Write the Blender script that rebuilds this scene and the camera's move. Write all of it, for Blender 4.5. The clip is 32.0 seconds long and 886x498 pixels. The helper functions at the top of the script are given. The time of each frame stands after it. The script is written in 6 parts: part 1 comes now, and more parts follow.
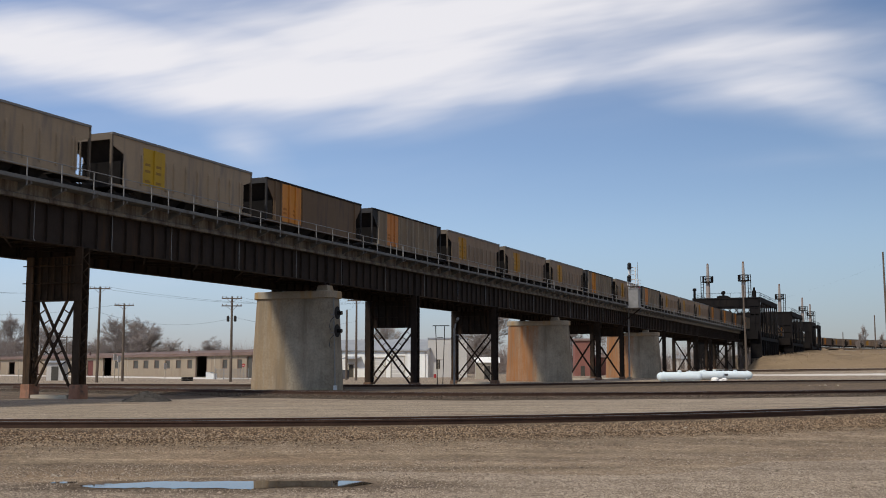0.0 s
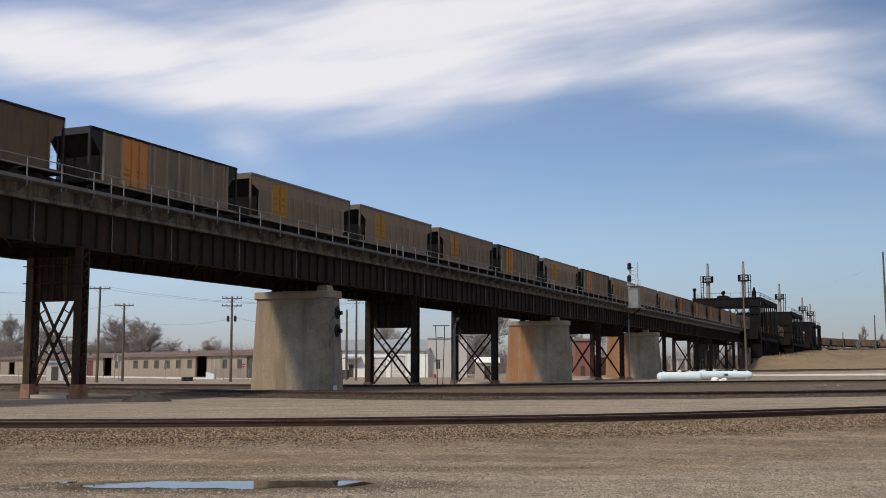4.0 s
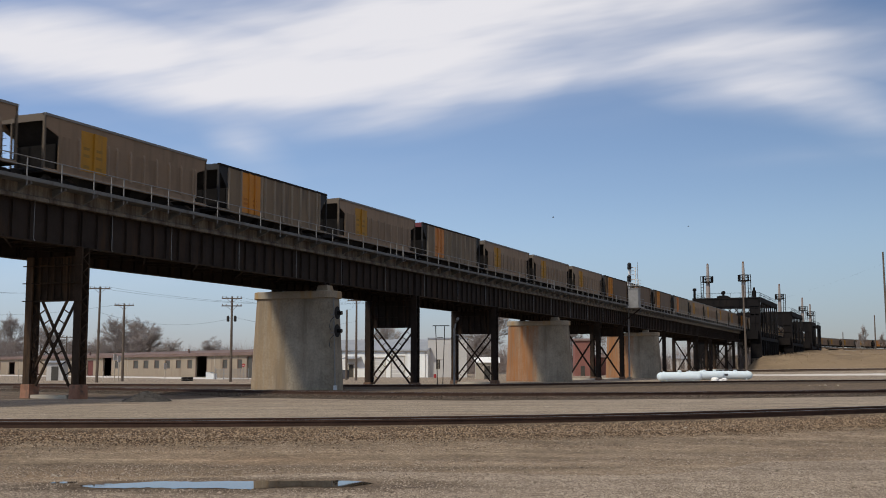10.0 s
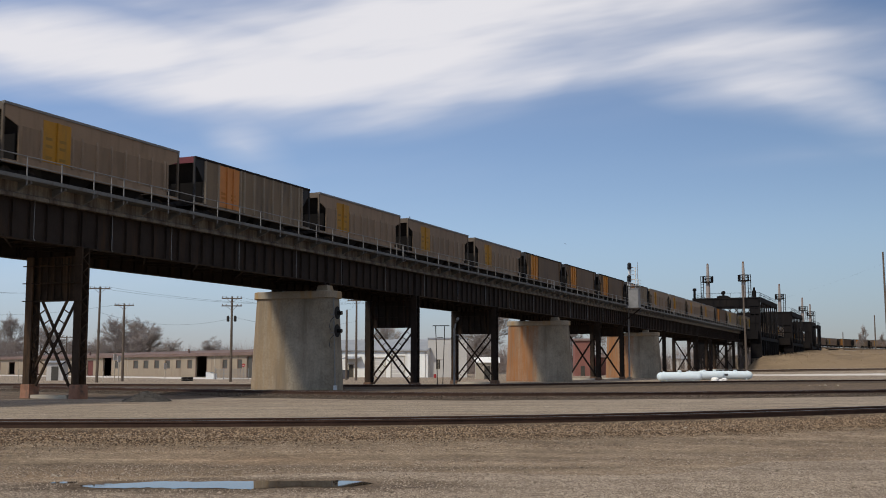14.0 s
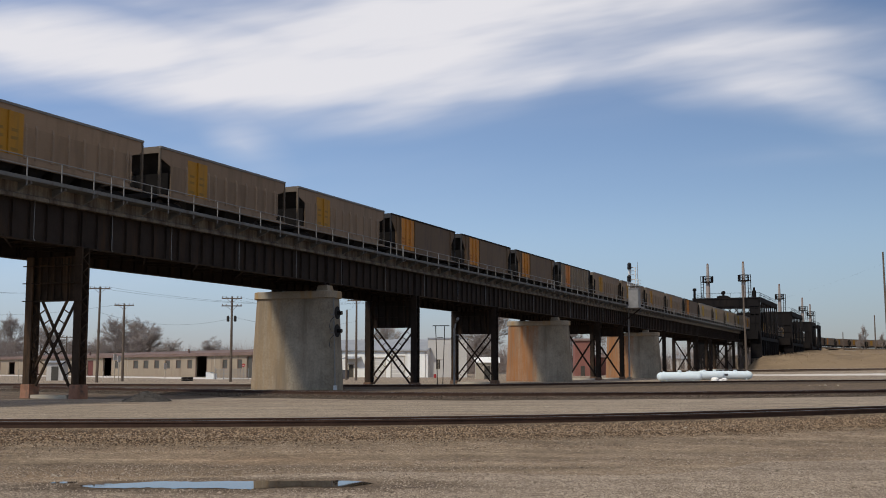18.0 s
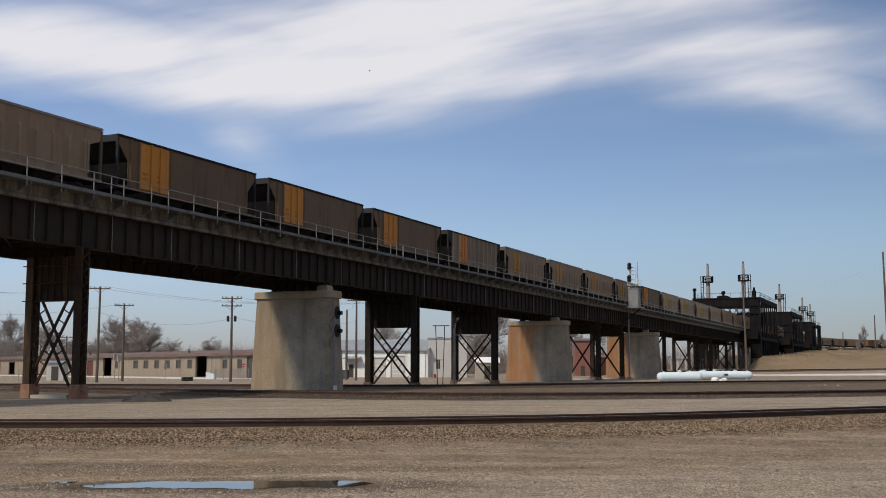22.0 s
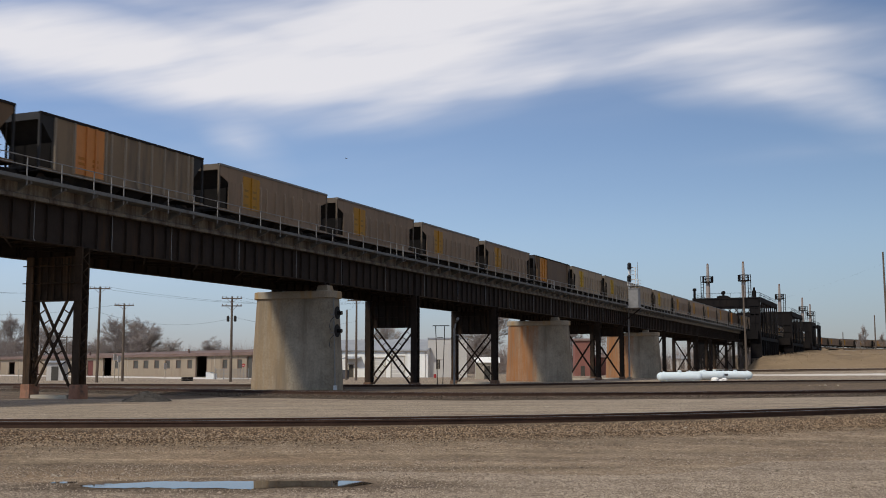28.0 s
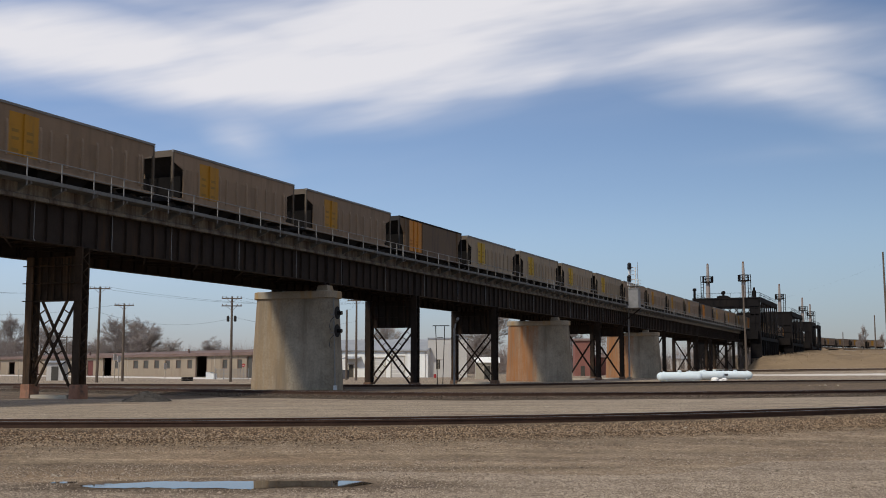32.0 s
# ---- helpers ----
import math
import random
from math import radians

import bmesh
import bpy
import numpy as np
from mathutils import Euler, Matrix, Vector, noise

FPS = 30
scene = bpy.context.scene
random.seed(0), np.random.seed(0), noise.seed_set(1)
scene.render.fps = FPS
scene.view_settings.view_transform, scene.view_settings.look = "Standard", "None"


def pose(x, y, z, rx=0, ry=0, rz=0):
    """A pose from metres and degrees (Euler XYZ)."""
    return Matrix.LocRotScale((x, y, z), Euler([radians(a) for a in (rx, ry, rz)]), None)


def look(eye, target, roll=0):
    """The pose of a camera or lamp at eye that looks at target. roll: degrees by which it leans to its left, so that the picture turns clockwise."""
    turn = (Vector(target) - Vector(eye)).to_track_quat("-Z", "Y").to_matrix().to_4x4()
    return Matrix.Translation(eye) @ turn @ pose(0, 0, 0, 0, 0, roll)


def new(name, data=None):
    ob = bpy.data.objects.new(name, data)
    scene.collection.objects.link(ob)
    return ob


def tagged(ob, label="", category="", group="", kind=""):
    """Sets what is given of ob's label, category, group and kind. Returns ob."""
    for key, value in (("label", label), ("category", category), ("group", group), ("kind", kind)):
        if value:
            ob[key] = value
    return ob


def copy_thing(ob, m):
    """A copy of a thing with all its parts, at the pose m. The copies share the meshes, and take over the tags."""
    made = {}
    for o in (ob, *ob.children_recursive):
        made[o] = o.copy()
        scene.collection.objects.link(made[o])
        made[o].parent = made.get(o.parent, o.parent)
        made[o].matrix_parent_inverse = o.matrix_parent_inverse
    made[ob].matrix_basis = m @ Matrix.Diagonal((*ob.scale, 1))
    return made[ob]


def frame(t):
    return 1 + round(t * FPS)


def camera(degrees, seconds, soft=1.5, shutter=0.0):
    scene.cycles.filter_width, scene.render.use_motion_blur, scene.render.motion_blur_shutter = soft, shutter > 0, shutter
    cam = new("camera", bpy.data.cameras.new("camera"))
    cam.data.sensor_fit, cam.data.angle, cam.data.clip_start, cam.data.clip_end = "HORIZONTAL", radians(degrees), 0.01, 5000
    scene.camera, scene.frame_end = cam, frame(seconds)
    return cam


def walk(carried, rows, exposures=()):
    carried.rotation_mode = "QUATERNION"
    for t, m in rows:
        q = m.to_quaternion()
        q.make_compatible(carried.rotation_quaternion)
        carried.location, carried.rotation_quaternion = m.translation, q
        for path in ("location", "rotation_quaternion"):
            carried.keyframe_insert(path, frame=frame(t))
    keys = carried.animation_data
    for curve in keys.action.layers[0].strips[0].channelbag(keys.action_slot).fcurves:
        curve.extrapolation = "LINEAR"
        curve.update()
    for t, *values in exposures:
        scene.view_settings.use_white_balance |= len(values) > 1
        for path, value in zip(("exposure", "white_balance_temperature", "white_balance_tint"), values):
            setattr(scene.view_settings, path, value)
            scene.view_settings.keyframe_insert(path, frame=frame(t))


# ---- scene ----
cam = camera(42.81, 32.0, soft=0.95, shutter=0.4)
EYE = Vector((0.0, 0.0, 1.61))
YAW, PITCH = radians(22.93), math.atan(211 / 2000)
AXIS = Vector((math.cos(YAW) * math.cos(PITCH), math.sin(YAW) * math.cos(PITCH), math.sin(PITCH)))
STAND = look(EYE, EYE + AXIS)
walk(cam, [(0.0, STAND), (32.0, STAND)], exposures=[(0.0, 0.14), (7.0, 0.1), (16.0, 0.04), (32.0, 0.04)])

# ---- light ----
SUN_WAY = Vector((-0.95, 0.42, 1.0)).normalized()      # from the ground towards the sun
sun_elev = math.asin(SUN_WAY.z)
sun_az = math.atan2(SUN_WAY.x, SUN_WAY.y)               # clockwise from +y
world = bpy.data.worlds.new("sky")
world.use_nodes = True
scene.world = world
wn = world.node_tree.nodes
sky = wn.new("ShaderNodeTexSky")
sky.sky_type, sky.sun_disc = "NISHITA", False
sky.sun_elevation, sky.sun_rotation = sun_elev, sun_az
sky.air_density, sky.dust_density, sky.ozone_density = 1.0, 0.2, 2.6
wn["Background"].inputs["Strength"].default_value = 0.077
# the air near the horizon is hazier and cooler than the sky model's
up = wn.new("ShaderNodeTexCoord")
sep = wn.new("ShaderNodeSeparateXYZ")
world.node_tree.links.new(up.outputs["Generated"], sep.inputs[0])
rise = wn.new("ShaderNodeMapRange")
rise.interpolation_type = "SMOOTHSTEP"
rise.inputs["From Min"].default_value, rise.inputs["From Max"].default_value = -0.02, 0.13
world.node_tree.links.new(sep.outputs["Z"], rise.inputs["Value"])
haze = wn.new("ShaderNodeMix")
haze.data_type = "RGBA"
haze.inputs["A"].default_value = (0.53, 0.56, 0.765, 1)
haze.inputs["B"].default_value = (1.06, 1.06, 1.13, 1)
world.node_tree.links.new(rise.outputs[0], haze.inputs["Factor"])
tint = wn.new("ShaderNodeVectorMath")
tint.operation = "MULTIPLY"
world.node_tree.links.new(sky.outputs[0], tint.inputs[0])
world.node_tree.links.new(haze.outputs["Result"], tint.inputs[1])
# and brighter on the sun's side than away from it
across = wn.new("ShaderNodeVectorMath")
across.operation = "DOT_PRODUCT"
across.inputs[1].default_value = (math.sin(YAW), -math.cos(YAW), 0)
world.node_tree.links.new(up.outputs["Generated"], across.inputs[0])
swing = wn.new("ShaderNodeMapRange")
swing.inputs["From Min"].default_value, swing.inputs["From Max"].default_value = -0.4, 0.36
world.node_tree.links.new(across.outputs["Value"], swing.inputs["Value"])
side_tint = wn.new("ShaderNodeMix")
side_tint.data_type = "RGBA"
side_tint.inputs["A"].default_value = (1.36, 1.345, 1.41, 1)
side_tint.inputs["B"].default_value = (0.885, 0.875, 0.885, 1)
world.node_tree.links.new(swing.outputs[0], side_tint.inputs["Factor"])
sided = wn.new("ShaderNodeVectorMath")
sided.operation = "MULTIPLY"
world.node_tree.links.new(tint.outputs[0], sided.inputs[0])
world.node_tree.links.new(side_tint.outputs["Result"], sided.inputs[1])
# the high cloud goes on overhead and all round
veil_at = wn.new("ShaderNodeMapRange")
veil_at.interpolation_type = "SMOOTHSTEP"
veil_at.inputs["From Min"].default_value, veil_at.inputs["From Max"].default_value = 0.34, 0.6
world.node_tree.links.new(sep.outputs["Z"], veil_at.inputs["Value"])
tufts = wn.new("ShaderNodeTexNoise")
tufts.inputs["Scale"].default_value, tufts.inputs["Detail"].default_value = 3.5, 5.0
world.node_tree.links.new(up.outputs["Generated"], tufts.inputs["Vector"])
thick = wn.new("ShaderNodeMapRange")
thick.inputs["From Min"].default_value, thick.inputs["From Max"].default_value = 0.3, 0.65
thick.inputs["To Max"].default_value = 0.85
world.node_tree.links.new(tufts.outputs["Fac"], thick.inputs["Value"])
cover = wn.new("ShaderNodeMath")
cover.operation = "MULTIPLY"
world.node_tree.links.new(veil_at.outputs[0], cover.inputs[0])
world.node_tree.links.new(thick.outputs[0], cover.inputs[1])
overhead = wn.new("ShaderNodeMix")
overhead.data_type = "RGBA"
world.node_tree.links.new(cover.outputs[0], overhead.inputs["Factor"])
world.node_tree.links.new(sided.outputs[0], overhead.inputs["A"])
overhead.inputs["B"].default_value = (10.6, 10.2, 9.9, 1)
world.node_tree.links.new(overhead.outputs["Result"], wn["Background"].inputs["Color"])
sun_data = bpy.data.lights.new("sun", "SUN")
sun_data.energy, sun_data.angle, sun_data.color = 2.5, radians(5.5), (1.0, 0.94, 0.835)
sun_ob = new("sun", sun_data)
sun_ob.matrix_world = look(SUN_WAY * 100, (0, 0, 0))


# ---- materials ----
def node(nt, kind, **inputs):
    n = nt.nodes.new(kind)
    for k, v in inputs.items():
        n.inputs[k.replace("_", " ")].default_value = v
    return n


def surface(name, a, b, rough=0.8, metal=0.0, scale=1.2, fine=25.0, bump=0.25, depth=0.02,
            stain=None, stain_scale=0.5, streak=False, stain_cover=0.5, per_object=0.0, spec=0.3):
    """Two-tone surface: broad patches, fine grain, an optional stain colour (streaked downwards) and a relief."""
    m = bpy.data.materials.new(name)
    m.use_nodes = True
    nt = m.node_tree
    L = nt.links.new
    bsdf = nt.nodes["Principled BSDF"]
    geo = nt.nodes.new("ShaderNodeTexCoord")
    pos = geo.outputs["Object"]
    n1 = node(nt, "ShaderNodeTexNoise", Scale=scale, Detail=6.0, Roughness=0.65)
    n2 = node(nt, "ShaderNodeTexNoise", Scale=fine, Detail=4.0, Roughness=0.7)
    L(pos, n1.inputs["Vector"])
    L(pos, n2.inputs["Vector"])
    add = node(nt, "ShaderNodeMath")
    add.operation = "MULTIPLY_ADD"
    add.inputs[1].default_value = 0.45
    L(n2.outputs["Fac"], add.inputs[0])
    mul = node(nt, "ShaderNodeMath")
    mul.operation = "MULTIPLY"
    mul.inputs[1].default_value = 0.55
    L(n1.outputs["Fac"], mul.inputs[0])
    L(mul.outputs[0], add.inputs[2])
    ramp = nt.nodes.new("ShaderNodeValToRGB")
    ramp.color_ramp.elements[0].position, ramp.color_ramp.elements[1].position = 0.34, 0.66
    ramp.color_ramp.elements[0].color, ramp.color_ramp.elements[1].color = (*a, 1), (*b, 1)
    L(add.outputs[0], ramp.inputs[0])
    col = ramp.outputs[0]
    if stain:
        mp = nt.nodes.new("ShaderNodeMapping")
        mp.inputs["Scale"].default_value = (1, 1, 0.12) if streak else (1, 1, 1)
        L(pos, mp.inputs["Vector"])
        n3 = node(nt, "ShaderNodeTexNoise", Scale=stain_scale, Detail=5.0, Roughness=0.6)
        L(mp.outputs[0], n3.inputs["Vector"])
        r3 = nt.nodes.new("ShaderNodeValToRGB")
        r3.color_ramp.elements[0].position = 0.62 - 0.3 * stain_cover
        r3.color_ramp.elements[1].position = 0.75 - 0.2 * stain_cover
        L(n3.outputs["Fac"], r3.inputs[0])
        mix = nt.nodes.new("ShaderNodeMix")
        mix.data_type = "RGBA"
        L(r3.outputs[0], mix.inputs["Factor"])
        L(col, mix.inputs["A"])
        mix.inputs["B"].default_value = (*stain, 1)
        col = mix.outputs["Result"]
    if per_object:
        info = nt.nodes.new("ShaderNodeObjectInfo")
        mr = nt.nodes.new("ShaderNodeMapRange")
        mr.inputs["To Min"].default_value, mr.inputs["To Max"].default_value = 1 - per_object, 1 + per_object
        L(info.outputs["Random"], mr.inputs["Value"])
        hsv = nt.nodes.new("ShaderNodeHueSaturation")
        L(mr.outputs[0], hsv.inputs["Value"])
        L(col, hsv.inputs["Color"])
        col = hsv.outputs[0]
    L(col, bsdf.inputs["Base Color"])
    bsdf.inputs["Roughness"].default_value = rough
    bsdf.inputs["Metallic"].default_value = metal
    bsdf.inputs["Specular IOR Level"].default_value = spec
    if bump:
        bp = node(nt, "ShaderNodeBump", Strength=bump, Distance=depth)
        L(add.outputs[0], bp.inputs["Height"])
        L(bp.outputs[0], bsdf.inputs["Normal"])
    return m


M = {}
M["steel"] = surface("blackened_steel", (0.022, 0.0165, 0.0135), (0.053, 0.039, 0.0315), 0.75, 0.0, 0.7, 18, 0.2, 0.01,
                     stain=(0.06, 0.036, 0.022), stain_scale=1.3, streak=True, stain_cover=0.25, spec=0.12)
M["bent_steel"] = surface("rust_streaked_steel", (0.025, 0.017, 0.011), (0.06, 0.039, 0.026), 0.8, 0.0, 0.9, 18, 0.2, 0.01,
                          stain=(0.13, 0.074, 0.038), stain_scale=1.2, streak=True, stain_cover=0.42, spec=0.12)
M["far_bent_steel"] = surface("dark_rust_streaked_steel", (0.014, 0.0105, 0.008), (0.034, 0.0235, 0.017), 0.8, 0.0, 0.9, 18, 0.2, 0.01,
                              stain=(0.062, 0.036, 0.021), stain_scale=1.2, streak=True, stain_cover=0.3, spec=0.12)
M["steel_far"] = surface("weathered_truss_steel", (0.0068, 0.006, 0.006), (0.017, 0.0146, 0.014), 0.8, 0.0, 0.25, 6, 0.1, 0.02,
                         stain=(0.018, 0.0145, 0.0125), stain_scale=0.3, streak=True, stain_cover=0.4, spec=0.08)
M["rusty_steel"] = surface("rust_brown_steel", (0.09, 0.05, 0.03), (0.2, 0.12, 0.075), 0.85, 0.0, 1.5, 20, 0.25, 0.01)
M["base_red"] = surface("rust_red_footing", (0.2, 0.09, 0.05), (0.38, 0.2, 0.13), 0.9, 0.0, 1.6, 22, 0.3, 0.015,
                        stain=(0.12, 0.08, 0.06), stain_scale=1.8, stain_cover=0.4)
M["concrete"] = surface("weathered_concrete", (0.23, 0.19, 0.135), (0.37, 0.315, 0.24), 0.9, 0.0, 0.45, 9, 0.3, 0.02,
                        stain=(0.34, 0.22, 0.1), stain_scale=0.9, streak=True, stain_cover=0.35)
M["deck_concrete"] = surface("grimy_deck_concrete", (0.14, 0.115, 0.085), (0.28, 0.235, 0.18), 0.9, 0.0, 0.8, 12, 0.35, 0.02,
                             stain=(0.07, 0.05, 0.04), stain_scale=1.4, streak=True, stain_cover=0.45)
M["galv"] = surface("galvanised_steel", (0.19, 0.185, 0.178), (0.3, 0.29, 0.28), 0.65, 0.2, 1.2, 30, 0.1, 0.005)
M["walk_grey"] = surface("dull_grey_channel", (0.12, 0.12, 0.115), (0.2, 0.195, 0.185), 0.7, 0.2, 0.8, 20, 0.15, 0.005,
                         stain=(0.1, 0.08, 0.06), stain_scale=1.5, streak=True, stain_cover=0.3)
M["rail"] = surface("rusty_rail", (0.032, 0.017, 0.011), (0.085, 0.045, 0.028), 0.85, 0.0, 2.0, 30, 0.2, 0.005)
M["rail_head"] = surface("worn_rail_head", (0.25, 0.22, 0.2), (0.42, 0.39, 0.36), 0.35, 0.8, 2.0, 30, 0.05, 0.002)
M["tie"] = surface("creosoted_timber", (0.03, 0.022, 0.017), (0.09, 0.07, 0.055), 0.9, 0.0, 3, 30, 0.4, 0.02, per_object=0.3)
M["hopper_tan"] = surface("dusty_tan_car_paint", (0.232, 0.153, 0.094), (0.3, 0.205, 0.13), 0.65, 0.0, 0.5, 14, 0.06, 0.01,
                          stain=(0.2, 0.136, 0.082), stain_scale=1.6, streak=True, stain_cover=0.4, per_object=0.12)
M["hopper_low"] = surface("darker_lower_car_paint", (0.2, 0.132, 0.08), (0.262, 0.178, 0.112), 0.65, 0.0, 0.6, 14, 0.06, 0.01,
                          stain=(0.168, 0.1136, 0.0697), stain_scale=1.4, streak=True, stain_cover=0.45, per_object=0.12)
M["hopper_pale"] = surface("pale_dusty_car_paint", (0.272, 0.1984, 0.1246), (0.36, 0.272, 0.1804), 0.65, 0.0, 0.5, 14, 0.06, 0.01,
                           stain=(0.2, 0.16, 0.123), stain_scale=1.6, streak=True, stain_cover=0.4, per_object=0.08)
M["hopper_end"] = surface("grimy_end_frame_paint", (0.09, 0.068, 0.046), (0.145, 0.11, 0.078), 0.7, 0.0, 0.7, 14, 0.06, 0.01)
M["hopper_rib"] = surface("pale_tan_rib_paint", (0.24, 0.166, 0.106), (0.315, 0.226, 0.152), 0.65, 0.0, 0.7, 14, 0.06, 0.01, per_object=0.1)
M["hopper_brown"] = surface("dark_brown_car_paint", (0.114, 0.0675, 0.033), (0.16, 0.0985, 0.052), 0.65, 0.0, 0.5, 14, 0.06, 0.01,
                            stain=(0.094, 0.058, 0.036), stain_scale=1.6, streak=True, stain_cover=0.4, per_object=0.1)
M["hopper_grey"] = surface("grey_brown_car_paint", (0.18, 0.124, 0.07216), (0.24, 0.1696, 0.1025), 0.65, 0.0, 0.5, 14, 0.06, 0.01,
                           stain=(0.12, 0.092, 0.0656), stain_scale=1.6, streak=True, stain_cover=0.4, per_object=0.1)
M["grey_rib"] = surface("pale_grey_rib_paint", (0.224, 0.172, 0.1189), (0.312, 0.248, 0.1763), 0.65, 0.0, 0.7, 14, 0.06, 0.01, per_object=0.1)
M["yellow"] = surface("faded_yellow_paint", (0.36, 0.168, 0.012), (0.45, 0.224, 0.02), 0.6, 0.0, 0.9, 16, 0.05, 0.01,
                      stain=(0.246, 0.1476, 0.0328), stain_scale=1.5, streak=True, stain_cover=0.35)
M["yellow_bright"] = surface("fresh_yellow_paint", (0.41, 0.246, 0.0123), (0.5084, 0.3198, 0.0246), 0.6, 0.0, 0.9, 16, 0.05, 0.01,
                             stain=(0.328, 0.2132, 0.041), stain_scale=1.5, streak=True, stain_cover=0.3)
M["chord_grey"] = surface("grey_top_chord", (0.16, 0.15, 0.135), (0.24, 0.225, 0.205), 0.6, 0.1, 0.8, 14, 0.06, 0.01)
M["orange"] = surface("faded_orange_paint", (0.48, 0.182, 0.02), (0.59, 0.245, 0.034), 0.6, 0.0, 0.9, 16, 0.05, 0.01,
                      stain=(0.369, 0.164, 0.0574), stain_scale=1.5, streak=True, stain_cover=0.35)
M["deep_orange"] = surface("deep_orange_paint", (0.54, 0.2, 0.03), (0.64, 0.265, 0.045), 0.6, 0.0, 0.9, 16, 0.05, 0.01,
                           stain=(0.36, 0.13, 0.05), stain_scale=1.5, streak=True, stain_cover=0.35)
M["peach"] = surface("faded_peach_orange_paint", (0.5, 0.185, 0.045), (0.61, 0.245, 0.07), 0.6, 0.0, 0.9, 16, 0.05, 0.01,
                     stain=(0.42, 0.18, 0.06), stain_scale=1.5, streak=True, stain_cover=0.35)
M["dark_yellow"] = surface("lettering_brown_paint", (0.22, 0.125, 0.025), (0.29, 0.165, 0.03), 0.7, 0, 2, 20, 0.0)
M["dark_orange"] = surface("lettering_dark_orange_paint", (0.34, 0.12, 0.02), (0.42, 0.16, 0.03), 0.7, 0, 2, 20, 0.0)
M["black_paint"] = surface("black_car_paint", (0.014, 0.013, 0.013), (0.04, 0.036, 0.034), 0.7, 0.0, 0.8, 14, 0.06, 0.01)
M["maroon"] = surface("maroon_car_paint", (0.1, 0.02, 0.025), (0.17, 0.04, 0.045), 0.7, 0.0, 0.8, 14, 0.06, 0.01)
M["chord"] = surface("dark_top_chord", (0.016, 0.014, 0.013), (0.036, 0.032, 0.03), 0.9, 0.0, 0.8, 14, 0.06, 0.01, spec=0.1)
M["under"] = surface("grimy_running_gear", (0.012, 0.01, 0.009), (0.04, 0.033, 0.028), 0.85, 0.1, 2, 20, 0.2, 0.01)
# black paint taken darker to stand for shade between the cars
M["end_shade"] = surface("shaded_black_end_paint", (0.005, 0.0045, 0.0042), (0.014, 0.012, 0.011), 0.9, 0.0, 2, 20, 0.2, 0.01, spec=0.1)
M["wheel"] = surface("rolled_steel_wheel", (0.04, 0.03, 0.025), (0.1, 0.08, 0.07), 0.5, 0.6, 2, 20, 0.1, 0.01)
M["wood"] = surface("weathered_pole_wood", (0.08, 0.06, 0.045), (0.155, 0.12, 0.092), 0.9, 0.0, 1.2, 18, 0.3, 0.01)
M["wire"] = surface("dark_cable", (0.05, 0.05, 0.055), (0.08, 0.08, 0.085), 0.7, 0, 1, 5, 0)
M["tan_wall"] = surface("tan_metal_wall", (0.25, 0.195, 0.135), (0.325, 0.26, 0.185), 0.8, 0.0, 0.25, 5, 0.05, 0.02,
                        stain=(0.21, 0.16, 0.11), stain_scale=0.5, streak=True, stain_cover=0.3)
M["brown_roof"] = surface("dull_brown_roof", (0.12, 0.075, 0.06), (0.2, 0.135, 0.11), 0.8, 0.0, 0.3, 6, 0.1, 0.02)
M["white_wall"] = surface("white_metal_wall", (0.76, 0.74, 0.68), (0.84, 0.83, 0.78), 0.7, 0.0, 0.2, 4, 0.05, 0.02,
                          stain=(0.58, 0.55, 0.49), stain_scale=0.5, streak=True, stain_cover=0.25)
M["grey_wall"] = surface("light_grey_wall", (0.48, 0.45, 0.41), (0.58, 0.55, 0.5), 0.75, 0.0, 0.2, 4, 0.05, 0.02)
M["grey_roof"] = surface("grey_metal_roof", (0.24, 0.25, 0.26), (0.34, 0.35, 0.36), 0.6, 0.1, 0.3, 5, 0.05, 0.02)
M["red_wall"] = surface("dull_red_wall", (0.2, 0.085, 0.065), (0.3, 0.13, 0.1), 0.85, 0.0, 0.3, 5, 0.1, 0.02)
M["dark_open"] = surface("dark_interior", (0.012, 0.011, 0.011), (0.025, 0.022, 0.02), 0.9, 0, 1, 5, 0)
M["dark_red_door"] = surface("dark_red_door_paint", (0.1, 0.03, 0.025), (0.15, 0.05, 0.04), 0.8, 0, 1, 8, 0.05)
M["window"] = surface("dusty_window_glass", (0.045, 0.04, 0.032), (0.085, 0.076, 0.06), 0.5, 0.0, 0.8, 8, 0.0)
M["trim"] = surface("pale_trim_paint", (0.36, 0.31, 0.24), (0.48, 0.42, 0.33), 0.8, 0, 1, 10, 0.0)
M["mast_paint"] = surface("faded_mast_paint", (0.24, 0.2, 0.175), (0.36, 0.31, 0.275), 0.8, 0, 0.8, 8, 0.05)
M["tank"] = surface("pale_blue_white_tank_paint", (0.62, 0.7, 0.72), (0.76, 0.83, 0.84), 0.45, 0.0, 0.5, 8, 0.03, 0.005)
M["white_paint"] = surface("white_equipment_paint", (0.55, 0.55, 0.53), (0.7, 0.7, 0.68), 0.6, 0.0, 1, 12, 0.05, 0.005)
M["pile"] = surface("grey_gravel_heap", (0.045, 0.04, 0.034), (0.13, 0.115, 0.1), 0.95, 0.0, 3.0, 14, 0.8, 0.06)
M["bark"] = surface("grey_bare_bark", (0.12, 0.1, 0.085), (0.22, 0.185, 0.16), 0.95, 0.0, 1, 8, 0.2, 0.02)
M["twig"] = surface("bare_twigs", (0.245, 0.205, 0.18), (0.335, 0.285, 0.25), 0.95, 0.0, 1, 8, 0.0)
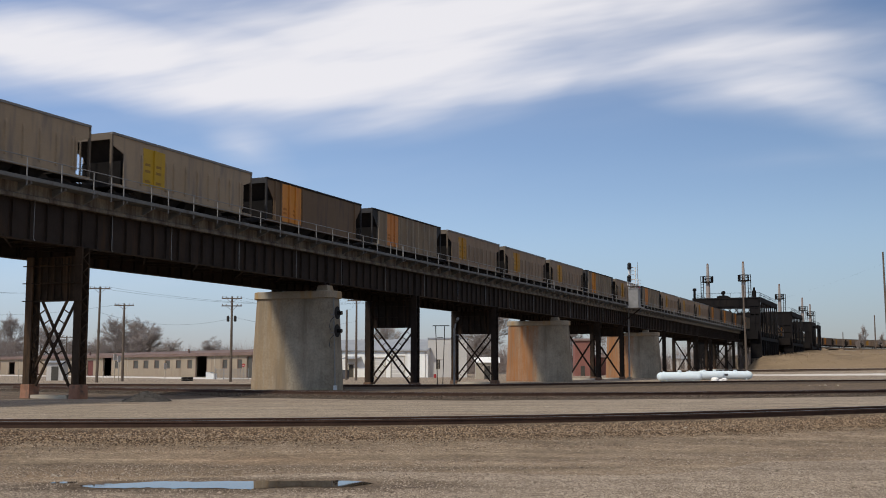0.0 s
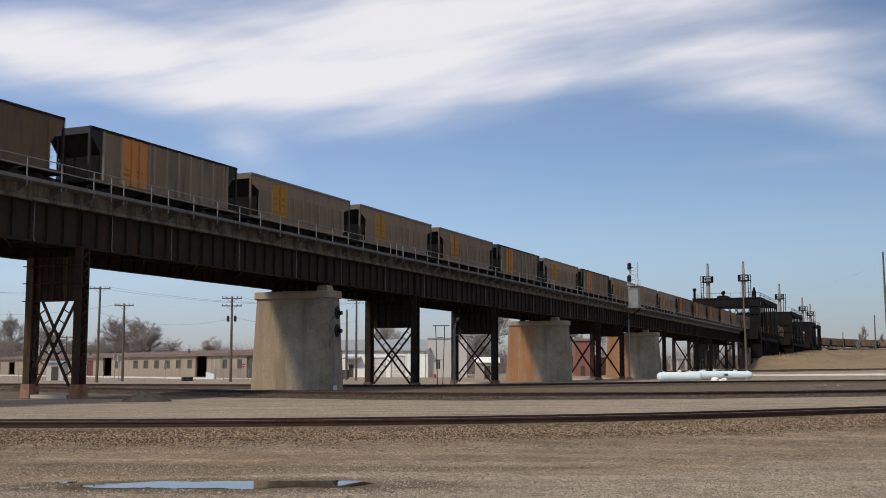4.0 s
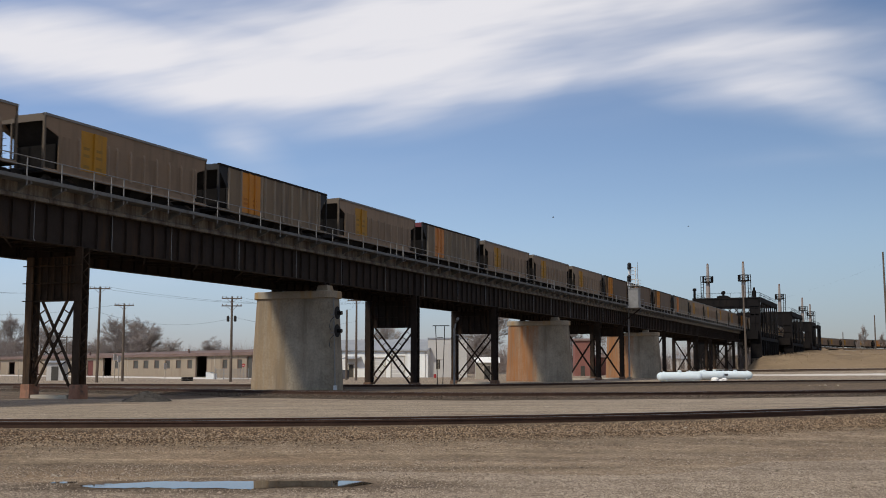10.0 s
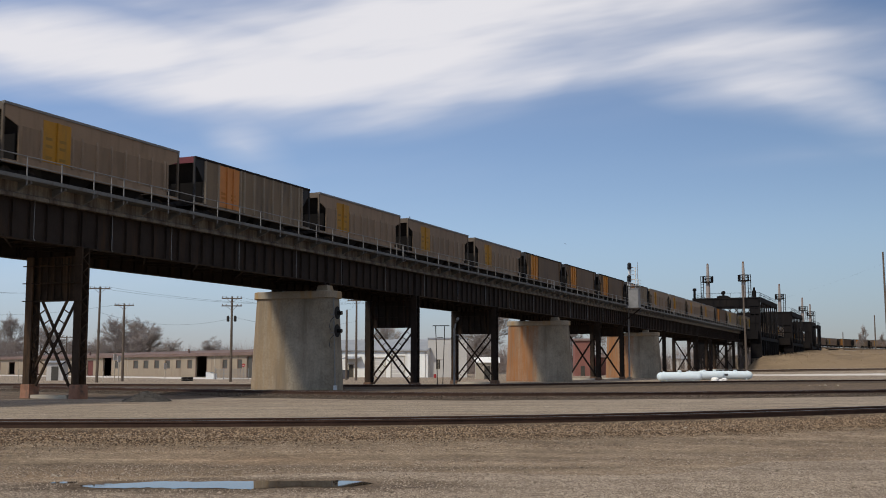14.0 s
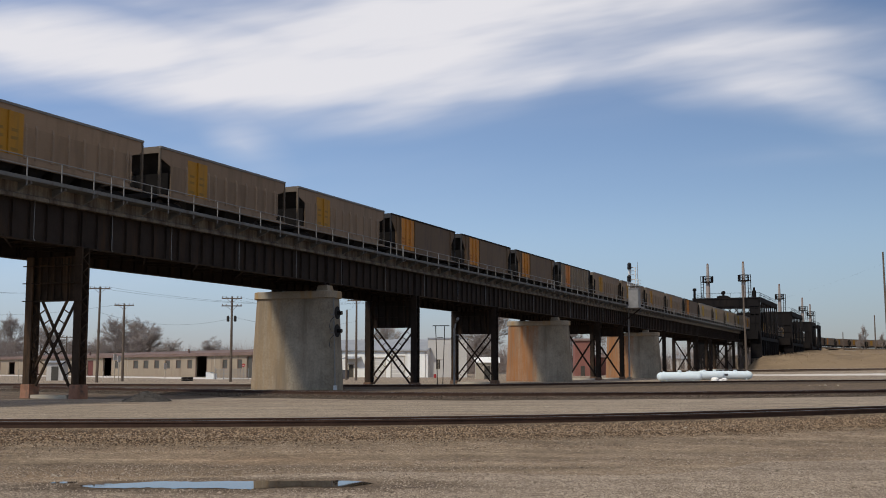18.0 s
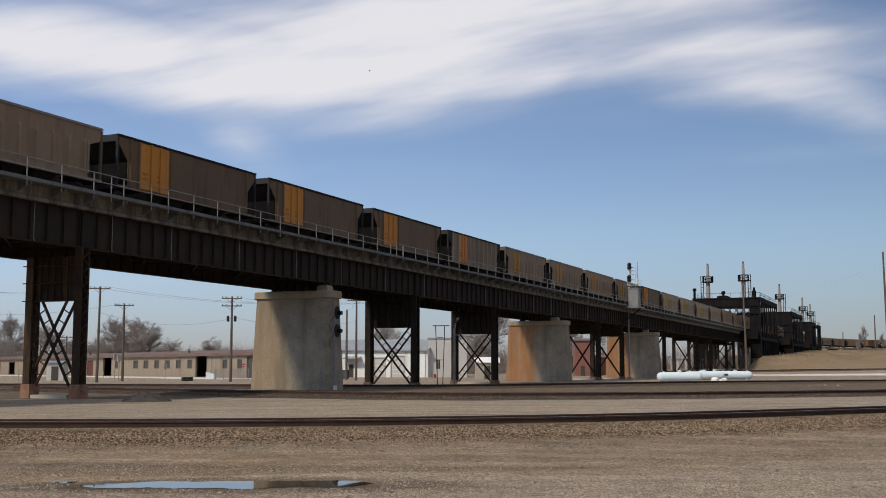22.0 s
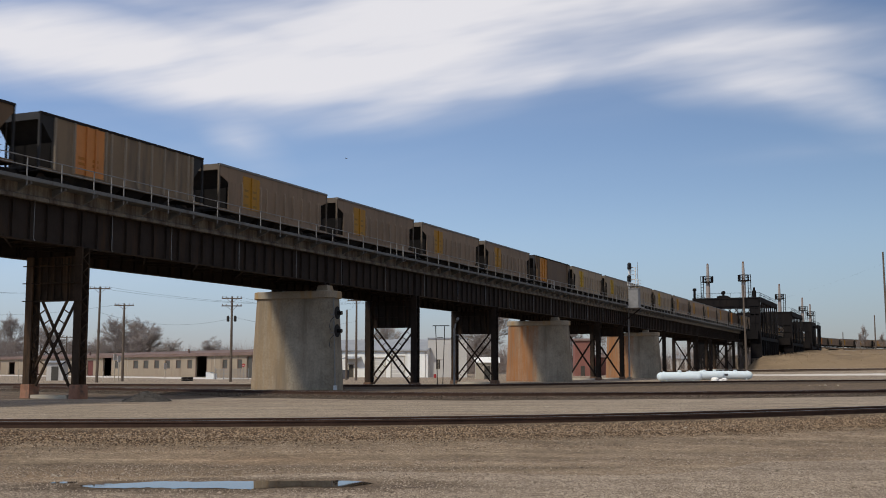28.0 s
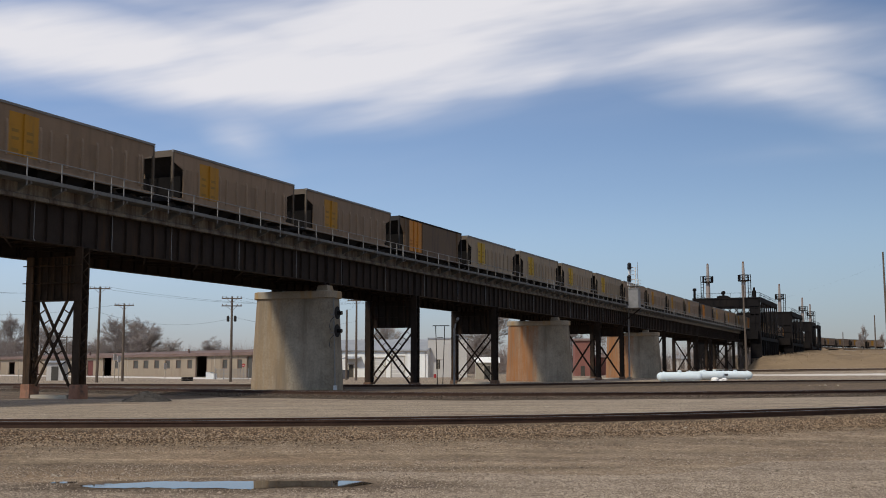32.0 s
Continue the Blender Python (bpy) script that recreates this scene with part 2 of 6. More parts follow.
M["scrub"] = surface("dry_scrub", (0.19, 0.15, 0.13), (0.28, 0.23, 0.2), 0.95, 0.0, 1, 8, 0.0)
M["grass"] = surface("dry_grass_blades", (0.25, 0.18, 0.105), (0.36, 0.265, 0.165), 0.95, 0.0, 0.6, 6, 0.0)
M["orange_machine"] = surface("orange_machine_paint", (0.35, 0.14, 0.05), (0.45, 0.2, 0.07), 0.6, 0, 1, 10, 0.0)
M["red_sign"] = surface("red_sign_paint", (0.3, 0.03, 0.028), (0.38, 0.045, 0.04), 0.6, 0, 1, 10, 0.0)
M["bird"] = surface("dark_grey_feathers", (0.05, 0.048, 0.05), (0.12, 0.115, 0.115), 0.9, 0, 3, 30, 0.0)
M["lens"] = surface("dark_signal_lens", (0.01, 0.01, 0.01), (0.02, 0.02, 0.02), 0.2, 0, 1, 5, 0)


def washed_concrete(name, wash, edge, strength):
    """Concrete with a broad rust wash on the side away from the camera, ragged where it ends."""
    m = surface(name, (0.2, 0.165, 0.118), (0.385, 0.328, 0.246), 0.9, 0.0, 0.6, 6, 0.5, 0.03,
                stain=(0.17, 0.138, 0.1), stain_scale=0.75, streak=True, stain_cover=0.55)
    nt = m.node_tree
    L = nt.links.new
    bsdf = nt.nodes["Principled BSDF"]
    old = bsdf.inputs["Base Color"].links[0].from_socket
    tc = nt.nodes.new("ShaderNodeTexCoord").outputs["Object"]
    sep = nt.nodes.new("ShaderNodeSeparateXYZ")
    L(tc, sep.inputs[0])
    mp = nt.nodes.new("ShaderNodeMapping")
    mp.inputs["Scale"].default_value = (1, 1, 0.15)
    L(tc, mp.inputs["Vector"])
    n = node(nt, "ShaderNodeTexNoise", Scale=1.1, Detail=6.0, Roughness=0.65)
    L(mp.outputs[0], n.inputs["Vector"])
    a = nt.nodes.new("ShaderNodeMath")
    a.operation = "MULTIPLY_ADD"
    a.inputs[1].default_value = 4.5
    L(n.outputs["Fac"], a.inputs[0])
    L(sep.outputs["Y"], a.inputs[2])
    r = nt.nodes.new("ShaderNodeMapRange")
    r.interpolation_type = "SMOOTHSTEP"
    r.inputs["From Min"].default_value, r.inputs["From Max"].default_value = edge + 1.4, edge + 3.6
    r.inputs["To Max"].default_value = strength
    L(a.outputs[0], r.inputs["Value"])
    mp2 = nt.nodes.new("ShaderNodeMapping")
    mp2.inputs["Scale"].default_value = (1, 1, 0.06)
    L(tc, mp2.inputs["Vector"])
    n2 = node(nt, "ShaderNodeTexNoise", Scale=2.6, Detail=5.0, Roughness=0.6)
    L(mp2.outputs[0], n2.inputs["Vector"])
    r2 = nt.nodes.new("ShaderNodeMapRange")
    r2.inputs["From Min"].default_value, r2.inputs["From Max"].default_value = 0.35, 0.62
    r2.inputs["To Min"].default_value, r2.inputs["To Max"].default_value = 0.35, 1.0
    L(n2.outputs["Fac"], r2.inputs["Value"])
    mm = nt.nodes.new("ShaderNodeMath")
    mm.operation = "MULTIPLY"
    L(r.outputs[0], mm.inputs[0])
    L(r2.outputs[0], mm.inputs[1])
    x = nt.nodes.new("ShaderNodeMix")
    x.data_type = "RGBA"
    L(mm.outputs[0], x.inputs["Factor"])
    L(old, x.inputs["A"])
    x.inputs["B"].default_value = (*wash, 1)
    L(x.outputs["Result"], bsdf.inputs["Base Color"])
    return m


M["pier_ochre"] = washed_concrete("ochre_washed_concrete", (0.31, 0.2, 0.098), 0.3, 0.6)
M["pier_rust"] = washed_concrete("rust_washed_concrete", (0.34, 0.125, 0.03), -0.2, 0.85)


def ground_material(name, lo, hi, red_lo, red_hi, turn=-67, damp=None, speck=0.7, bands=0.8):
    """Dirt and gravel: broad patches, dragged bands, fine speckle; damp: (middle, half length, half width) of a wet patch."""
    m = bpy.data.materials.new(name)
    m.use_nodes = True
    nt = m.node_tree
    L = nt.links.new
    bsdf = nt.nodes["Principled BSDF"]
    pos = nt.nodes.new("ShaderNodeNewGeometry").outputs["Position"]

    def ns(scale, detail=6.0, rough=0.65, src=pos):
        n = node(nt, "ShaderNodeTexNoise", Scale=scale, Detail=detail, Roughness=rough)
        L(src, n.inputs["Vector"])
        return n.outputs["Fac"]

    def ramp(src, p0, c0, p1, c1):
        r = nt.nodes.new("ShaderNodeValToRGB")
        r.color_ramp.elements[0].position, r.color_ramp.elements[1].position = p0, p1
        r.color_ramp.elements[0].color, r.color_ramp.elements[1].color = (*c0, 1), (*c1, 1)
        L(src, r.inputs[0])
        return r.outputs[0]

    def mix(fac, a, b, kind="MIX"):
        x = nt.nodes.new("ShaderNodeMix")
        x.data_type, x.blend_type = "RGBA", kind
        if isinstance(fac, float):
            x.inputs["Factor"].default_value = fac
        else:
            L(fac, x.inputs["Factor"])
        L(a, x.inputs["A"])
        L(b, x.inputs["B"])
        return x.outputs["Result"]

    broad = ns(0.11, 5)
    mid = ns(0.9, 6)
    # tyre tracks and dragged bands, drawn out along the near track
    mp = nt.nodes.new("ShaderNodeMapping")
    mp.vector_type = "TEXTURE"
    mp.inputs["Rotation"].default_value = (0, 0, radians(turn))
    mp.inputs["Scale"].default_value = (6.2, 0.53, 1)
    L(pos, mp.inputs["Vector"])
    drag = ns(0.55, 5, 0.6, mp.outputs[0])
    fine = ns(9.0, 5, 0.75)
    vor = node(nt, "ShaderNodeTexVoronoi", Scale=9.0)
    L(pos, vor.inputs["Vector"])
    vor2 = node(nt, "ShaderNodeTexVoronoi", Scale=26.0)
    L(pos, vor2.inputs["Vector"])
    base = ramp(mid, 0.3, lo, 0.7, hi)
    red = ramp(mid, 0.3, red_lo, 0.7, red_hi)
    zero = (0, 0, 0)
    one = (1, 1, 1)
    col = mix(ramp(broad, 0.55, zero, 0.68, (0.6, 0.6, 0.6)), base, red)
    col = mix(bands, col, ramp(drag, 0.34, (0.6, 0.58, 0.56), 0.66, (1.25, 1.22, 1.18)), "MULTIPLY")
    col = mix(0.85, col, ramp(fine, 0.32, (0.4, 0.38, 0.35), 0.68, (1.3, 1.3, 1.28)), "MULTIPLY")
    col = mix(0.6, col, ramp(vor2.outputs["Color"], 0.1, (0.5, 0.48, 0.45), 0.9, (1.3, 1.3, 1.3)), "MULTIPLY")
    grit = ns(38.0, 3, 0.7)
    col = mix(speck, col, ramp(grit, 0.36, (0.42, 0.4, 0.38), 0.64, (1.4, 1.4, 1.4)), "MULTIPLY")
    if damp:
        mw = nt.nodes.new("ShaderNodeMapping")
        mw.vector_type = "TEXTURE"
        mw.inputs["Location"].default_value = damp[0]
        mw.inputs["Rotation"].default_value = (0, 0, YAW - math.pi / 2)
        mw.inputs["Scale"].default_value = (damp[1], damp[2], 50)
        L(pos, mw.inputs["Vector"])
        g = nt.nodes.new("ShaderNodeTexGradient")
        g.gradient_type = "SPHERICAL"
        L(mw.outputs[0], g.inputs[0])
        ad = nt.nodes.new("ShaderNodeMath")
        ad.operation = "MULTIPLY_ADD"
        ad.inputs[1].default_value = 0.9
        L(ns(1.6, 5, 0.6), ad.inputs[0])
        L(g.outputs["Fac"], ad.inputs[2])
        wet = ramp(ad.outputs[0], 0.56, zero, 0.8, one)
        flat = nt.nodes.new("ShaderNodeRGB")
        flat.outputs[0].default_value = (0.5, 0.46, 0.42, 1)
        col = mix(wet, col, mix(1.0, col, flat.outputs[0], "MULTIPLY"))
    L(col, bsdf.inputs["Base Color"])
    bsdf.inputs["Roughness"].default_value = 0.95
    bsdf.inputs["Specular IOR Level"].default_value = 0.15
    b1 = node(nt, "ShaderNodeBump", Strength=0.7, Distance=0.03)
    L(vor.outputs["Distance"], b1.inputs["Height"])
    b2 = node(nt, "ShaderNodeBump", Strength=0.6, Distance=0.04)
    L(fine, b2.inputs["Height"])
    L(b1.outputs[0], b2.inputs["Normal"])
    L(b2.outputs[0], bsdf.inputs["Normal"])
    return m


M["apron"] = surface("pale_concrete_apron", (0.55, 0.5, 0.44), (0.72, 0.67, 0.6), 0.9, 0, 0.2, 3, 0.1, 0.02, stain=(0.42, 0.37, 0.31), stain_scale=0.25, stain_cover=0.4)
M["hill"] = surface("dry_grass_bank", (0.18, 0.121, 0.066), (0.28, 0.2, 0.115), 0.95, 0, 0.09, 1.6, 0.5, 0.2,
                    stain=(0.16, 0.11, 0.065), stain_scale=0.12, stain_cover=0.3)


def water_material():
    m = bpy.data.materials.new("muddy_puddle_water")
    m.use_nodes = True
    nt = m.node_tree
    b = nt.nodes["Principled BSDF"]
    b.inputs["Base Color"].default_value = (0.07, 0.055, 0.04, 1)
    b.inputs["Roughness"].default_value = 0.015
    b.inputs["IOR"].default_value = 1.33
    n = node(nt, "ShaderNodeTexNoise", Scale=1.5, Detail=2.0)
    bp = node(nt, "ShaderNodeBump", Strength=0.02, Distance=0.01)
    nt.links.new(n.outputs["Fac"], bp.inputs["Height"])
    nt.links.new(bp.outputs[0], b.inputs["Normal"])
    return m


M["water"] = water_material()


# ---- mesh helpers ----
class Mesh:
    """Collects vertices and faces of one mesh."""

    def __init__(self):
        self.v, self.f = [], []

    def face(self, pts):
        i = len(self.v)
        self.v += [tuple(p) for p in pts]
        self.f.append(tuple(range(i, i + len(pts))))
        return self

    def box(self, x0, x1, y0, y1, z0, z1):
        i = len(self.v)
        self.v += [(x, y, z) for z in (z0, z1) for y in (y0, y1) for x in (x0, x1)]
        self.f += [tuple(i + k for k in q) for q in
                   ((0, 2, 3, 1), (4, 5, 7, 6), (0, 1, 5, 4), (2, 6, 7, 3), (0, 4, 6, 2), (1, 3, 7, 5))]
        return self

    def bar(self, a, b, w, h, up=(0, 0, 1)):
        """A straight bar from a to b; w across, h along up."""
        a, b = Vector(a), Vector(b)
        d = (b - a).normalized()
        s = d.cross(Vector(up))
        s = (Vector((1, 0, 0)) if s.length < 1e-4 else s).normalized()
        u = s.cross(d).normalized()
        i = len(self.v)
        for p in (a, b):
            for ks, ku in ((-1, -1), (1, -1), (1, 1), (-1, 1)):
                self.v.append(tuple(p + s * (ks * w / 2) + u * (ku * h / 2)))
        self.f += [tuple(i + k for k in q) for q in
                   ((0, 1, 2, 3), (7, 6, 5, 4), (0, 4, 5, 1), (1, 5, 6, 2), (2, 6, 7, 3), (3, 7, 4, 0))]
        return self

    def tube(self, pts, radii, n=8, caps=True):
        pts = [Vector(p) for p in pts]
        if not isinstance(radii, (list, tuple)):
            radii = [radii] * len(pts)
        rings = []
        for k, p in enumerate(pts):
            d = (pts[min(k + 1, len(pts) - 1)] - pts[max(k - 1, 0)]).normalized()
            s = d.cross(Vector((0, 0, 1)) if abs(d.z) < 0.9 else Vector((1, 0, 0))).normalized()
            u = s.cross(d)
            i = len(self.v)
            for j in range(n):
                a = 2 * math.pi * j / n
                self.v.append(tuple(p + (s * math.cos(a) + u * math.sin(a)) * radii[k]))
            rings.append(i)
        for r0, r1 in zip(rings, rings[1:]):
            for j in range(n):
                k = (j + 1) % n
                self.f.append((r0 + j, r0 + k, r1 + k, r1 + j))
        if caps:
            self.f.append(tuple(rings[0] + j for j in reversed(range(n))))
            self.f.append(tuple(rings[-1] + j for j in range(n)))
        return self

    def prism(self, outline, axis, a, b):
        """An outline of 2D points, drawn out along an axis ('x', 'y', 'z') from a to b."""
        def at(p, t):
            return {"x": (t, p[0], p[1]), "y": (p[0], t, p[1]), "z": (p[0], p[1], t)}[axis]
        i, n = len(self.v), len(outline)
        self.v += [at(p, a) for p in outline] + [at(p, b) for p in outline]
        self.f += [tuple(i + k for k in reversed(range(n))), tuple(i + n + k for k in range(n))]
        for k in range(n):
            j = (k + 1) % n
            self.f.append((i + k, i + j, i + n + j, i + n + k))
        return self

    def loft(self, rings):
        """Closed rings of equal count joined to a solid."""
        i, n = len(self.v), len(rings[0])
        for r in rings:
            self.v += [tuple(p) for p in r]
        for k in range(len(rings) - 1):
            for j in range(n):
                q = (j + 1) % n
                self.f.append((i + k * n + j, i + k * n + q, i + (k + 1) * n + q, i + (k + 1) * n + j))
        self.f += [tuple(i + j for j in reversed(range(n))), tuple(i + (len(rings) - 1) * n + j for j in range(n))]
        return self

    def data(self, name, material, smooth=False):
        me = bpy.data.meshes.new(name)
        me.from_pydata(self.v, [], self.f)
        me.materials.append(material)
        bm = bmesh.new()
        bm.from_mesh(me)
        bmesh.ops.recalc_face_normals(bm, faces=bm.faces)
        bm.to_mesh(me)
        bm.free()
        if smooth:
            me.shade_smooth()
        return me


def part(name, mesh, material, parent, label="", smooth=False):
    ob = new(name, mesh.data(name, M[material], smooth))
    ob.parent = parent
    return tagged(ob, label)


def share(name, ob, parent, m):
    """Another part on the mesh of ob, at the pose m."""
    o = new(name, ob.data)
    o.parent = parent
    o.matrix_basis = m
    return o


def thing(name, at, label, category, group="", kind=""):
    ob = new(name)
    ob.empty_display_size = 0.2
    ob.matrix_basis = at if isinstance(at, Matrix) else Matrix.Translation(at)
    return tagged(ob, label, category, group, kind)


def at(column, depth, z=0.0):
    """The place at that depth before the camera, in the direction of a column of the view."""
    k = (column - 784) / 2000
    fwd, right = Vector((math.cos(YAW), math.sin(YAW), 0)), Vector((math.sin(YAW), -math.cos(YAW), 0))
    p = (fwd + right * k) * depth
    return Vector((p.x, p.y, z))


def smooth(x):
    x = min(1.0, max(0.0, x))
    return x * x * (3 - 2 * x)


M["ground"] = ground_material("dirt_and_gravel", (0.28, 0.224, 0.168), (0.475, 0.398, 0.315), (0.25, 0.172, 0.112), (0.375, 0.275, 0.19), damp=(at(420, 19.4), 5.2, 1.75))
M["tan_dirt"] = ground_material("warm_brown_dirt", (0.245, 0.185, 0.126), (0.41, 0.325, 0.235), (0.23, 0.155, 0.095), (0.35, 0.25, 0.165), -67, None, 0.8, 0.8)
M["road"] = ground_material("pale_gravel_road", (0.31, 0.254, 0.193), (0.455, 0.38, 0.295), (0.28, 0.226, 0.168), (0.4, 0.328, 0.25), -66, None, 0.5, 0.6)
M["ballast"] = ground_material("brown_ballast", (0.1, 0.073, 0.05), (0.24, 0.182, 0.128), (0.1, 0.06, 0.036), (0.21, 0.135, 0.084), -66, None, 0.9)
M["track_ballast"] = ground_material("oily_track_ballast", (0.058, 0.043, 0.03), (0.155, 0.118, 0.085), (0.06, 0.04, 0.026), (0.13, 0.09, 0.06), -62, None, 0.95, 0.6)
M["dark_ballast"] = ground_material("dark_yard_ballast", (0.12, 0.088, 0.06), (0.25, 0.19, 0.135), (0.11, 0.073, 0.046), (0.21, 0.145, 0.096), -62, None, 0.8, 0.7)


# ---- ground ----
CURVE_X, CURVE_R, TRACK_Y, RAIL_Z = 500.0, 160.0, 43.5, 11.0


def track_at(s):
    """Place and heading of the viaduct's track, s metres along it."""
    if s <= CURVE_X:
        return Vector((s, TRACK_Y, RAIL_Z)), 0.0
    a = min((s - CURVE_X) / CURVE_R, 1.25)
    p = Vector((CURVE_X + CURVE_R * math.sin(a), TRACK_Y - CURVE_R * (1 - math.cos(a)), RAIL_Z))
    rest = s - CURVE_X - a * CURVE_R
    return p + Vector((math.cos(a), -math.sin(a), 0)) * rest, -a


def far_track(x, y):
    """Distance from the track beyond the truss spans."""
    if x < CURVE_X:
        return math.hypot(x - CURVE_X, y - TRACK_Y)
    dx, dy = x - CURVE_X, y - (TRACK_Y - CURVE_R)
    if math.atan2(dx, dy) < 1.25:
        return abs(math.hypot(dx, dy) - CURVE_R)
    p, h = track_at(CURVE_X + 1.25 * CURVE_R)
    return abs((x - p.x) * math.sin(1.25) + (y - p.y) * math.cos(1.25))


# the near yard track; the dirt on the camera's side lies lower than its ballast
NEAR_TRACK = [(16.7, 37.4), (20.2, 30.4), (23.5, 23.6), (26.4, 18.05), (30.05, 12.95), (35.3, 7.65), (44.5, 1.4), (56, -5.1)]


def near_side_of_track(x, y):
    """Metres from the near track on the camera's side (less than 0 beyond it)."""
    best, side = 1e9, 1.0
    for (ax, ay), (bx, by) in zip(NEAR_TRACK, NEAR_TRACK[1:]):
        dx, dy = bx - ax, by - ay
        k = min(1.0, max(0.0, ((x - ax) * dx + (y - ay) * dy) / (dx * dx + dy * dy)))
        d = math.hypot(x - ax - k * dx, y - ay - k * dy)
        if d < best:
            best, side = d, dx * (y - ay) - dy * (x - ax)
    return best if side < 0 else -best


def ground_z(x, y):
    if x * x + y * y < 3600:
        return -0.35 * smooth((near_side_of_track(x, y) - 1.3) / 7.0)
    near_side = smooth((110 - y) / 30)
    z = 1.25 * smooth((x - 228) / 42) * near_side
    bank = (3.5 * smooth((x - 268) / 20) + 3.1 * smooth((x - 285) / 150)) * smooth((40.5 - y) / 4)
    bank = max(bank, 6.6 * smooth((x - 340) / 90) * smooth((80 - y) / 25))
    z += bank
    if x > 440 and abs(y) < 900:
        d = far_track(x, y)
        z = max(z, 10.55 - max(0.0, d - 3.2) / 1.9)
    return z


def ground_sheet():
    """One sheet out to the horizon, in rings round the camera, finer in the view."""
    angles = []
    a = -180.0
    while a < 180.0:
        angles.append(a)
        a += 0.4 if -3 < a < 50 else 4.0
    radii = [0.0]
    r = 3.0
    while r < 4200:
        radii.append(r)
        r *= 1.02 if r < 60 else 1.055 if r < 900 else 1.25
    rows, faces = [], []
    n = len(angles)
    for r in radii:
        for a in angles:
            x, y = r * math.cos(radians(a)), r * math.sin(radians(a))
            z = ground_z(x, y) if r < 1500 else 0.0
            rows.append((x, y, z))
    for i in range(len(radii) - 1):
        for j in range(n):
            k = (j + 1) % n
            faces.append((i * n + j, (i + 1) * n + j, (i + 1) * n + k, i * n + k))
    me = bpy.data.meshes.new("ground")
    me.from_pydata(rows, [], faces)
    me.materials.append(M["ground"])
    me.materials.append(M["hill"])
    for poly in me.polygons:
        c = poly.center
        if c.x > 262 and c.x < 1200 and c.z > 1.45:
            poly.material_index = 1
    me.shade_smooth()
    return tagged(new("ground", me), "bare brown dirt and gravel rail yard", "ground", kind="structure")


ground_sheet()


def spline(pts, step=1.5):
    pts = [Vector((*p[:2], 0)) for p in pts]
    pts = [pts[0] * 2 - pts[1]] + pts + [pts[-1] * 2 - pts[-2]]
    out = []
    for a, b, c, d in zip(pts, pts[1:], pts[2:], pts[3:]):
        n = max(2, int((c - b).length / step))
        for i in range(n):
            t = i / n
            out.append(0.5 * ((2 * b) + (c - a) * t + (2 * a - 5 * b + 4 * c - d) * t * t + (3 * b - a - 3 * c + d) * t ** 3))
    out.append(pts[-2])
    return out


def sideways(line, k):
    d = line[min(k + 1, len(line) - 1)] - line[max(k - 1, 0)]
    return Vector((-d.y, d.x, 0)).normalized()


def offset(line, w):
    return [p + sideways(line, k) * w for k, p in enumerate(line)]


def strip(name, line, section, material, label, category):
    """A strip of ground along a line; section: (sideways, height) pairs."""
    me = Mesh()
    rows = []
    for k, p in enumerate(line):
        s = sideways(line, k)
        row = []
        for w, h in section:
            q = p + s * (w * (1 + (0.08 if abs(w) < 3 else 0.3) * noise.noise((p.x * 0.3, p.y * 0.3, w))))
            row.append(len(me.v))
            me.v.append((q.x, q.y, ground_z(q.x, q.y) + h))
        rows.append(row)
    for r0, r1 in zip(rows, rows[1:]):
        for i in range(len(section) - 1):
            me.f.append((r0[i], r0[i + 1], r1[i + 1], r1[i]))
    ob = new(name, me.data(name, M[material], True))
    return tagged(ob, label, category, kind="structure")


RAIL_SECTION = [(-0.07, 0), (0.07, 0), (0.07, 0.02), (0.015, 0.035), (0.015, 0.13), (0.037, 0.14), (0.037, 0.175),
                (-0.037, 0.175), (-0.037, 0.14), (-0.015, 0.13), (-0.015, 0.035), (-0.07, 0.02)]


def sweep(line, section, lift, tall=1.0):
    me = Mesh()
    n = len(section)
    for k, p in enumerate(line):
        s = sideways(line, k)
        z = ground_z(p.x, p.y) + lift
        me.v += [(p.x + s.x * w, p.y + s.y * w, z + h * tall) for w, h in section]
    for k in range(len(line) - 1):
        for j in range(n):
            q = (j + 1) % n
            me.f.append((k * n + j, k * n + q, (k + 1) * n + q, (k + 1) * n + j))
    return me


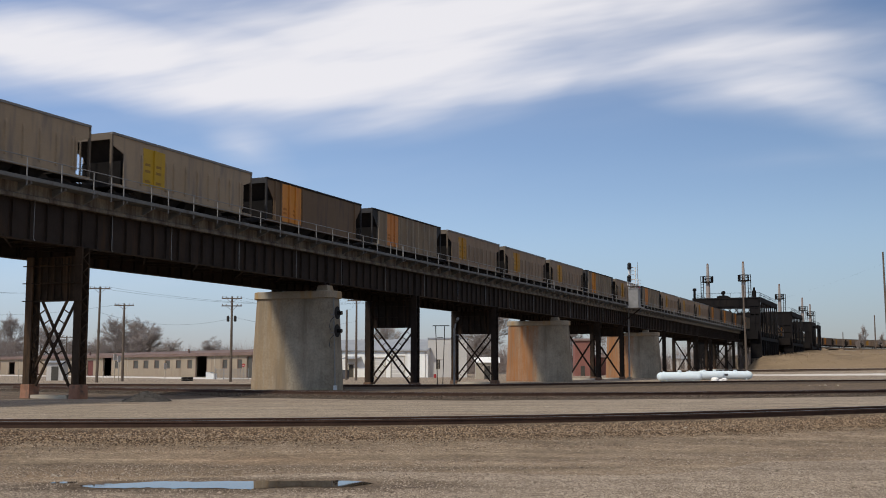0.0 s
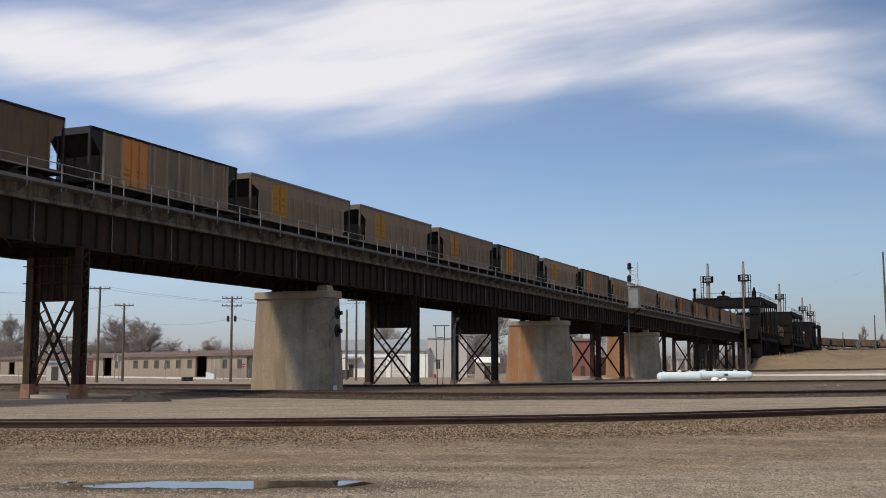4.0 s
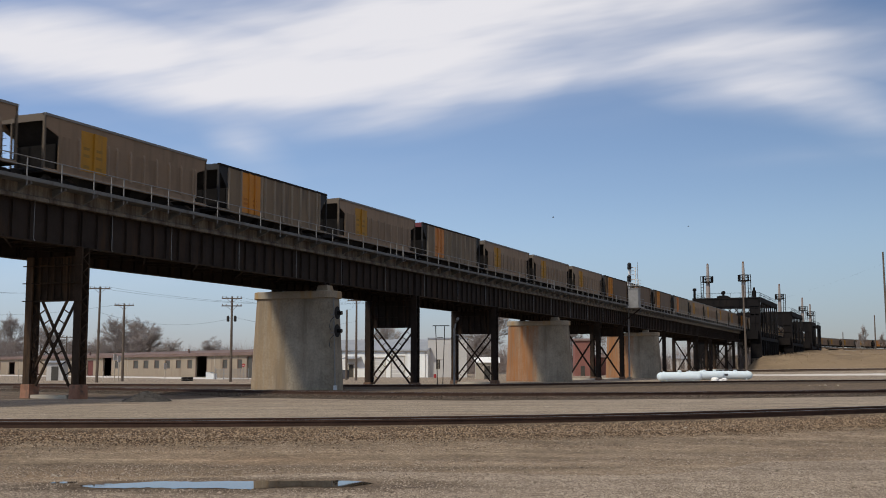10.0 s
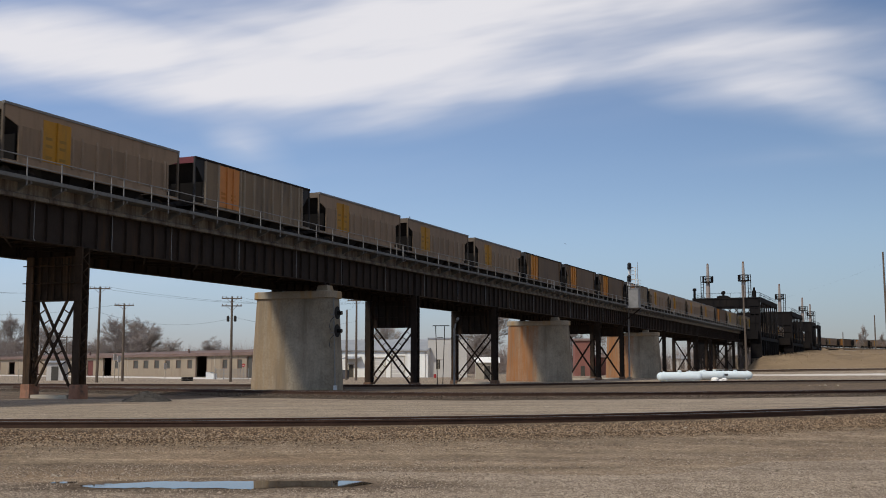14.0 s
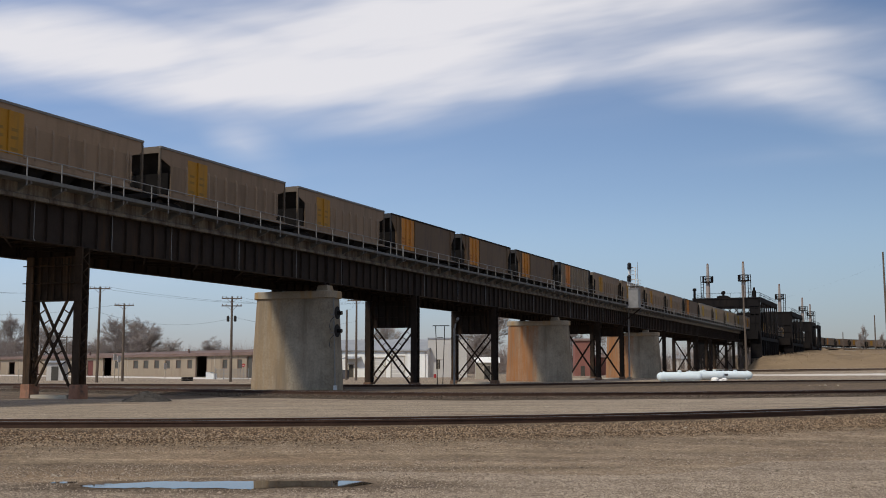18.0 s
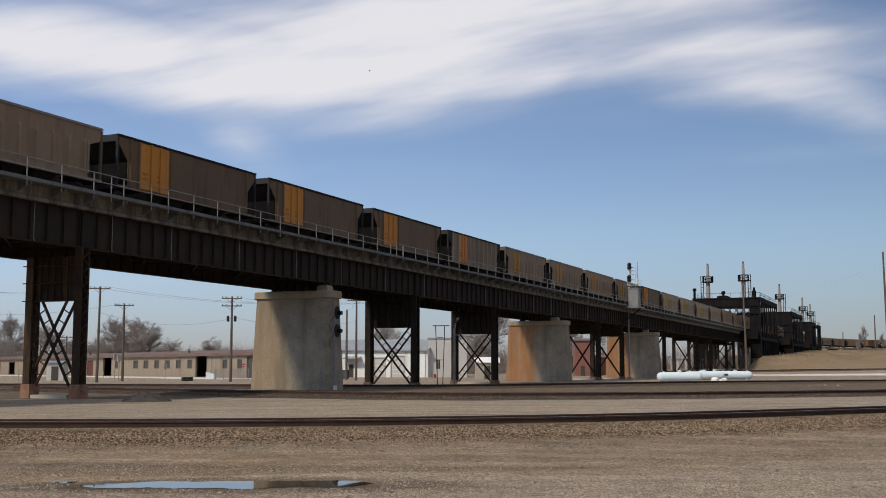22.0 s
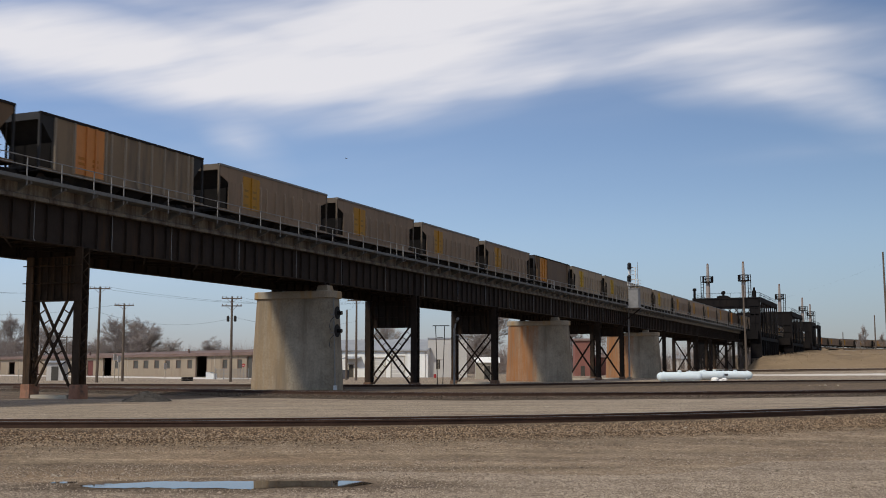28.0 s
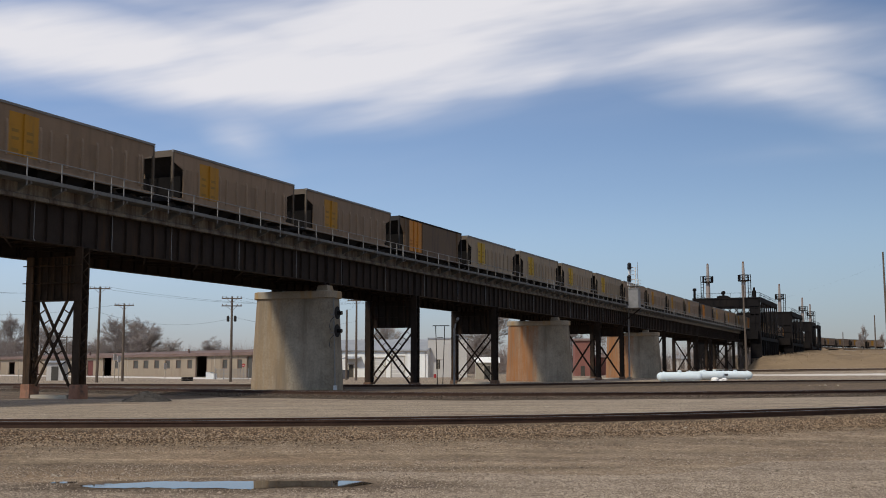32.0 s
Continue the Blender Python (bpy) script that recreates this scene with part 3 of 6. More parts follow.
def yard_track(pts, label, bed="track_ballast", lift=0.10, ties=True, side=0.75, spread=2.3, crest=None, shoulder=0.0, tall=1.0):
    line = spline(pts)
    strip("track_bed", line, [(-spread - shoulder, -0.008 if shoulder else 0.004), (-1.5, crest or lift), (1.5, crest or lift), (spread, 0.004)], bed, "bed of " + label, "track bed")
    if crest:
        strip("track_bed", line, [(-1.5, crest + 0.004), (-1.2, crest + 0.012), (1.2, crest + 0.012), (1.5, crest + 0.004)], "dark_ballast", "darker strip of ballast between the rails", "track bed")
    tr = thing("railway_track", (0, 0, 0), label, "railway track", "yard tracks")
    for w in (-side, side):
        rail = part("rail", sweep(offset(line, w), RAIL_SECTION, lift - 0.005, tall), "rail", tr)
        head = [(-0.033, 0.176), (0.033, 0.176), (0.033, 0.18), (-0.033, 0.18)]
        part("rail_head", sweep(offset(line, w), head, lift - 0.005, tall), "rail_head", rail, "worn shiny rail head")
    if ties:
        block = None
        walked = 0.0
        for k in range(1, len(line)):
            walked += (line[k] - line[k - 1]).length
            if walked < 0.55:
                continue
            walked = 0.0
            p, s = line[k], sideways(line, k)
            m = Matrix.Translation((p.x, p.y, ground_z(p.x, p.y) + lift - 0.012)) @ pose(0, 0, 0, 0, 0, math.degrees(math.atan2(s.y, s.x)))
            if block is None:
                block = part("tie", Mesh().box(-1.28, 1.28, -0.115, 0.115, -0.12, 0.018), "tie", tr)
                block.matrix_basis = m
            else:
                share("tie", block, tr, m)
    return line


road_line = spline([at(-500, 38.5), at(-100, 40.5), at(300, 43), at(784, 48), at(1176, 53), at(1568, 58), at(2100, 66)], 3)
strip("road", road_line, [(-7.0, 0.004), (-5.5, 0.03), (5.0, 0.03), (6.4, 0.004)], "road", "pale dusty gravel yard road", "road")
strip("yard_ground", spline([at(480, 84), at(784, 88), at(1176, 96), at(1568, 105), at(2100, 118)], 5), [(-22, 0.005), (-15, 0.012), (0, 0.015), (18, 0.012), (25, 0.005)],
      "dark_ballast", "dark trodden gravel round the yard tracks", "ground")
strip("yard_ground", spline([at(-400, 67), at(0, 69), at(300, 73), at(480, 79)], 3), [(-12, 0.003), (-9, 0.012), (0, 0.016), (9, 0.012), (12, 0.003)],
      "dark_ballast", "darker strip of ground under the viaduct", "ground")
near_line = yard_track(NEAR_TRACK, "rusty single yard track on brown ballast", "ballast", -0.02, crest=0.03, ties=False, shoulder=2.4, tall=1.33)
strip("dirt", near_line, [(-10.6, 0.002), (-8.6, 0.01), (-6.0, 0.014), (-4.2, 0.012), (-3.6, 0.002)], "tan_dirt", "warm brown trodden dirt along the ballast", "ground")
second_line = yard_track([(66, 62), (59.8, 40.4), (57.2, 30), (57.2, 23.2), (61.1, 15.6), (67.3, 9.05), (76, 2), (90, -7)], "rusty yard track beside the bridge pier", lift=0.12, ties=False, spread=4.5)
yard_track([(74, 92), (76, 74), (79, 58), (83, 41), (89, 33.5), (107, 26.3), (125, 17.2), (143, 3.7), (160, -9)], "rusty yard track passing under the viaduct", lift=0.12, ties=False, spread=5.5)
yard_track([at(900, 262), at(1100, 254), at(1300, 248), at(1568, 247), at(1800, 248)], "distant rusty track on a low rise", lift=0.2, ties=False)
strip("road", spline([at(1180, 236), at(1330, 231), at(1568, 226), at(1800, 223)], 6), [(-5, 0.0), (-4, 0.06), (4, 0.06), (5, 0.0)], "apron",
      "pale dusty yard road by the bank", "road")


def rock_mesh(places):
    """Many small broken stones in one mesh; places: (x, y, z, size)."""
    me = Mesh()
    for x, y, z, s in places:
        i = len(me.v)
        a = random.uniform(0, 6.28)
        for k in range(4):
            b = a + k * 1.571 + random.uniform(-0.35, 0.35)
            r = s * random.uniform(0.7, 1.2)
            me.v.append((x + r * math.cos(b), y + r * math.sin(b), z + s * random.uniform(0.0, 0.45)))
        me.v.append((x + s * random.uniform(-0.3, 0.3), y + s * random.uniform(-0.3, 0.3), z + s * random.uniform(0.6, 1.1)))
        me.v.append((x, y, z - s * 0.4))
        for k in range(4):
            q = (k + 1) % 4
            me.f += [(i + k, i + q, i + 4), (i + q, i + k, i + 5)]
    data = bpy.data.meshes.new("stones")
    data.from_pydata(me.v, [], me.f)
    return data


def stone_material(name, dark, pale, reddish):
    m = bpy.data.materials.new(name)
    m.use_nodes = True
    nt = m.node_tree
    r = nt.nodes.new("ShaderNodeValToRGB")
    r.color_ramp.elements[0].color, r.color_ramp.elements[1].color = (*dark, 1), (*pale, 1)
    e = r.color_ramp.elements.new(0.55)
    e.color = (*reddish, 1)
    g = nt.nodes.new("ShaderNodeNewGeometry")
    nt.links.new(g.outputs["Random Per Island"], r.inputs[0])
    n = node(nt, "ShaderNodeTexNoise", Scale=40.0, Detail=3.0)
    b = node(nt, "ShaderNodeBump", Strength=0.4, Distance=0.01)
    nt.links.new(n.outputs["Fac"], b.inputs["Height"])
    nt.links.new(b.outputs[0], nt.nodes["Principled BSDF"].inputs["Normal"])
    nt.links.new(r.outputs[0], nt.nodes["Principled BSDF"].inputs["Base Color"])
    nt.nodes["Principled BSDF"].inputs["Roughness"].default_value = 0.95
    nt.nodes["Principled BSDF"].inputs["Specular IOR Level"].default_value = 0.2
    return m


POOL = at(409, 19.4)
VIEW_RIGHT = Vector((math.sin(YAW), -math.cos(YAW), 0))
VIEW_AHEAD = Vector((math.cos(YAW), math.sin(YAW), 0))


def ballast_stones():
    rng = random.Random(5)
    places = []
    cum = [0.0]
    for a, b in zip(near_line, near_line[1:]):
        cum.append(cum[-1] + (b - a).length)
    def bisect(rows, v):
        lo, hi = 0, len(rows) - 1
        while hi - lo > 1:
            mid = (lo + hi) // 2
            lo, hi = (mid, hi) if rows[mid] <= v else (lo, mid)
        return lo

    for i in range(150000):
        run = rng.random() * cum[-1]
        k = bisect(cum, run)
        p = near_line[k].lerp(near_line[k + 1], (run - cum[k]) / (cum[k + 1] - cum[k]))
        w = rng.uniform(-0.85, -4.9) if i % 9 > 2 else -4.4 - 2.6 * abs(rng.gauss(0, 1.0)) if i % 9 else rng.uniform(-0.6, 2.2)
        ragged = 0.5 * noise.noise((p.x * 0.5, p.y * 0.5, 2)) + 0.5 * noise.noise((p.x * 1.7, w * 1.7, 4))
        if w < -12 or rng.random() > 1.0 - 0.8 * smooth((-w - 3.2 + 1.6 * ragged) / 2.6):
            continue
        q = p + sideways(near_line, k).lerp(sideways(near_line, k + 1), (run - cum[k]) / (cum[k + 1] - cum[k])).normalized() * w
        lift = 0.02 * smooth((2.0 - abs(w)) / 0.6) if w > -3.6 else 0.02
        places.append((q.x, q.y, ground_z(q.x, q.y) + lift, (rng.uniform(0.014, 0.034) if i % 40 else rng.uniform(0.03, 0.05)) * (1.0 if w > -4.4 else 0.65)))
    data = rock_mesh(places)
    data.materials.append(stone_material("broken_ballast", (0.04, 0.026, 0.017), (0.46, 0.335, 0.215), (0.15, 0.098, 0.058)))
    tagged(new("ballast_stones", data), "loose brown and grey broken stone beside the rail", "ballast", kind="stuff")
    places = []
    for i in range(20000):
        k = rng.randrange(len(second_line) - 1)
        w = rng.uniform(-4.0, 2.4)
        q = second_line[k].lerp(second_line[k + 1], rng.random()) + sideways(second_line, k) * w
        if min(abs(w - 0.75), abs(w + 0.75)) > 0.12:
            places.append((q.x, q.y, ground_z(q.x, q.y) + 0.115 * smooth((4.5 - abs(w)) / 3.0), rng.uniform(0.02, 0.05)))
    data = rock_mesh(places)
    data.materials.append(stone_material("oily_ballast", (0.03, 0.022, 0.016), (0.24, 0.185, 0.135), (0.09, 0.066, 0.046)))
    tagged(new("track_stones", data), "dark oily broken stone along a yard track", "ballast", kind="stuff")
    places = []
    for i in range(85000):
        p = at(rng.uniform(-150, 1750), 1.0 / rng.uniform(1 / 34, 1 / 14))
        u, v = (p - POOL).dot(VIEW_RIGHT), (p - POOL).dot(VIEW_AHEAD)
        if abs(u) < 2.6 and abs(v - 0.08 * u) < 0.72:
            continue
        on_strip = 3.4 < near_side_of_track(p.x, p.y) < 10.8
        places.append((p.x, p.y, ground_z(p.x, p.y) + (0.02 if on_strip else 0.0), rng.uniform(0.007, 0.018) if i % 80 else rng.uniform(0.018, 0.034)))
    data = rock_mesh(places)
    data.materials.append(stone_material("dirt_pebbles", (0.14, 0.108, 0.08), (0.5, 0.415, 0.325), (0.28, 0.22, 0.165)))
    tagged(new("pebbles", data), "small pebbles strewn on the dirt", "gravel", kind="stuff")


ballast_stones()


def puddle(name, middle, a, b, seed, label):
    """Shallow water with a ragged edge, drawn out across the view and thinning to both ends."""
    right, fwd = VIEW_RIGHT, VIEW_AHEAD
    n = 120
    upper, lower = [], []
    for k in range(n + 1):
        u = -1 + 2 * k / n
        w = (1 - abs(u) ** 10) * (0.7 + 0.3 * smooth((u + 0.9) / 0.8)) * (1 - 0.2 * smooth((u - 0.5) / 0.4))
        hi = b * w * (0.95 + 0.5 * noise.noise((u * 3, seed, 1))) + 0.15 * noise.noise((u * 17, seed, 2)) * w
        lo = -b * w * (0.95 + 0.5 * noise.noise((u * 3, seed, 5))) + 0.16 * noise.noise((u * 21, seed, 6)) * w
        o = middle + right * (a * u) + fwd * (0.16 * u * a * 0.5)
        for row, v in ((upper, hi), (lower, lo)):
            p = o + fwd * v
            row.append((p.x, p.y, -0.342))
    me = Mesh()
    me.v = upper + lower
    me.f = [(k, k + 1, n + 2 + k, n + 1 + k) for k in range(n)]
    return tagged(new(name, me.data(name, M["water"])), label, "puddle", kind="structure")


puddle("puddle", POOL, 2.44, 0.62, 3, "shallow muddy rain puddle reflecting the sky")
puddle("puddle", at(122, 19.75), 0.24, 0.16, 8, "tiny muddy puddle beside the larger one")


# ---- viaduct ----
G_NEAR, G_FAR, G_TOP = 41.4, 45.6, 10.03
NEAR_BOT, FAR_BOT = 8.02, 7.58
BENTS = [22.0, 47.8, 91.2, 111.4, 152.5, 165.8, 195.8, 226.3, 242.0, 263.0, 274.0]
PIERS = [75.0, 133.2, 182.5]


def girder_span(x0, x1, spacing=1.25):
    g = thing("girder_span", (x0, 0, 0), "black riveted steel plate girder span of the viaduct", "bridge span", "viaduct spans")
    ln = x1 - x0 - 0.06
    for y, out in ((G_NEAR, -1), (G_FAR, 1)):
        G_BOT = NEAR_BOT if out < 0 else FAR_BOT
        web = part("girder_web", Mesh().box(0, ln, y - 0.02, y + 0.02, G_BOT + 0.04, G_TOP - 0.04), "steel", g)
        part("top_flange", Mesh().box(0, ln, y - 0.22, y + 0.22, G_TOP - 0.04, G_TOP), "steel", web)
        part("bottom_flange", Mesh().box(0, ln, y - 0.24, y + 0.24, G_BOT, G_BOT + 0.045), "steel", web)
        n = max(2, round(ln / spacing))
        first = None
        for k in range(n + 1):
            x = 0.07 + (ln - 0.14) * k / n
            m = Matrix.Translation((x, y, 0))
            if first is None:
                s = Mesh().box(-0.012, 0.012, -0.17, 0.17, G_BOT + 0.045, G_TOP - 0.04)
                s.box(-0.07, 0.07, 0.02 * out, 0.034 * out, G_BOT + 0.045, G_TOP - 0.04)
                first = part("stiffener", s, "steel", g)
                first.matrix_basis = m
            else:
                share("stiffener", first, g, m)
    ties = []
    n = max(2, round(ln / 4.5))
    for k in range(n):
        x = 0.4 + (ln - 0.8) * k / (n - 1)
        ties += [((x, G_NEAR, NEAR_BOT + 0.3), (x, G_FAR, G_TOP - 0.4)), ((x, G_NEAR, G_TOP - 0.4), (x, G_FAR, NEAR_BOT + 0.3)), ((x, G_NEAR, NEAR_BOT + 0.2), (x, G_FAR, NEAR_BOT + 0.2))]
        if k:
            xa = 0.4 + (ln - 0.8) * (k - 1) / (n - 1)
            ties += [((xa, G_NEAR, NEAR_BOT + 0.15), (x, G_FAR, NEAR_BOT + 0.15)), ((xa, G_FAR, NEAR_BOT + 0.12), (x, G_NEAR, NEAR_BOT + 0.12))]
    for p, q in ties if x1 > 0 else ():
        part("cross_tie", Mesh().bar(p, q, 0.1, 0.09), "steel", g)
    return g


LEFT_BENTS = [-10.0 - 34.0 * k for k in range(9)]      # the viaduct goes on out of sight
supports = sorted([-4.0] + BENTS + PIERS + [283.5])
for a, b in zip(supports, supports[1:]):
    girder_span(a, b)
for a, b in zip(sorted(LEFT_BENTS), sorted(LEFT_BENTS)[1:] + [-4.0]):
    girder_span(a, b, 3.4)


def bent(x):
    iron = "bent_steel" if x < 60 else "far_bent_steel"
    far = 44.5 if x < 60 else 45.75
    z0 = ground_z(x, 43) - 0.1
    b = thing("trestle_bent", (x, 0, z0), "dark riveted steel trestle bent with crossed laced braces", "bridge support", "trestle bents")
    top, low = FAR_BOT - z0, (5.2 if x < 140 else 6.35 if x < 190 else 7.05) - z0
    foot = 0.85 if x < 60 else 0.45
    slim = 0.84 if x < 60 else 1.0
    for y, out in ((41.1 if x < 60 else 41.25, -1), (far - (0.1 if x < 60 else 0), 1)):
        post = None
        for sx in (-1, 1):
            o = [(sx * u * slim, y + v * slim) for u, v in ((0.38, -0.27), (0.38, 0.27), (0.25, 0.27), (0.25, 0.23), (0.34, 0.23), (0.34, -0.23), (0.25, -0.23), (0.25, -0.27))]
            top = (NEAR_BOT if out < 0 else FAR_BOT) - z0
            post = part("post" if sx < 0 else "post_channel", Mesh().prism(o, "z", foot, top), iron, post or b)
            if sx < 0:
                first_channel = post
        post = first_channel
        k, z = 0, foot + 0.2
        lace, bars = Mesh(), {}
        while z < top - 0.4:
            for sy in (-0.29 * slim, 0.29 * slim):
                if 30 < x < 120:
                    key = (k % 2, sy)
                    if key in bars:
                        share("lacing_bar", bars[key], post, Matrix.Translation((0, 0, z)))
                    else:
                        bars[key] = part("lacing_bar", Mesh().bar((-0.25 if k % 2 else 0.25, y + sy, 0), (0.25 if k % 2 else -0.25, y + sy, 0.38), 0.025, 0.075, (0, 1, 0)), iron, post)
                        bars[key].matrix_basis = Matrix.Translation((0, 0, z))
                else:
                    lace.bar((-0.3 if k % 2 else 0.3, y + sy, z), (0.3 if k % 2 else -0.3, y + sy, z + 0.38), 0.025, 0.075, (0, 1, 0))
            z += 0.38
            k += 1
        if lace.v:
            tagged(part("lacing", lace, iron, post), kind="stuff")
        f = Mesh()
        f.loft([[(sx * w, y + sy * w * 0.8, z) for sx, sy in ((-1, -1), (1, -1), (1, 1), (-1, 1))] for z, w in ((-0.3, 0.47 * slim), (0.1, 0.46 * slim), (foot - 0.03, 0.44 * slim), (foot, 0.41 * slim))])
        part("footing", f, "base_red" if x < 60 else "rusty_steel", b, "rust-red footing block" if x < 60 else "rust-brown footing block")
    plate = Mesh().box(-0.02, 0.02, 41.5, far - 0.25, low, top)
    portal = part("portal_girder", plate, iron, b)
    for z in (low, low + 0.95, top - 0.5) if x < 140 else (low,):
        part("portal_flange", Mesh().box(-0.2, 0.2, 41.5, far - 0.25, z - 0.02, z + 0.025), iron, portal)
        if x < 60:
            part("tie_angle", Mesh().box(-0.46, -0.4, 40.78, far + 0.24, z - 0.025, z + 0.025), iron, portal)
    stiff = None
    for k in range(1, 6):
        m = Matrix.Translation((0, 41.5 + (far - 41.75) * k / 6, 0))
        if stiff is None:
            stiff = part("stiffener", Mesh().box(-0.14, 0.14, -0.012, 0.012, low + 0.03, top - 0.07), iron, portal)
            stiff.matrix_basis = m
        else:
            share("stiffener", stiff, portal, m)
    for ya, yb in ((41.5, far - 0.25), (far - 0.25, 41.5)):
        inset = 0 if x > 60 else 0.24 if yb > ya else -0.24
        p, q = Vector((0, ya, foot + 0.05)), Vector((0, yb - inset, low - 0.02))
        d = (q - p).normalized()
        s = Vector((1, 0, 0)).cross(d).normalized() * 0.27
        if x > 140:
            part("cross_brace", Mesh().bar(p, q, 0.16, 0.22), iron, b)
            continue
        wide = 0.115 if x < 60 else 0.135
        m = Mesh().bar(p + s, q + s, wide, wide).bar(p - s, q - s, wide, wide)
        n = 8 if x < 60 else 10
        for k in range(1, n):
            c = p.lerp(q, k / n)
            m.bar(c + s, c - s, 0.04, 0.08, (1, 0, 0))
        part("cross_brace", m, iron, b)
    part("sill_beam", Mesh().box(-0.3, 0.3, 41.6, far - 0.35, 0.1, 0.3), "trim", b, "pale weathered sill beam")
    return b


for x in BENTS + LEFT_BENTS:
    bent(x)


def rounded_ring(hx, hy, r, z, x, y, n=6):
    pts = []
    for cx, cy, a0 in ((hx - r, hy - r, 0), (-hx + r, hy - r, 90), (-hx + r, -hy + r, 180), (hx - r, -hy + r, 270)):
        for k in range(n + 1):
            a = radians(a0 + 90 * k / n)
            pts.append((x + cx + r * math.cos(a), y + cy + r * math.sin(a), z))
    return pts


def pier(x, material, label, wide=0.0, mid=43.55):
    p = thing("concrete_pier", (x, mid, 0), label, "bridge pier", "concrete piers")
    shaft = Mesh().loft([rounded_ring(hx, hy + wide, 0.8, z, 0, 0) for z, hx, hy in
                         ((-0.5, 1.2, 3.68), (1.6, 1.16, 3.6), (3.4, 1.1, 3.51), (5.2, 1.05, 3.43), (6.85, 1.0, 3.36))])
    part("shaft", shaft, material, p, smooth=False)
    cap = Mesh().loft([rounded_ring(hx, hy + wide, 0.85, z, 0, 0) for z, hx, hy in
                       ((6.8, 1.02, 3.4), (6.86, 1.16, 3.52), (7.32, 1.16, 3.52), (7.38, 1.1, 3.46))])
    part("cap", cap, "concrete", p, "weathered concrete pier cap")
    for y, g in ((G_NEAR - mid, NEAR_BOT), (G_FAR - mid, FAR_BOT)):
        part("pedestal", Mesh().loft([[(sx * w, y + sy * w, z) for sx, sy in ((-1, -1), (1, -1), (1, 1), (-1, 1))]
                                      for z, w in ((7.36, 0.5), (g - 0.2, 0.4))]), "concrete", p)
        m = Mesh()
        for dx in (-0.35, 0.35):
            m.box(dx - 0.22, dx + 0.22, y - 0.3, y + 0.3, g - 0.2, g - 0.14).box(dx - 0.1, dx + 0.1, y - 0.22, y + 0.22, g - 0.14, g)
        part("bearing", m, "steel", p, "dark steel bearing shoe")
    return p


pier(PIERS[0], "pier_ochre", "tall tapered weathered concrete bridge pier", mid=43.75)
pier(PIERS[1], "pier_rust", "concrete bridge pier streaked with orange rust", 0.45)
pier(PIERS[2], "pier_rust", "far concrete bridge pier with rusty stains", 0.85)


def deck(x0, x1):
    d = thing("viaduct_deck", (0, 0, 0), "grimy concrete viaduct deck with ballasted track", "bridge deck", kind="structure")
    n = round((x1 - x0) / 6.1)
    slab = None
    step = (x1 - x0) / n
    for k in range(n):
        m = Matrix.Translation((x0 + k * step, 0, 0))
        if slab is None:
            s = Mesh().prism([(40.9, 10.03), (46.1, 10.03), (46.1, 10.22), (45.98, 10.28), (45.98, 10.98), (45.7, 10.98), (45.7, 10.5),
                              (41.3, 10.5), (41.3, 10.98), (41.02, 10.98), (41.02, 10.28), (40.9, 10.22)], "x", 0.015, step - 0.015)
            slab = part("deck_slab", s, "deck_concrete", d)
            slab.matrix_basis = m
        else:
            share("deck_slab", slab, d, m)
    part("ballast", Mesh().prism([(41.32, 10.52), (45.68, 10.52), (45.6, 10.78), (41.4, 10.78)], "x", x0, x1), "dark_ballast", d)
    for y in (TRACK_Y - 0.75, TRACK_Y + 0.75):
        part("rail", Mesh().box(x0, x1, y - 0.036, y + 0.036, 10.8, RAIL_Z), "rail", d)
    br = None
    x = x0 + 0.5
    while x < x1:
        for y, s in ((41.0, 1), (46.0, -1)):
            m = Matrix.Translation((x, y, 0)) @ pose(0, 0, 0, 0, 0, 0 if s == 1 else 180)
            if br is None:
                b = Mesh().prism([(0.0, 10.36), (0.0, 10.795), (-0.8, 10.795), (-0.8, 10.68)], "x", -0.07, 0.07)
                br = part("bracket", b, "walk_grey", d)
                br.matrix_basis = m
            else:
                share("bracket", br, d, m)
        x += 2.44 if x0 > -10 else 4.88
    return d


DECK_X0, DECK_X1 = -4.0, 283.5
deck(DECK_X0, DECK_X1)
deck(-284.0, DECK_X0)


def walkway(y_in, y_out, group):
    w = thing("walkway", (0, 0, 0), "steel walkway with galvanised pipe railing along the viaduct", "walkway", group)
    part("floor", Mesh().box(DECK_X0, DECK_X1, min(y_in, y_out), max(y_in, y_out), 10.8, 10.84), "walk_grey", w)
    part("edge_beam", Mesh().box(DECK_X0, DECK_X1, y_out - 0.03, y_out + 0.03, 10.82, 11.0), "walk_grey", w, "grey painted edge channel")
    post = None
    xs = []
    x = 42.5 - 2.44 * 18
    while x < 52.5:
        xs.append(x)
        x += 2.44
    x = 53.84
    while x < DECK_X1:
        xs.append(x)
        x += 2.5
    if y_out > 43:
        xs = xs[::3]
    xs += [48.78, 85.0, 86.2, 128.0, 129.0, 200.0]
    for x in xs:
        m = Matrix.Translation((x, y_out, 0))
        if post is None:
            post = part("rail_post", Mesh().tube([(0, 0, 10.55), (0, 0, 12.0)], 0.035, 6), "galv", w)
            post.matrix_basis = m
        else:
            share("rail_post", post, w, m)
    for z in (11.97, 11.52):
        part("handrail", Mesh().tube([(DECK_X0, y_out, z), (DECK_X1, y_out, z)], 0.028, 6), "galv", w)
    return w


walkway(41.0, 40.15, "walkways")
# unseen far walkway, widened to place the deck's shadow edge on the piers
walkway(46.0, 47.4, "walkways")

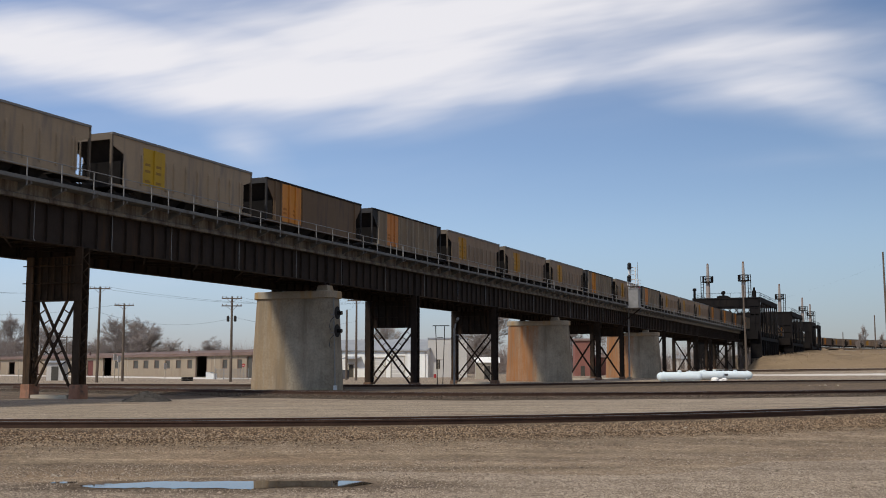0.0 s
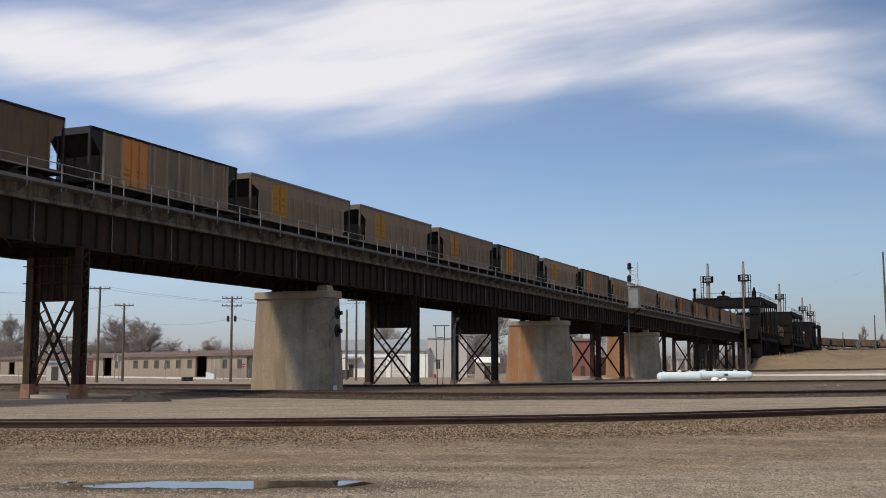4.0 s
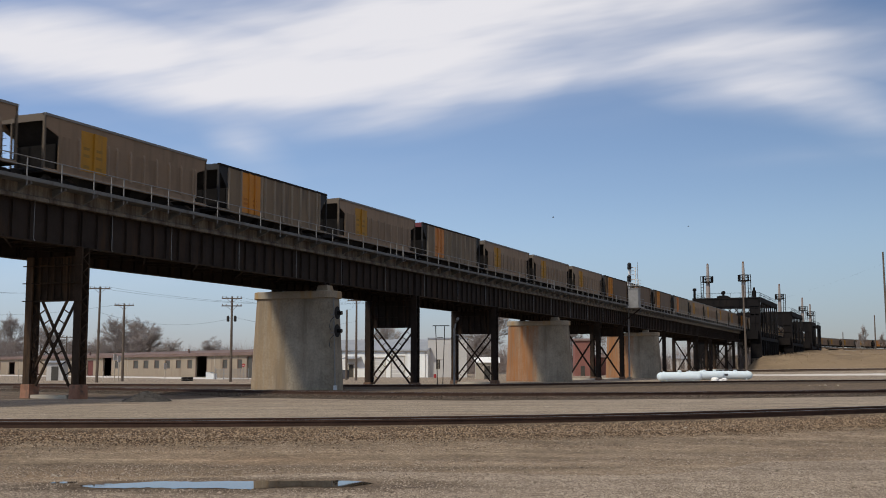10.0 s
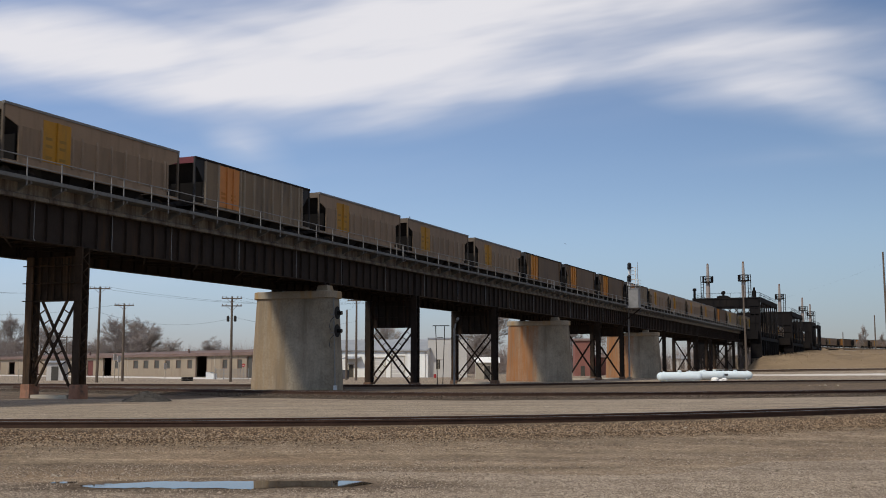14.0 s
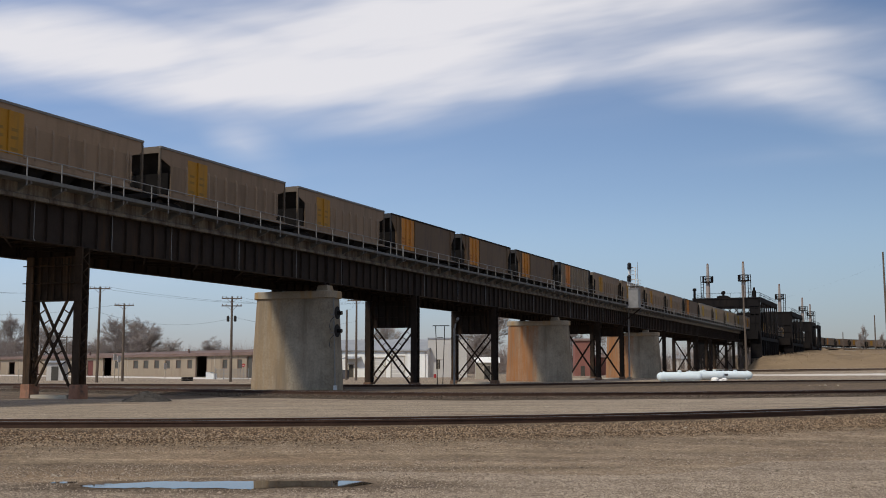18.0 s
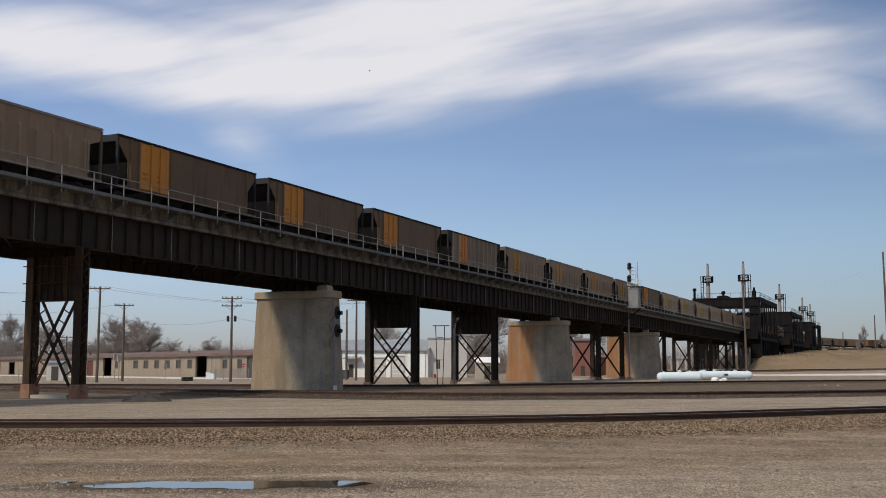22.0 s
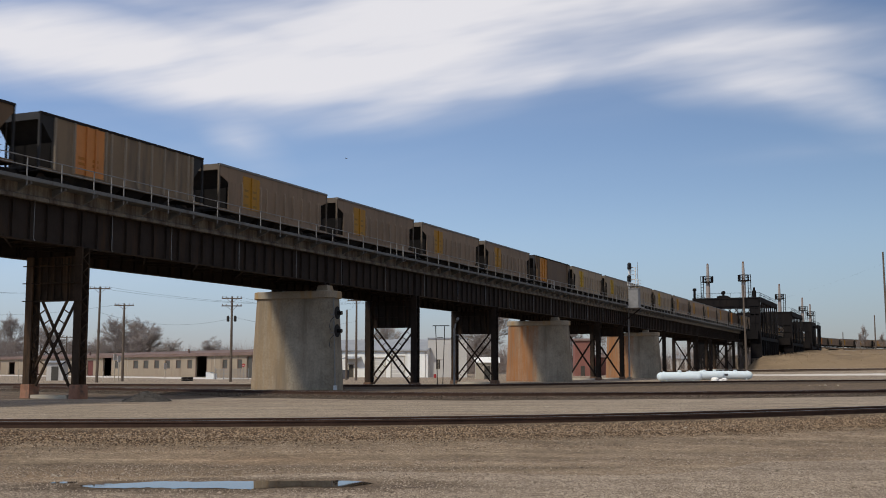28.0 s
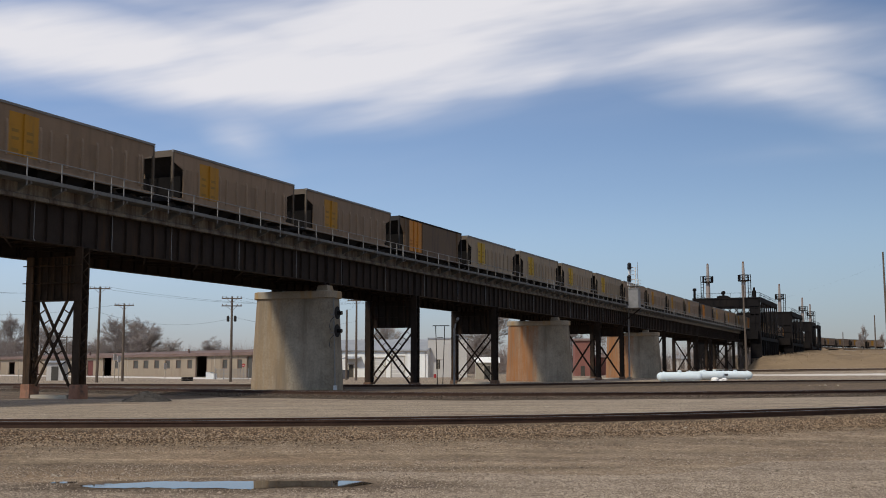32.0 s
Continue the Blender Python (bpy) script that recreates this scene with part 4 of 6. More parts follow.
pipe = None
for x in (44.2, 50.2, 55.6, 62.9, 70.3, 77.2, 85.0, 93.0, 101.0, 108.5, 116.0, 124.0, 131.0, 139.0, 147.0, 155.0):
    if pipe is None:
        pipe = tagged(new("drain_pipe", Mesh().tube([(0, 0, 10.2), (0, 0, 8.12), (0.05, -0.04, 8.02)], 0.024, 8).data("drain_pipe", M["galv"], True)),
                      "thin grey drain pipe on the girder", "drain pipe", "drain pipes")
        pipe.matrix_basis = Matrix.Translation((x, 41.17, 0))
    else:
        copy_thing(pipe, Matrix.Translation((x, 41.17, 0)))


# ---- coal hoppers ----
HALF, WIDE, SILL, TOP = 7.3, 1.5, 1.0, 4.0


def hopper(kind):
    body = {"tan": "hopper_tan", "pale": "hopper_pale", "brown": "hopper_brown", "brown_deep": "hopper_brown", "grey": "hopper_grey", "grey_red": "hopper_grey", "grey_peach": "hopper_grey"}[kind]
    rib_mat = {"tan": "hopper_rib", "pale": "hopper_pale", "brown": "hopper_brown", "brown_deep": "hopper_brown", "grey": "grey_rib", "grey_red": "grey_rib", "grey_peach": "grey_rib"}[kind]
    end_mat = {"tan": "hopper_end", "pale": "hopper_end", "brown": "black_paint", "brown_deep": "black_paint", "grey": "black_paint", "grey_red": "black_paint", "grey_peach": "black_paint"}[kind]
    sheet_mat = body if kind in ("brown", "brown_deep") else "black_paint"
    label = {"tan": "dusty tan coal hopper car with a yellow panel", "pale": "pale sun-bleached coal hopper car with a yellow panel", "brown": "dark brown coal hopper car with an orange panel", "brown_deep": "dark brown coal hopper car with a deep orange panel",
             "grey": "grey-brown ribbed coal hopper car with an orange panel and black ends",
             "grey_peach": "grey-brown ribbed coal hopper car with a faded peach panel",
             "grey_red": "grey-brown ribbed coal hopper car with black ends and a maroon cap"}[kind]
    c = thing("hopper_car", (0, 0, 0), label, "railway wagon", "train of coal hoppers")
    slatted = kind in ("tan", "pale")
    cut = 1.12
    panel_mat = "yellow_bright" if kind == "pale" else "yellow" if slatted else "peach" if kind in ("grey_red", "grey_peach") else "deep_orange" if kind == "brown_deep" else "orange"
    p0, p1 = (-4.45, -2.35) if slatted else (-5.2, -2.45) if kind in ("brown", "brown_deep") else (-4.5, -2.2)
    for s in (-1, 1):
        y = s * WIDE
        lo, hi = min(y, y - s * 0.05), max(y, y - s * 0.05)
        if slatted:
            outline = [(-HALF + cut, SILL), (HALF - cut, SILL), (HALF - cut, 2.9), (HALF - 0.15, 3.25), (HALF - 0.05, TOP - 0.12),
                       (-HALF + 0.05, TOP - 0.12), (-HALF + 0.15, 3.25), (-HALF + cut, 2.9)]
        else:
            outline = [(-HALF + cut, SILL), (HALF - cut, SILL), (HALF - cut, TOP - 0.12), (-HALF + cut, TOP - 0.12)]
        side = part("side_sheet", Mesh().prism(outline, "y", lo, hi), body, c)
        if not slatted:
            for e in (-1, 1):
                x_in, x_out = e * (HALF - cut), e * (HALF - 0.05)
                o = [(x_in, SILL), (x_in, TOP - 0.12), (x_out, TOP - 0.12), (x_out, 3.55), (x_out - e * 0.25, 3.3), (x_in + e * 0.12, 2.5), (x_in + e * 0.12, SILL)]
                part("end_sheet", Mesh().prism(o, "y", lo, hi), sheet_mat, c, "" if kind in ("brown", "brown_deep") else "black painted end sheet")
        ribs = [-HALF + cut + 0.05, p0 - 0.14, 0.5 * (p0 + p1), p1 + 0.14] + [-2.3 + 1.22 * k + (0.85 if slatted else 0.7) for k in range(7)] + [HALF - cut - 0.05]
        first = None
        for k, x in enumerate(ribs):
            m = Matrix.Translation((x, y + s * 0.045, 0))
            if kind in ("brown", "brown_deep") and k > 3 and k < len(ribs) - 1:
                continue
            if k == 0 and slatted:
                continue
            if k == 2:
                for xr in ((x,) if slatted else (p0 + (p1 - p0) * 0.36, p0 + (p1 - p0) * 0.68)):
                    part("panel_rib", Mesh().box(xr - 0.06, xr + 0.06, min(y, y + s * 0.1), max(y, y + s * 0.1), SILL + (0.36 if slatted else 0.1), TOP - (0.42 if slatted else 0.14)), panel_mat, side)
                continue
            if first is None:
                first = part("rib", Mesh().loft([[(-0.09, -0.045 * s, z), (-0.05, k2 * s, z), (0.05, k2 * s, z), (0.09, -0.045 * s, z)]
                                                 for z, k2 in (((SILL + 0.3, 0.05), (2.85, 0.05), (3.15, -0.04)) if slatted else ((SILL + 0.06, 0.05), (TOP - 0.14, 0.05)))]), rib_mat, side)
                first.matrix_basis = m
            else:
                share("rib", first, side, m)
        if kind == "tan":
            low = Mesh()
            for xa, xb in ((-HALF + cut + 0.25, p0 - 0.25), (p1 + 0.25, HALF - cut - 0.15)):
                low.box(xa, xb, min(y, y + s * 0.008), max(y, y + s * 0.008), SILL + 0.32, 2.95)
            part("worn_sheet", low, "hopper_low", side, "darker paint on the lower side between the ribs")
        q = Mesh().box(p0, p1, min(y, y + s * 0.012), max(y, y + s * 0.012), SILL + (0.36 if slatted else 0.12), TOP - (0.42 if slatted else 0.16))
        panel = part("paint_panel", q, panel_mat, side, "yellow painted panel" if slatted else "orange painted panel")
        letters = Mesh()
        for col in (0, 1):
            xa = p0 + 0.2 + col * (p1 - p0) * 0.5
            for zz in ((2.55, 2.15, 1.55) if slatted else (1.95, 1.65)):
                letters.box(xa, xa + 0.5, min(y + s * 0.013, y + s * 0.016), max(y + s * 0.013, y + s * 0.016), zz, zz + 0.16)
        tagged(part("lettering", letters, "dark_yellow" if slatted else "dark_orange", side), "unreadable dark lettering", kind="stuff")
        part("top_chord", Mesh().box(-HALF, HALF, y - 0.06 if s < 0 else y - 0.1, y + 0.1 if s < 0 else y + 0.06, TOP - 0.13, TOP), "chord_grey" if slatted else "chord", c, "grey top chord")
        part("side_sill", Mesh().box(-HALF, HALF, min(y - s * 0.12, y + s * 0.04), max(y - s * 0.12, y + s * 0.04), SILL - 0.09, SILL + 0.08), body, c)
    for e in (-1, 1):
        xe = e * HALF
        x0, x1 = sorted((xe, xe - e * 0.1))
        part("end_beam", Mesh().box(x0, x1, -WIDE, WIDE, TOP - 0.42, TOP - 0.02),
             "maroon" if kind == "grey_red" else end_mat, c)
        for y in (-WIDE + 0.03, WIDE - 0.03):
            part("corner_post", Mesh().box(x0 - 0.01, x1 + 0.01, y - 0.06, y + 0.06, SILL - 0.05, TOP - 0.13), end_mat, c)
        part("end_post", Mesh().box(x0, x1, 0.7, 0.78, SILL - 0.05, TOP - 0.42), "end_shade" if not slatted else end_mat, c)
        part("end_sill", Mesh().box(x0, x1, -WIDE, WIDE, SILL - 0.15, SILL + 0.15), "under", c)
        xs = e * (HALF - 0.25)
        part("slope_sheet", Mesh().prism([(xs, TOP - 0.2), (e * 4.6, SILL + 0.3), (e * 4.6, SILL + 0.2), (xs, TOP - 0.3)], "y", -WIDE + 0.05, WIDE - 0.05), "under", c, "dark grimy slope sheet")
        for zz in range(6):
            part("rung", Mesh().box(xe - 0.02, xe + 0.02, 1.05, WIDE - 0.05, SILL + 0.2 + 0.4 * zz, SILL + 0.225 + 0.4 * zz), "under", c)
        part("platform", Mesh().box(min(xe, xe - e * 2.6), max(xe, xe - e * 2.6), -1.35, 1.35, SILL - 0.08, SILL - 0.02), "under", c)
        part("end_plate", Mesh().box(e * (HALF - 1.0) - 0.03, e * (HALF - 1.0) + 0.03, -WIDE + 0.1, WIDE - 0.1, SILL - 0.02, 2.5), "end_shade", c, "black end plate with the shade put into its colour")
        if e > 0:
            part("brake_reservoir", Mesh().tube([(e * (HALF - 0.5), 0.2, SILL + 0.35), (e * (HALF - 0.5), 0.3, SILL + 0.35), (e * (HALF - 0.5), 1.1, SILL + 0.35), (e * (HALF - 0.5), 1.2, SILL + 0.35)], [0.12, 0.24, 0.24, 0.12], 10), "under", c)
        part("coupler", Mesh().box(min(xe, xe + e * 0.82), max(xe, xe + e * 0.82), -0.14, 0.14, 0.68, 0.95), "under", c, "dark knuckle coupler")
        truck = part("truck", Mesh().box(e * 5.4 - 0.3, e * 5.4 + 0.3, -1.1, 1.1, 0.45, 0.75), "under", c)
        for y in (-1.0, 1.0):
            fr = Mesh().prism([(-1.25, 0.5), (-1.1, 0.62), (-0.45, 0.72), (0.45, 0.72), (1.1, 0.62), (1.25, 0.5), (0.9, 0.4), (0.5, 0.22), (-0.5, 0.22), (-0.9, 0.4)], "y", y - 0.06, y + 0.06)
            f = part("side_frame", fr, "under", truck)
            f.matrix_basis = Matrix.Translation((e * 5.4, 0, 0))
        for dx in (-0.89, 0.89):
            for y in (-0.76, 0.76):
                w = Mesh().tube([(e * 5.4 + dx, y - 0.065, 0.455), (e * 5.4 + dx, y + 0.065, 0.455)], 0.455, 18)
                part("wheel", w, "wheel", truck)
    part("centre_sill", Mesh().box(-HALF, HALF, -0.2, 0.2, 0.72, 1.02), "under", c)
    chutes = None
    for k in range(4):
        m = Matrix.Translation((-3.3 + 2.2 * k, 0, 0))
        if chutes is None:
            r = [[(sx * a, sy * b, z) for sx, sy in ((-1, -1), (1, -1), (1, 1), (-1, 1))] for z, a, b in ((0.32, 0.45, 0.75), (SILL + 0.25, 1.09, WIDE - 0.06))]
            chutes = part("discharge_chute", Mesh().loft(r), "under", c)
            chutes.matrix_basis = m
        else:
            share("discharge_chute", chutes, c, m)
    return c


KINDS = {1: "brown_deep", 2: "grey_peach", 6: "grey", 8: "grey_red", 12: "brown", 13: "brown", 14: "brown", 15: "grey_peach", 20: "brown", -2: "pale", -1: "pale", 0: "pale", 21: "pale", 22: "pale", 23: "pale", 24: "pale", 29: "brown", 33: "grey", 38: "brown", 39: "grey", 44: "brown"}
SHIFT = {-2: -0.7, -1: -0.6, 0: -0.5, 1: -0.25, 2: 0.1, 3: 0.16, 4: 0.3, 5: 0.55, 6: 0.3, 7: 0.6, 8: 0.6, 9: 0.4, 10: 0.35, 11: 0.5, 12: 0.15, 13: 0.2,
         14: 0.35, 15: 0.45, 16: 0.6, 17: 0.55, 18: 0.7, 19: 0.8}
LAST = 50
templates, CARS = {}, {}
for n in range(-2, LAST + 1):
    kind = KINDS.get(n, "tan")
    if kind in templates:
        CARS[n] = copy_thing(templates[kind], Matrix())
    else:
        CARS[n] = templates[kind] = hopper(kind)


def train_run(t):
    """Metres that the train has moved by t."""
    return 8.728 * t + 0.0024 * t * t + 0.0001964 * t ** 3


def car_pose(n, t):
    s = 66.02 + 16.261 * n + SHIFT.get(n, 0.9) - train_run(t) - HALF
    a, _ = track_at(s - 5.4)
    b, _ = track_at(s + 5.4)
    d = b - a
    return Matrix.Translation((a + b) / 2) @ Matrix.Rotation(math.atan2(d.y, d.x), 4, "Z")


# ---- clouds ----
def cloud_sheet():
    """A thin veil of high cloud far behind everything."""
    m = bpy.data.materials.new("thin_high_cloud")
    m.use_nodes = True
    nt = m.node_tree
    L = nt.links.new
    nt.nodes.remove(nt.nodes["Principled BSDF"])
    raw = nt.nodes.new("ShaderNodeTexCoord").outputs["Object"]
    half = nt.nodes.new("ShaderNodeVectorMath")
    half.operation = "SCALE"
    half.inputs["Scale"].default_value = 0.5
    L(raw, half.inputs[0])
    tc = half.outputs[0]
    warp = node(nt, "ShaderNodeTexNoise", Scale=0.0028, Detail=3.5, Roughness=0.5)
    L(tc, warp.inputs["Vector"])
    sub = nt.nodes.new("ShaderNodeVectorMath")
    sub.operation = "SUBTRACT"
    L(warp.outputs["Color"], sub.inputs[0])
    sub.inputs[1].default_value = (0.5, 0.5, 0.5)
    sca = nt.nodes.new("ShaderNodeVectorMath")
    sca.operation = "MULTIPLY_ADD"
    L(sub.outputs[0], sca.inputs[0])
    sca.inputs[1].default_value = (80, 44, 0)
    L(tc, sca.inputs[2])
    pos = sca.outputs[0]
    total = None
    # middle x, y (right and up of the axis), half sizes, lean, weight
    for x, y, a, b, rot, wgt in ((-744, 350, 340, 100, -6, 1.5), (-500, 322, 340, 90, -10, 1.12), (-172, 298, 420, 128, 3, 1.02), (-520, 425, 340, 90, -6, 0.72), (-90, 395, 420, 135, 12, 1.0), (170, 405, 580, 135, 9, 0.8), (250, 345, 950, 160, 3, 0.38),
                                 (400, 440, 420, 80, 6, 0.55), (215, 300, 330, 34, 7, 0.5), (420, 345, 460, 60, 9, 0.5), (640, 330, 330, 70, 0, 0.62), (600, 262, 300, 62, -6, 0.85), (760, 225, 200, 70, -14, 0.55),
                                 (-100, 226, 170, 28, 14, 0.4), (-335, 178, 120, 50, -30, 0.45), (-120, 470, 420, 110, 4, 0.75), (650, 160, 260, 26, 4, 0.15),
                                 (-1150, 420, 420, 160, 0, 0.8), (1150, 320, 420, 120, -8, 0.5), (0, 650, 1100, 150, 4, 0.6), (-950, 40, 1200, 400, 0, 0.35), (0, 230, 1900, 420, 0, 0.12)):
        mp = nt.nodes.new("ShaderNodeMapping")
        mp.vector_type = "TEXTURE"
        mp.inputs["Location"].default_value = (x, y, 0)
        mp.inputs["Rotation"].default_value = (0, 0, radians(rot))
        mp.inputs["Scale"].default_value = (a, b, 1000)
        L(pos, mp.inputs["Vector"])
        g = nt.nodes.new("ShaderNodeTexGradient")
        g.gradient_type = "SPHERICAL"
        L(mp.outputs[0], g.inputs[0])
        ma = nt.nodes.new("ShaderNodeMath")
        ma.operation = "MULTIPLY_ADD"
        L(g.outputs["Fac"], ma.inputs[0])
        ma.inputs[1].default_value = wgt
        if total:
            L(total, ma.inputs[2])
        else:
            ma.inputs[2].default_value = 0.0
        total = ma.outputs[0]
    mp = nt.nodes.new("ShaderNodeMapping")
    mp.vector_type = "TEXTURE"
    mp.inputs["Rotation"].default_value = (0, 0, radians(9))
    mp.inputs["Scale"].default_value = (560, 84, 1)
    L(tc, mp.inputs["Vector"])
    n = node(nt, "ShaderNodeTexNoise", Scale=1.0, Detail=4.0, Roughness=0.5)
    L(mp.outputs[0], n.inputs["Vector"])
    mr = nt.nodes.new("ShaderNodeMapRange")
    mr.inputs["From Min"].default_value, mr.inputs["From Max"].default_value = 0.25, 0.75
    mr.inputs["To Min"].default_value, mr.inputs["To Max"].default_value = 0.42, 1.2
    L(n.outputs["Fac"], mr.inputs["Value"])
    mp2 = nt.nodes.new("ShaderNodeMapping")
    mp2.vector_type = "TEXTURE"
    mp2.inputs["Rotation"].default_value = (0, 0, radians(13))
    mp2.inputs["Scale"].default_value = (430, 70, 1)
    L(pos, mp2.inputs["Vector"])
    n2 = node(nt, "ShaderNodeTexNoise", Scale=1.0, Detail=3.0, Roughness=0.45)
    L(mp2.outputs[0], n2.inputs["Vector"])
    mr2 = nt.nodes.new("ShaderNodeMapRange")
    mr2.inputs["From Min"].default_value, mr2.inputs["From Max"].default_value = 0.3, 0.7
    mr2.inputs["To Min"].default_value, mr2.inputs["To Max"].default_value = 0.78, 1.16
    L(n2.outputs["Fac"], mr2.inputs["Value"])
    mu0 = nt.nodes.new("ShaderNodeMath")
    mu0.operation = "MULTIPLY"
    L(mr.outputs[0], mu0.inputs[0])
    L(mr2.outputs[0], mu0.inputs[1])
    mu = nt.nodes.new("ShaderNodeMath")
    mu.operation = "MULTIPLY"
    L(total, mu.inputs[0])
    L(mu0.outputs[0], mu.inputs[1])
    rm = nt.nodes.new("ShaderNodeMapRange")
    rm.interpolation_type = "SMOOTHSTEP"
    rm.inputs["From Min"].default_value, rm.inputs["From Max"].default_value = 0.0, 1.42
    rm.inputs["To Max"].default_value = 0.92
    L(mu.outputs[0], rm.inputs["Value"])
    em = node(nt, "ShaderNodeEmission", Strength=0.835)
    em.inputs["Color"].default_value = (0.96, 0.94, 0.97, 1)
    tr = nt.nodes.new("ShaderNodeBsdfTransparent")
    mx = nt.nodes.new("ShaderNodeMixShader")
    L(rm.outputs[0], mx.inputs[0])
    L(tr.outputs[0], mx.inputs[1])
    L(em.outputs[0], mx.inputs[2])
    L(mx.outputs[0], nt.nodes["Material Output"].inputs["Surface"])
    me = Mesh().face([(-3800, -420, 0), (3800, -420, 0), (3800, 1600, 0), (-3800, 1600, 0)])
    data = bpy.data.meshes.new("cloud")
    data.from_pydata(me.v, [], me.f)
    data.materials.append(m)
    ob = tagged(new("cloud", data), "thin streaked white high cloud in a blue sky", "cloud", kind="structure")
    return ob


CLOUD = cloud_sheet()


def cloud_pose(dx, dy):
    return STAND @ Matrix.Translation((dx * 2, dy * 2, -4000)) @ Matrix.Diagonal((1, 1, 1, 1))


# ---- birds ----
def bird_at(c, r, depth):
    """A place in the air, by the direction in which the camera sees it."""
    right, rise = STAND.to_3x3() @ Vector((1, 0, 0)), STAND.to_3x3() @ Vector((0, 1, 0))
    return EYE + (AXIS + right * ((c - 784) / 2000) + rise * ((441 - r) / 2000)) * depth


def bird_pose(rows, k, depth):
    a, b = rows[max(k - 1, 0)], rows[min(k + 1, len(rows) - 1)]
    d = bird_at(b[1], b[2], depth) - bird_at(a[1], a[2], depth)
    return Matrix.Translation(bird_at(rows[k][1], rows[k][2], depth)) @ Matrix.Rotation(math.atan2(d.y, d.x), 4, "Z")


def small_bird(span):
    b = thing("bird", (0, 0, 0), "small dark bird in flight with raised wings", "bird", "flying birds")
    body = [[(x * span, r * span * math.cos(a), r * span * math.sin(a)) for a in (0, 1.05, 2.09, 3.14, 4.19, 5.24)]
            for x, r in ((-0.24, 0.02), (-0.1, 0.06), (0.08, 0.065), (0.18, 0.04), (0.27, 0.012))]
    part("body", Mesh().loft(body), "bird", b)
    for s in (-1, 1):
        tip = [[(x * span, s * y * span, z * span) for x, y, z in ring] for ring in
               (((0.12, 0.04, 0.03), (-0.08, 0.04, 0.03), (-0.08, 0.04, 0.045), (0.12, 0.04, 0.045)),
                ((0.13, 0.28, 0.13), (-0.06, 0.28, 0.13), (-0.06, 0.28, 0.14), (0.13, 0.28, 0.14)),
                ((0.0, 0.5, 0.19), (-0.06, 0.5, 0.19), (-0.06, 0.5, 0.195), (0.0, 0.5, 0.195)))]
        part("wing", Mesh().loft(tip), "bird", b)
    part("tail", Mesh().prism([(-0.2 * span, -0.02 * span), (-0.2 * span, 0.02 * span), (-0.38 * span, 0.06 * span), (-0.38 * span, -0.06 * span)], "z", -0.008 * span, 0.008 * span), "bird", b)
    return b


# seconds, then the direction across and down the view
BIRDS = {
    small_bird(0.75): (220.0, [(0.0, 2200, 520), (4.0, 1700, 432), (5.5, 1511, 413), (6.0, 1449, 404), (6.5, 1386, 396), (7.0, 1325, 383), (7.5, 1265, 374), (8.0, 1206, 372), (8.5, 1147, 369),
                               (9.0, 1087, 375), (10.0, 979, 385), (11.0, 902, 360), (11.5, 873, 352), (12.5, 810, 373), (14.0, 725, 385), (20.0, 300, 390), (32.0, -600, 390)]),
    small_bird(0.6): (220.0, [(0.0, 2000, 520), (5.0, 1580, 445), (6.0, 1507, 432), (7.5, 1402, 409), (8.0, 1364, 405), (8.5, 1328, 403), (9.0, 1287, 401), (10.0, 1218, 401), (11.5, 1133, 412),
                              (12.0, 1108, 417), (14.0, 1000, 432), (20.0, 650, 440), (32.0, 0, 450)]),
    small_bird(0.9): (232.0, [(0.0, 1140, 528), (1.0, 1150, 528), (1.3, 1240, 529), (1.6, 1343, 507), (1.8, 1412, 492), (2.0, 1474, 479), (2.2, 1528, 466), (2.5, 1612, 448), (3.5, 1900, 390), (32.0, 2400, 350)]),
    small_bird(0.9): (232.0, [(0.0, 1130, 528), (1.2, 1150, 530), (1.5, 1262, 530), (1.8, 1372, 506), (2.0, 1435, 491), (2.2, 1492, 478), (2.4, 1541, 467), (2.8, 1650, 445), (3.8, 1930, 390), (32.0, 2450, 350)]),
    small_bird(0.5): (150.0, [(0.0, 1300, -900), (18.5, 945, -120), (19.5, 903, 46), (20.0, 885, 104), (20.5, 808, 108), (21.0, 723, 100), (21.5, 679, 108), (22.0, 654, 126), (22.5, 657, 134),
                              (23.0, 668, 144), (23.5, 666, 150), (24.0, 663, 160), (26.0, 640, 215), (32.0, 560, 430)]),
}


def motions():
    times = [float(k) for k in range(0, 33)]
    for n, car in CARS.items():
        walk(car, [(t, car_pose(n, t)) for t in times])
    for bird, (depth, rows) in BIRDS.items():
        walk(bird, [(t, bird_pose(rows, k, depth)) for k, (t, c, r) in enumerate(rows)])
    walk(CLOUD, [(0.0, cloud_pose(0, 0)), (16.0, cloud_pose(-4, 5)), (32.0, cloud_pose(-8, 11))])


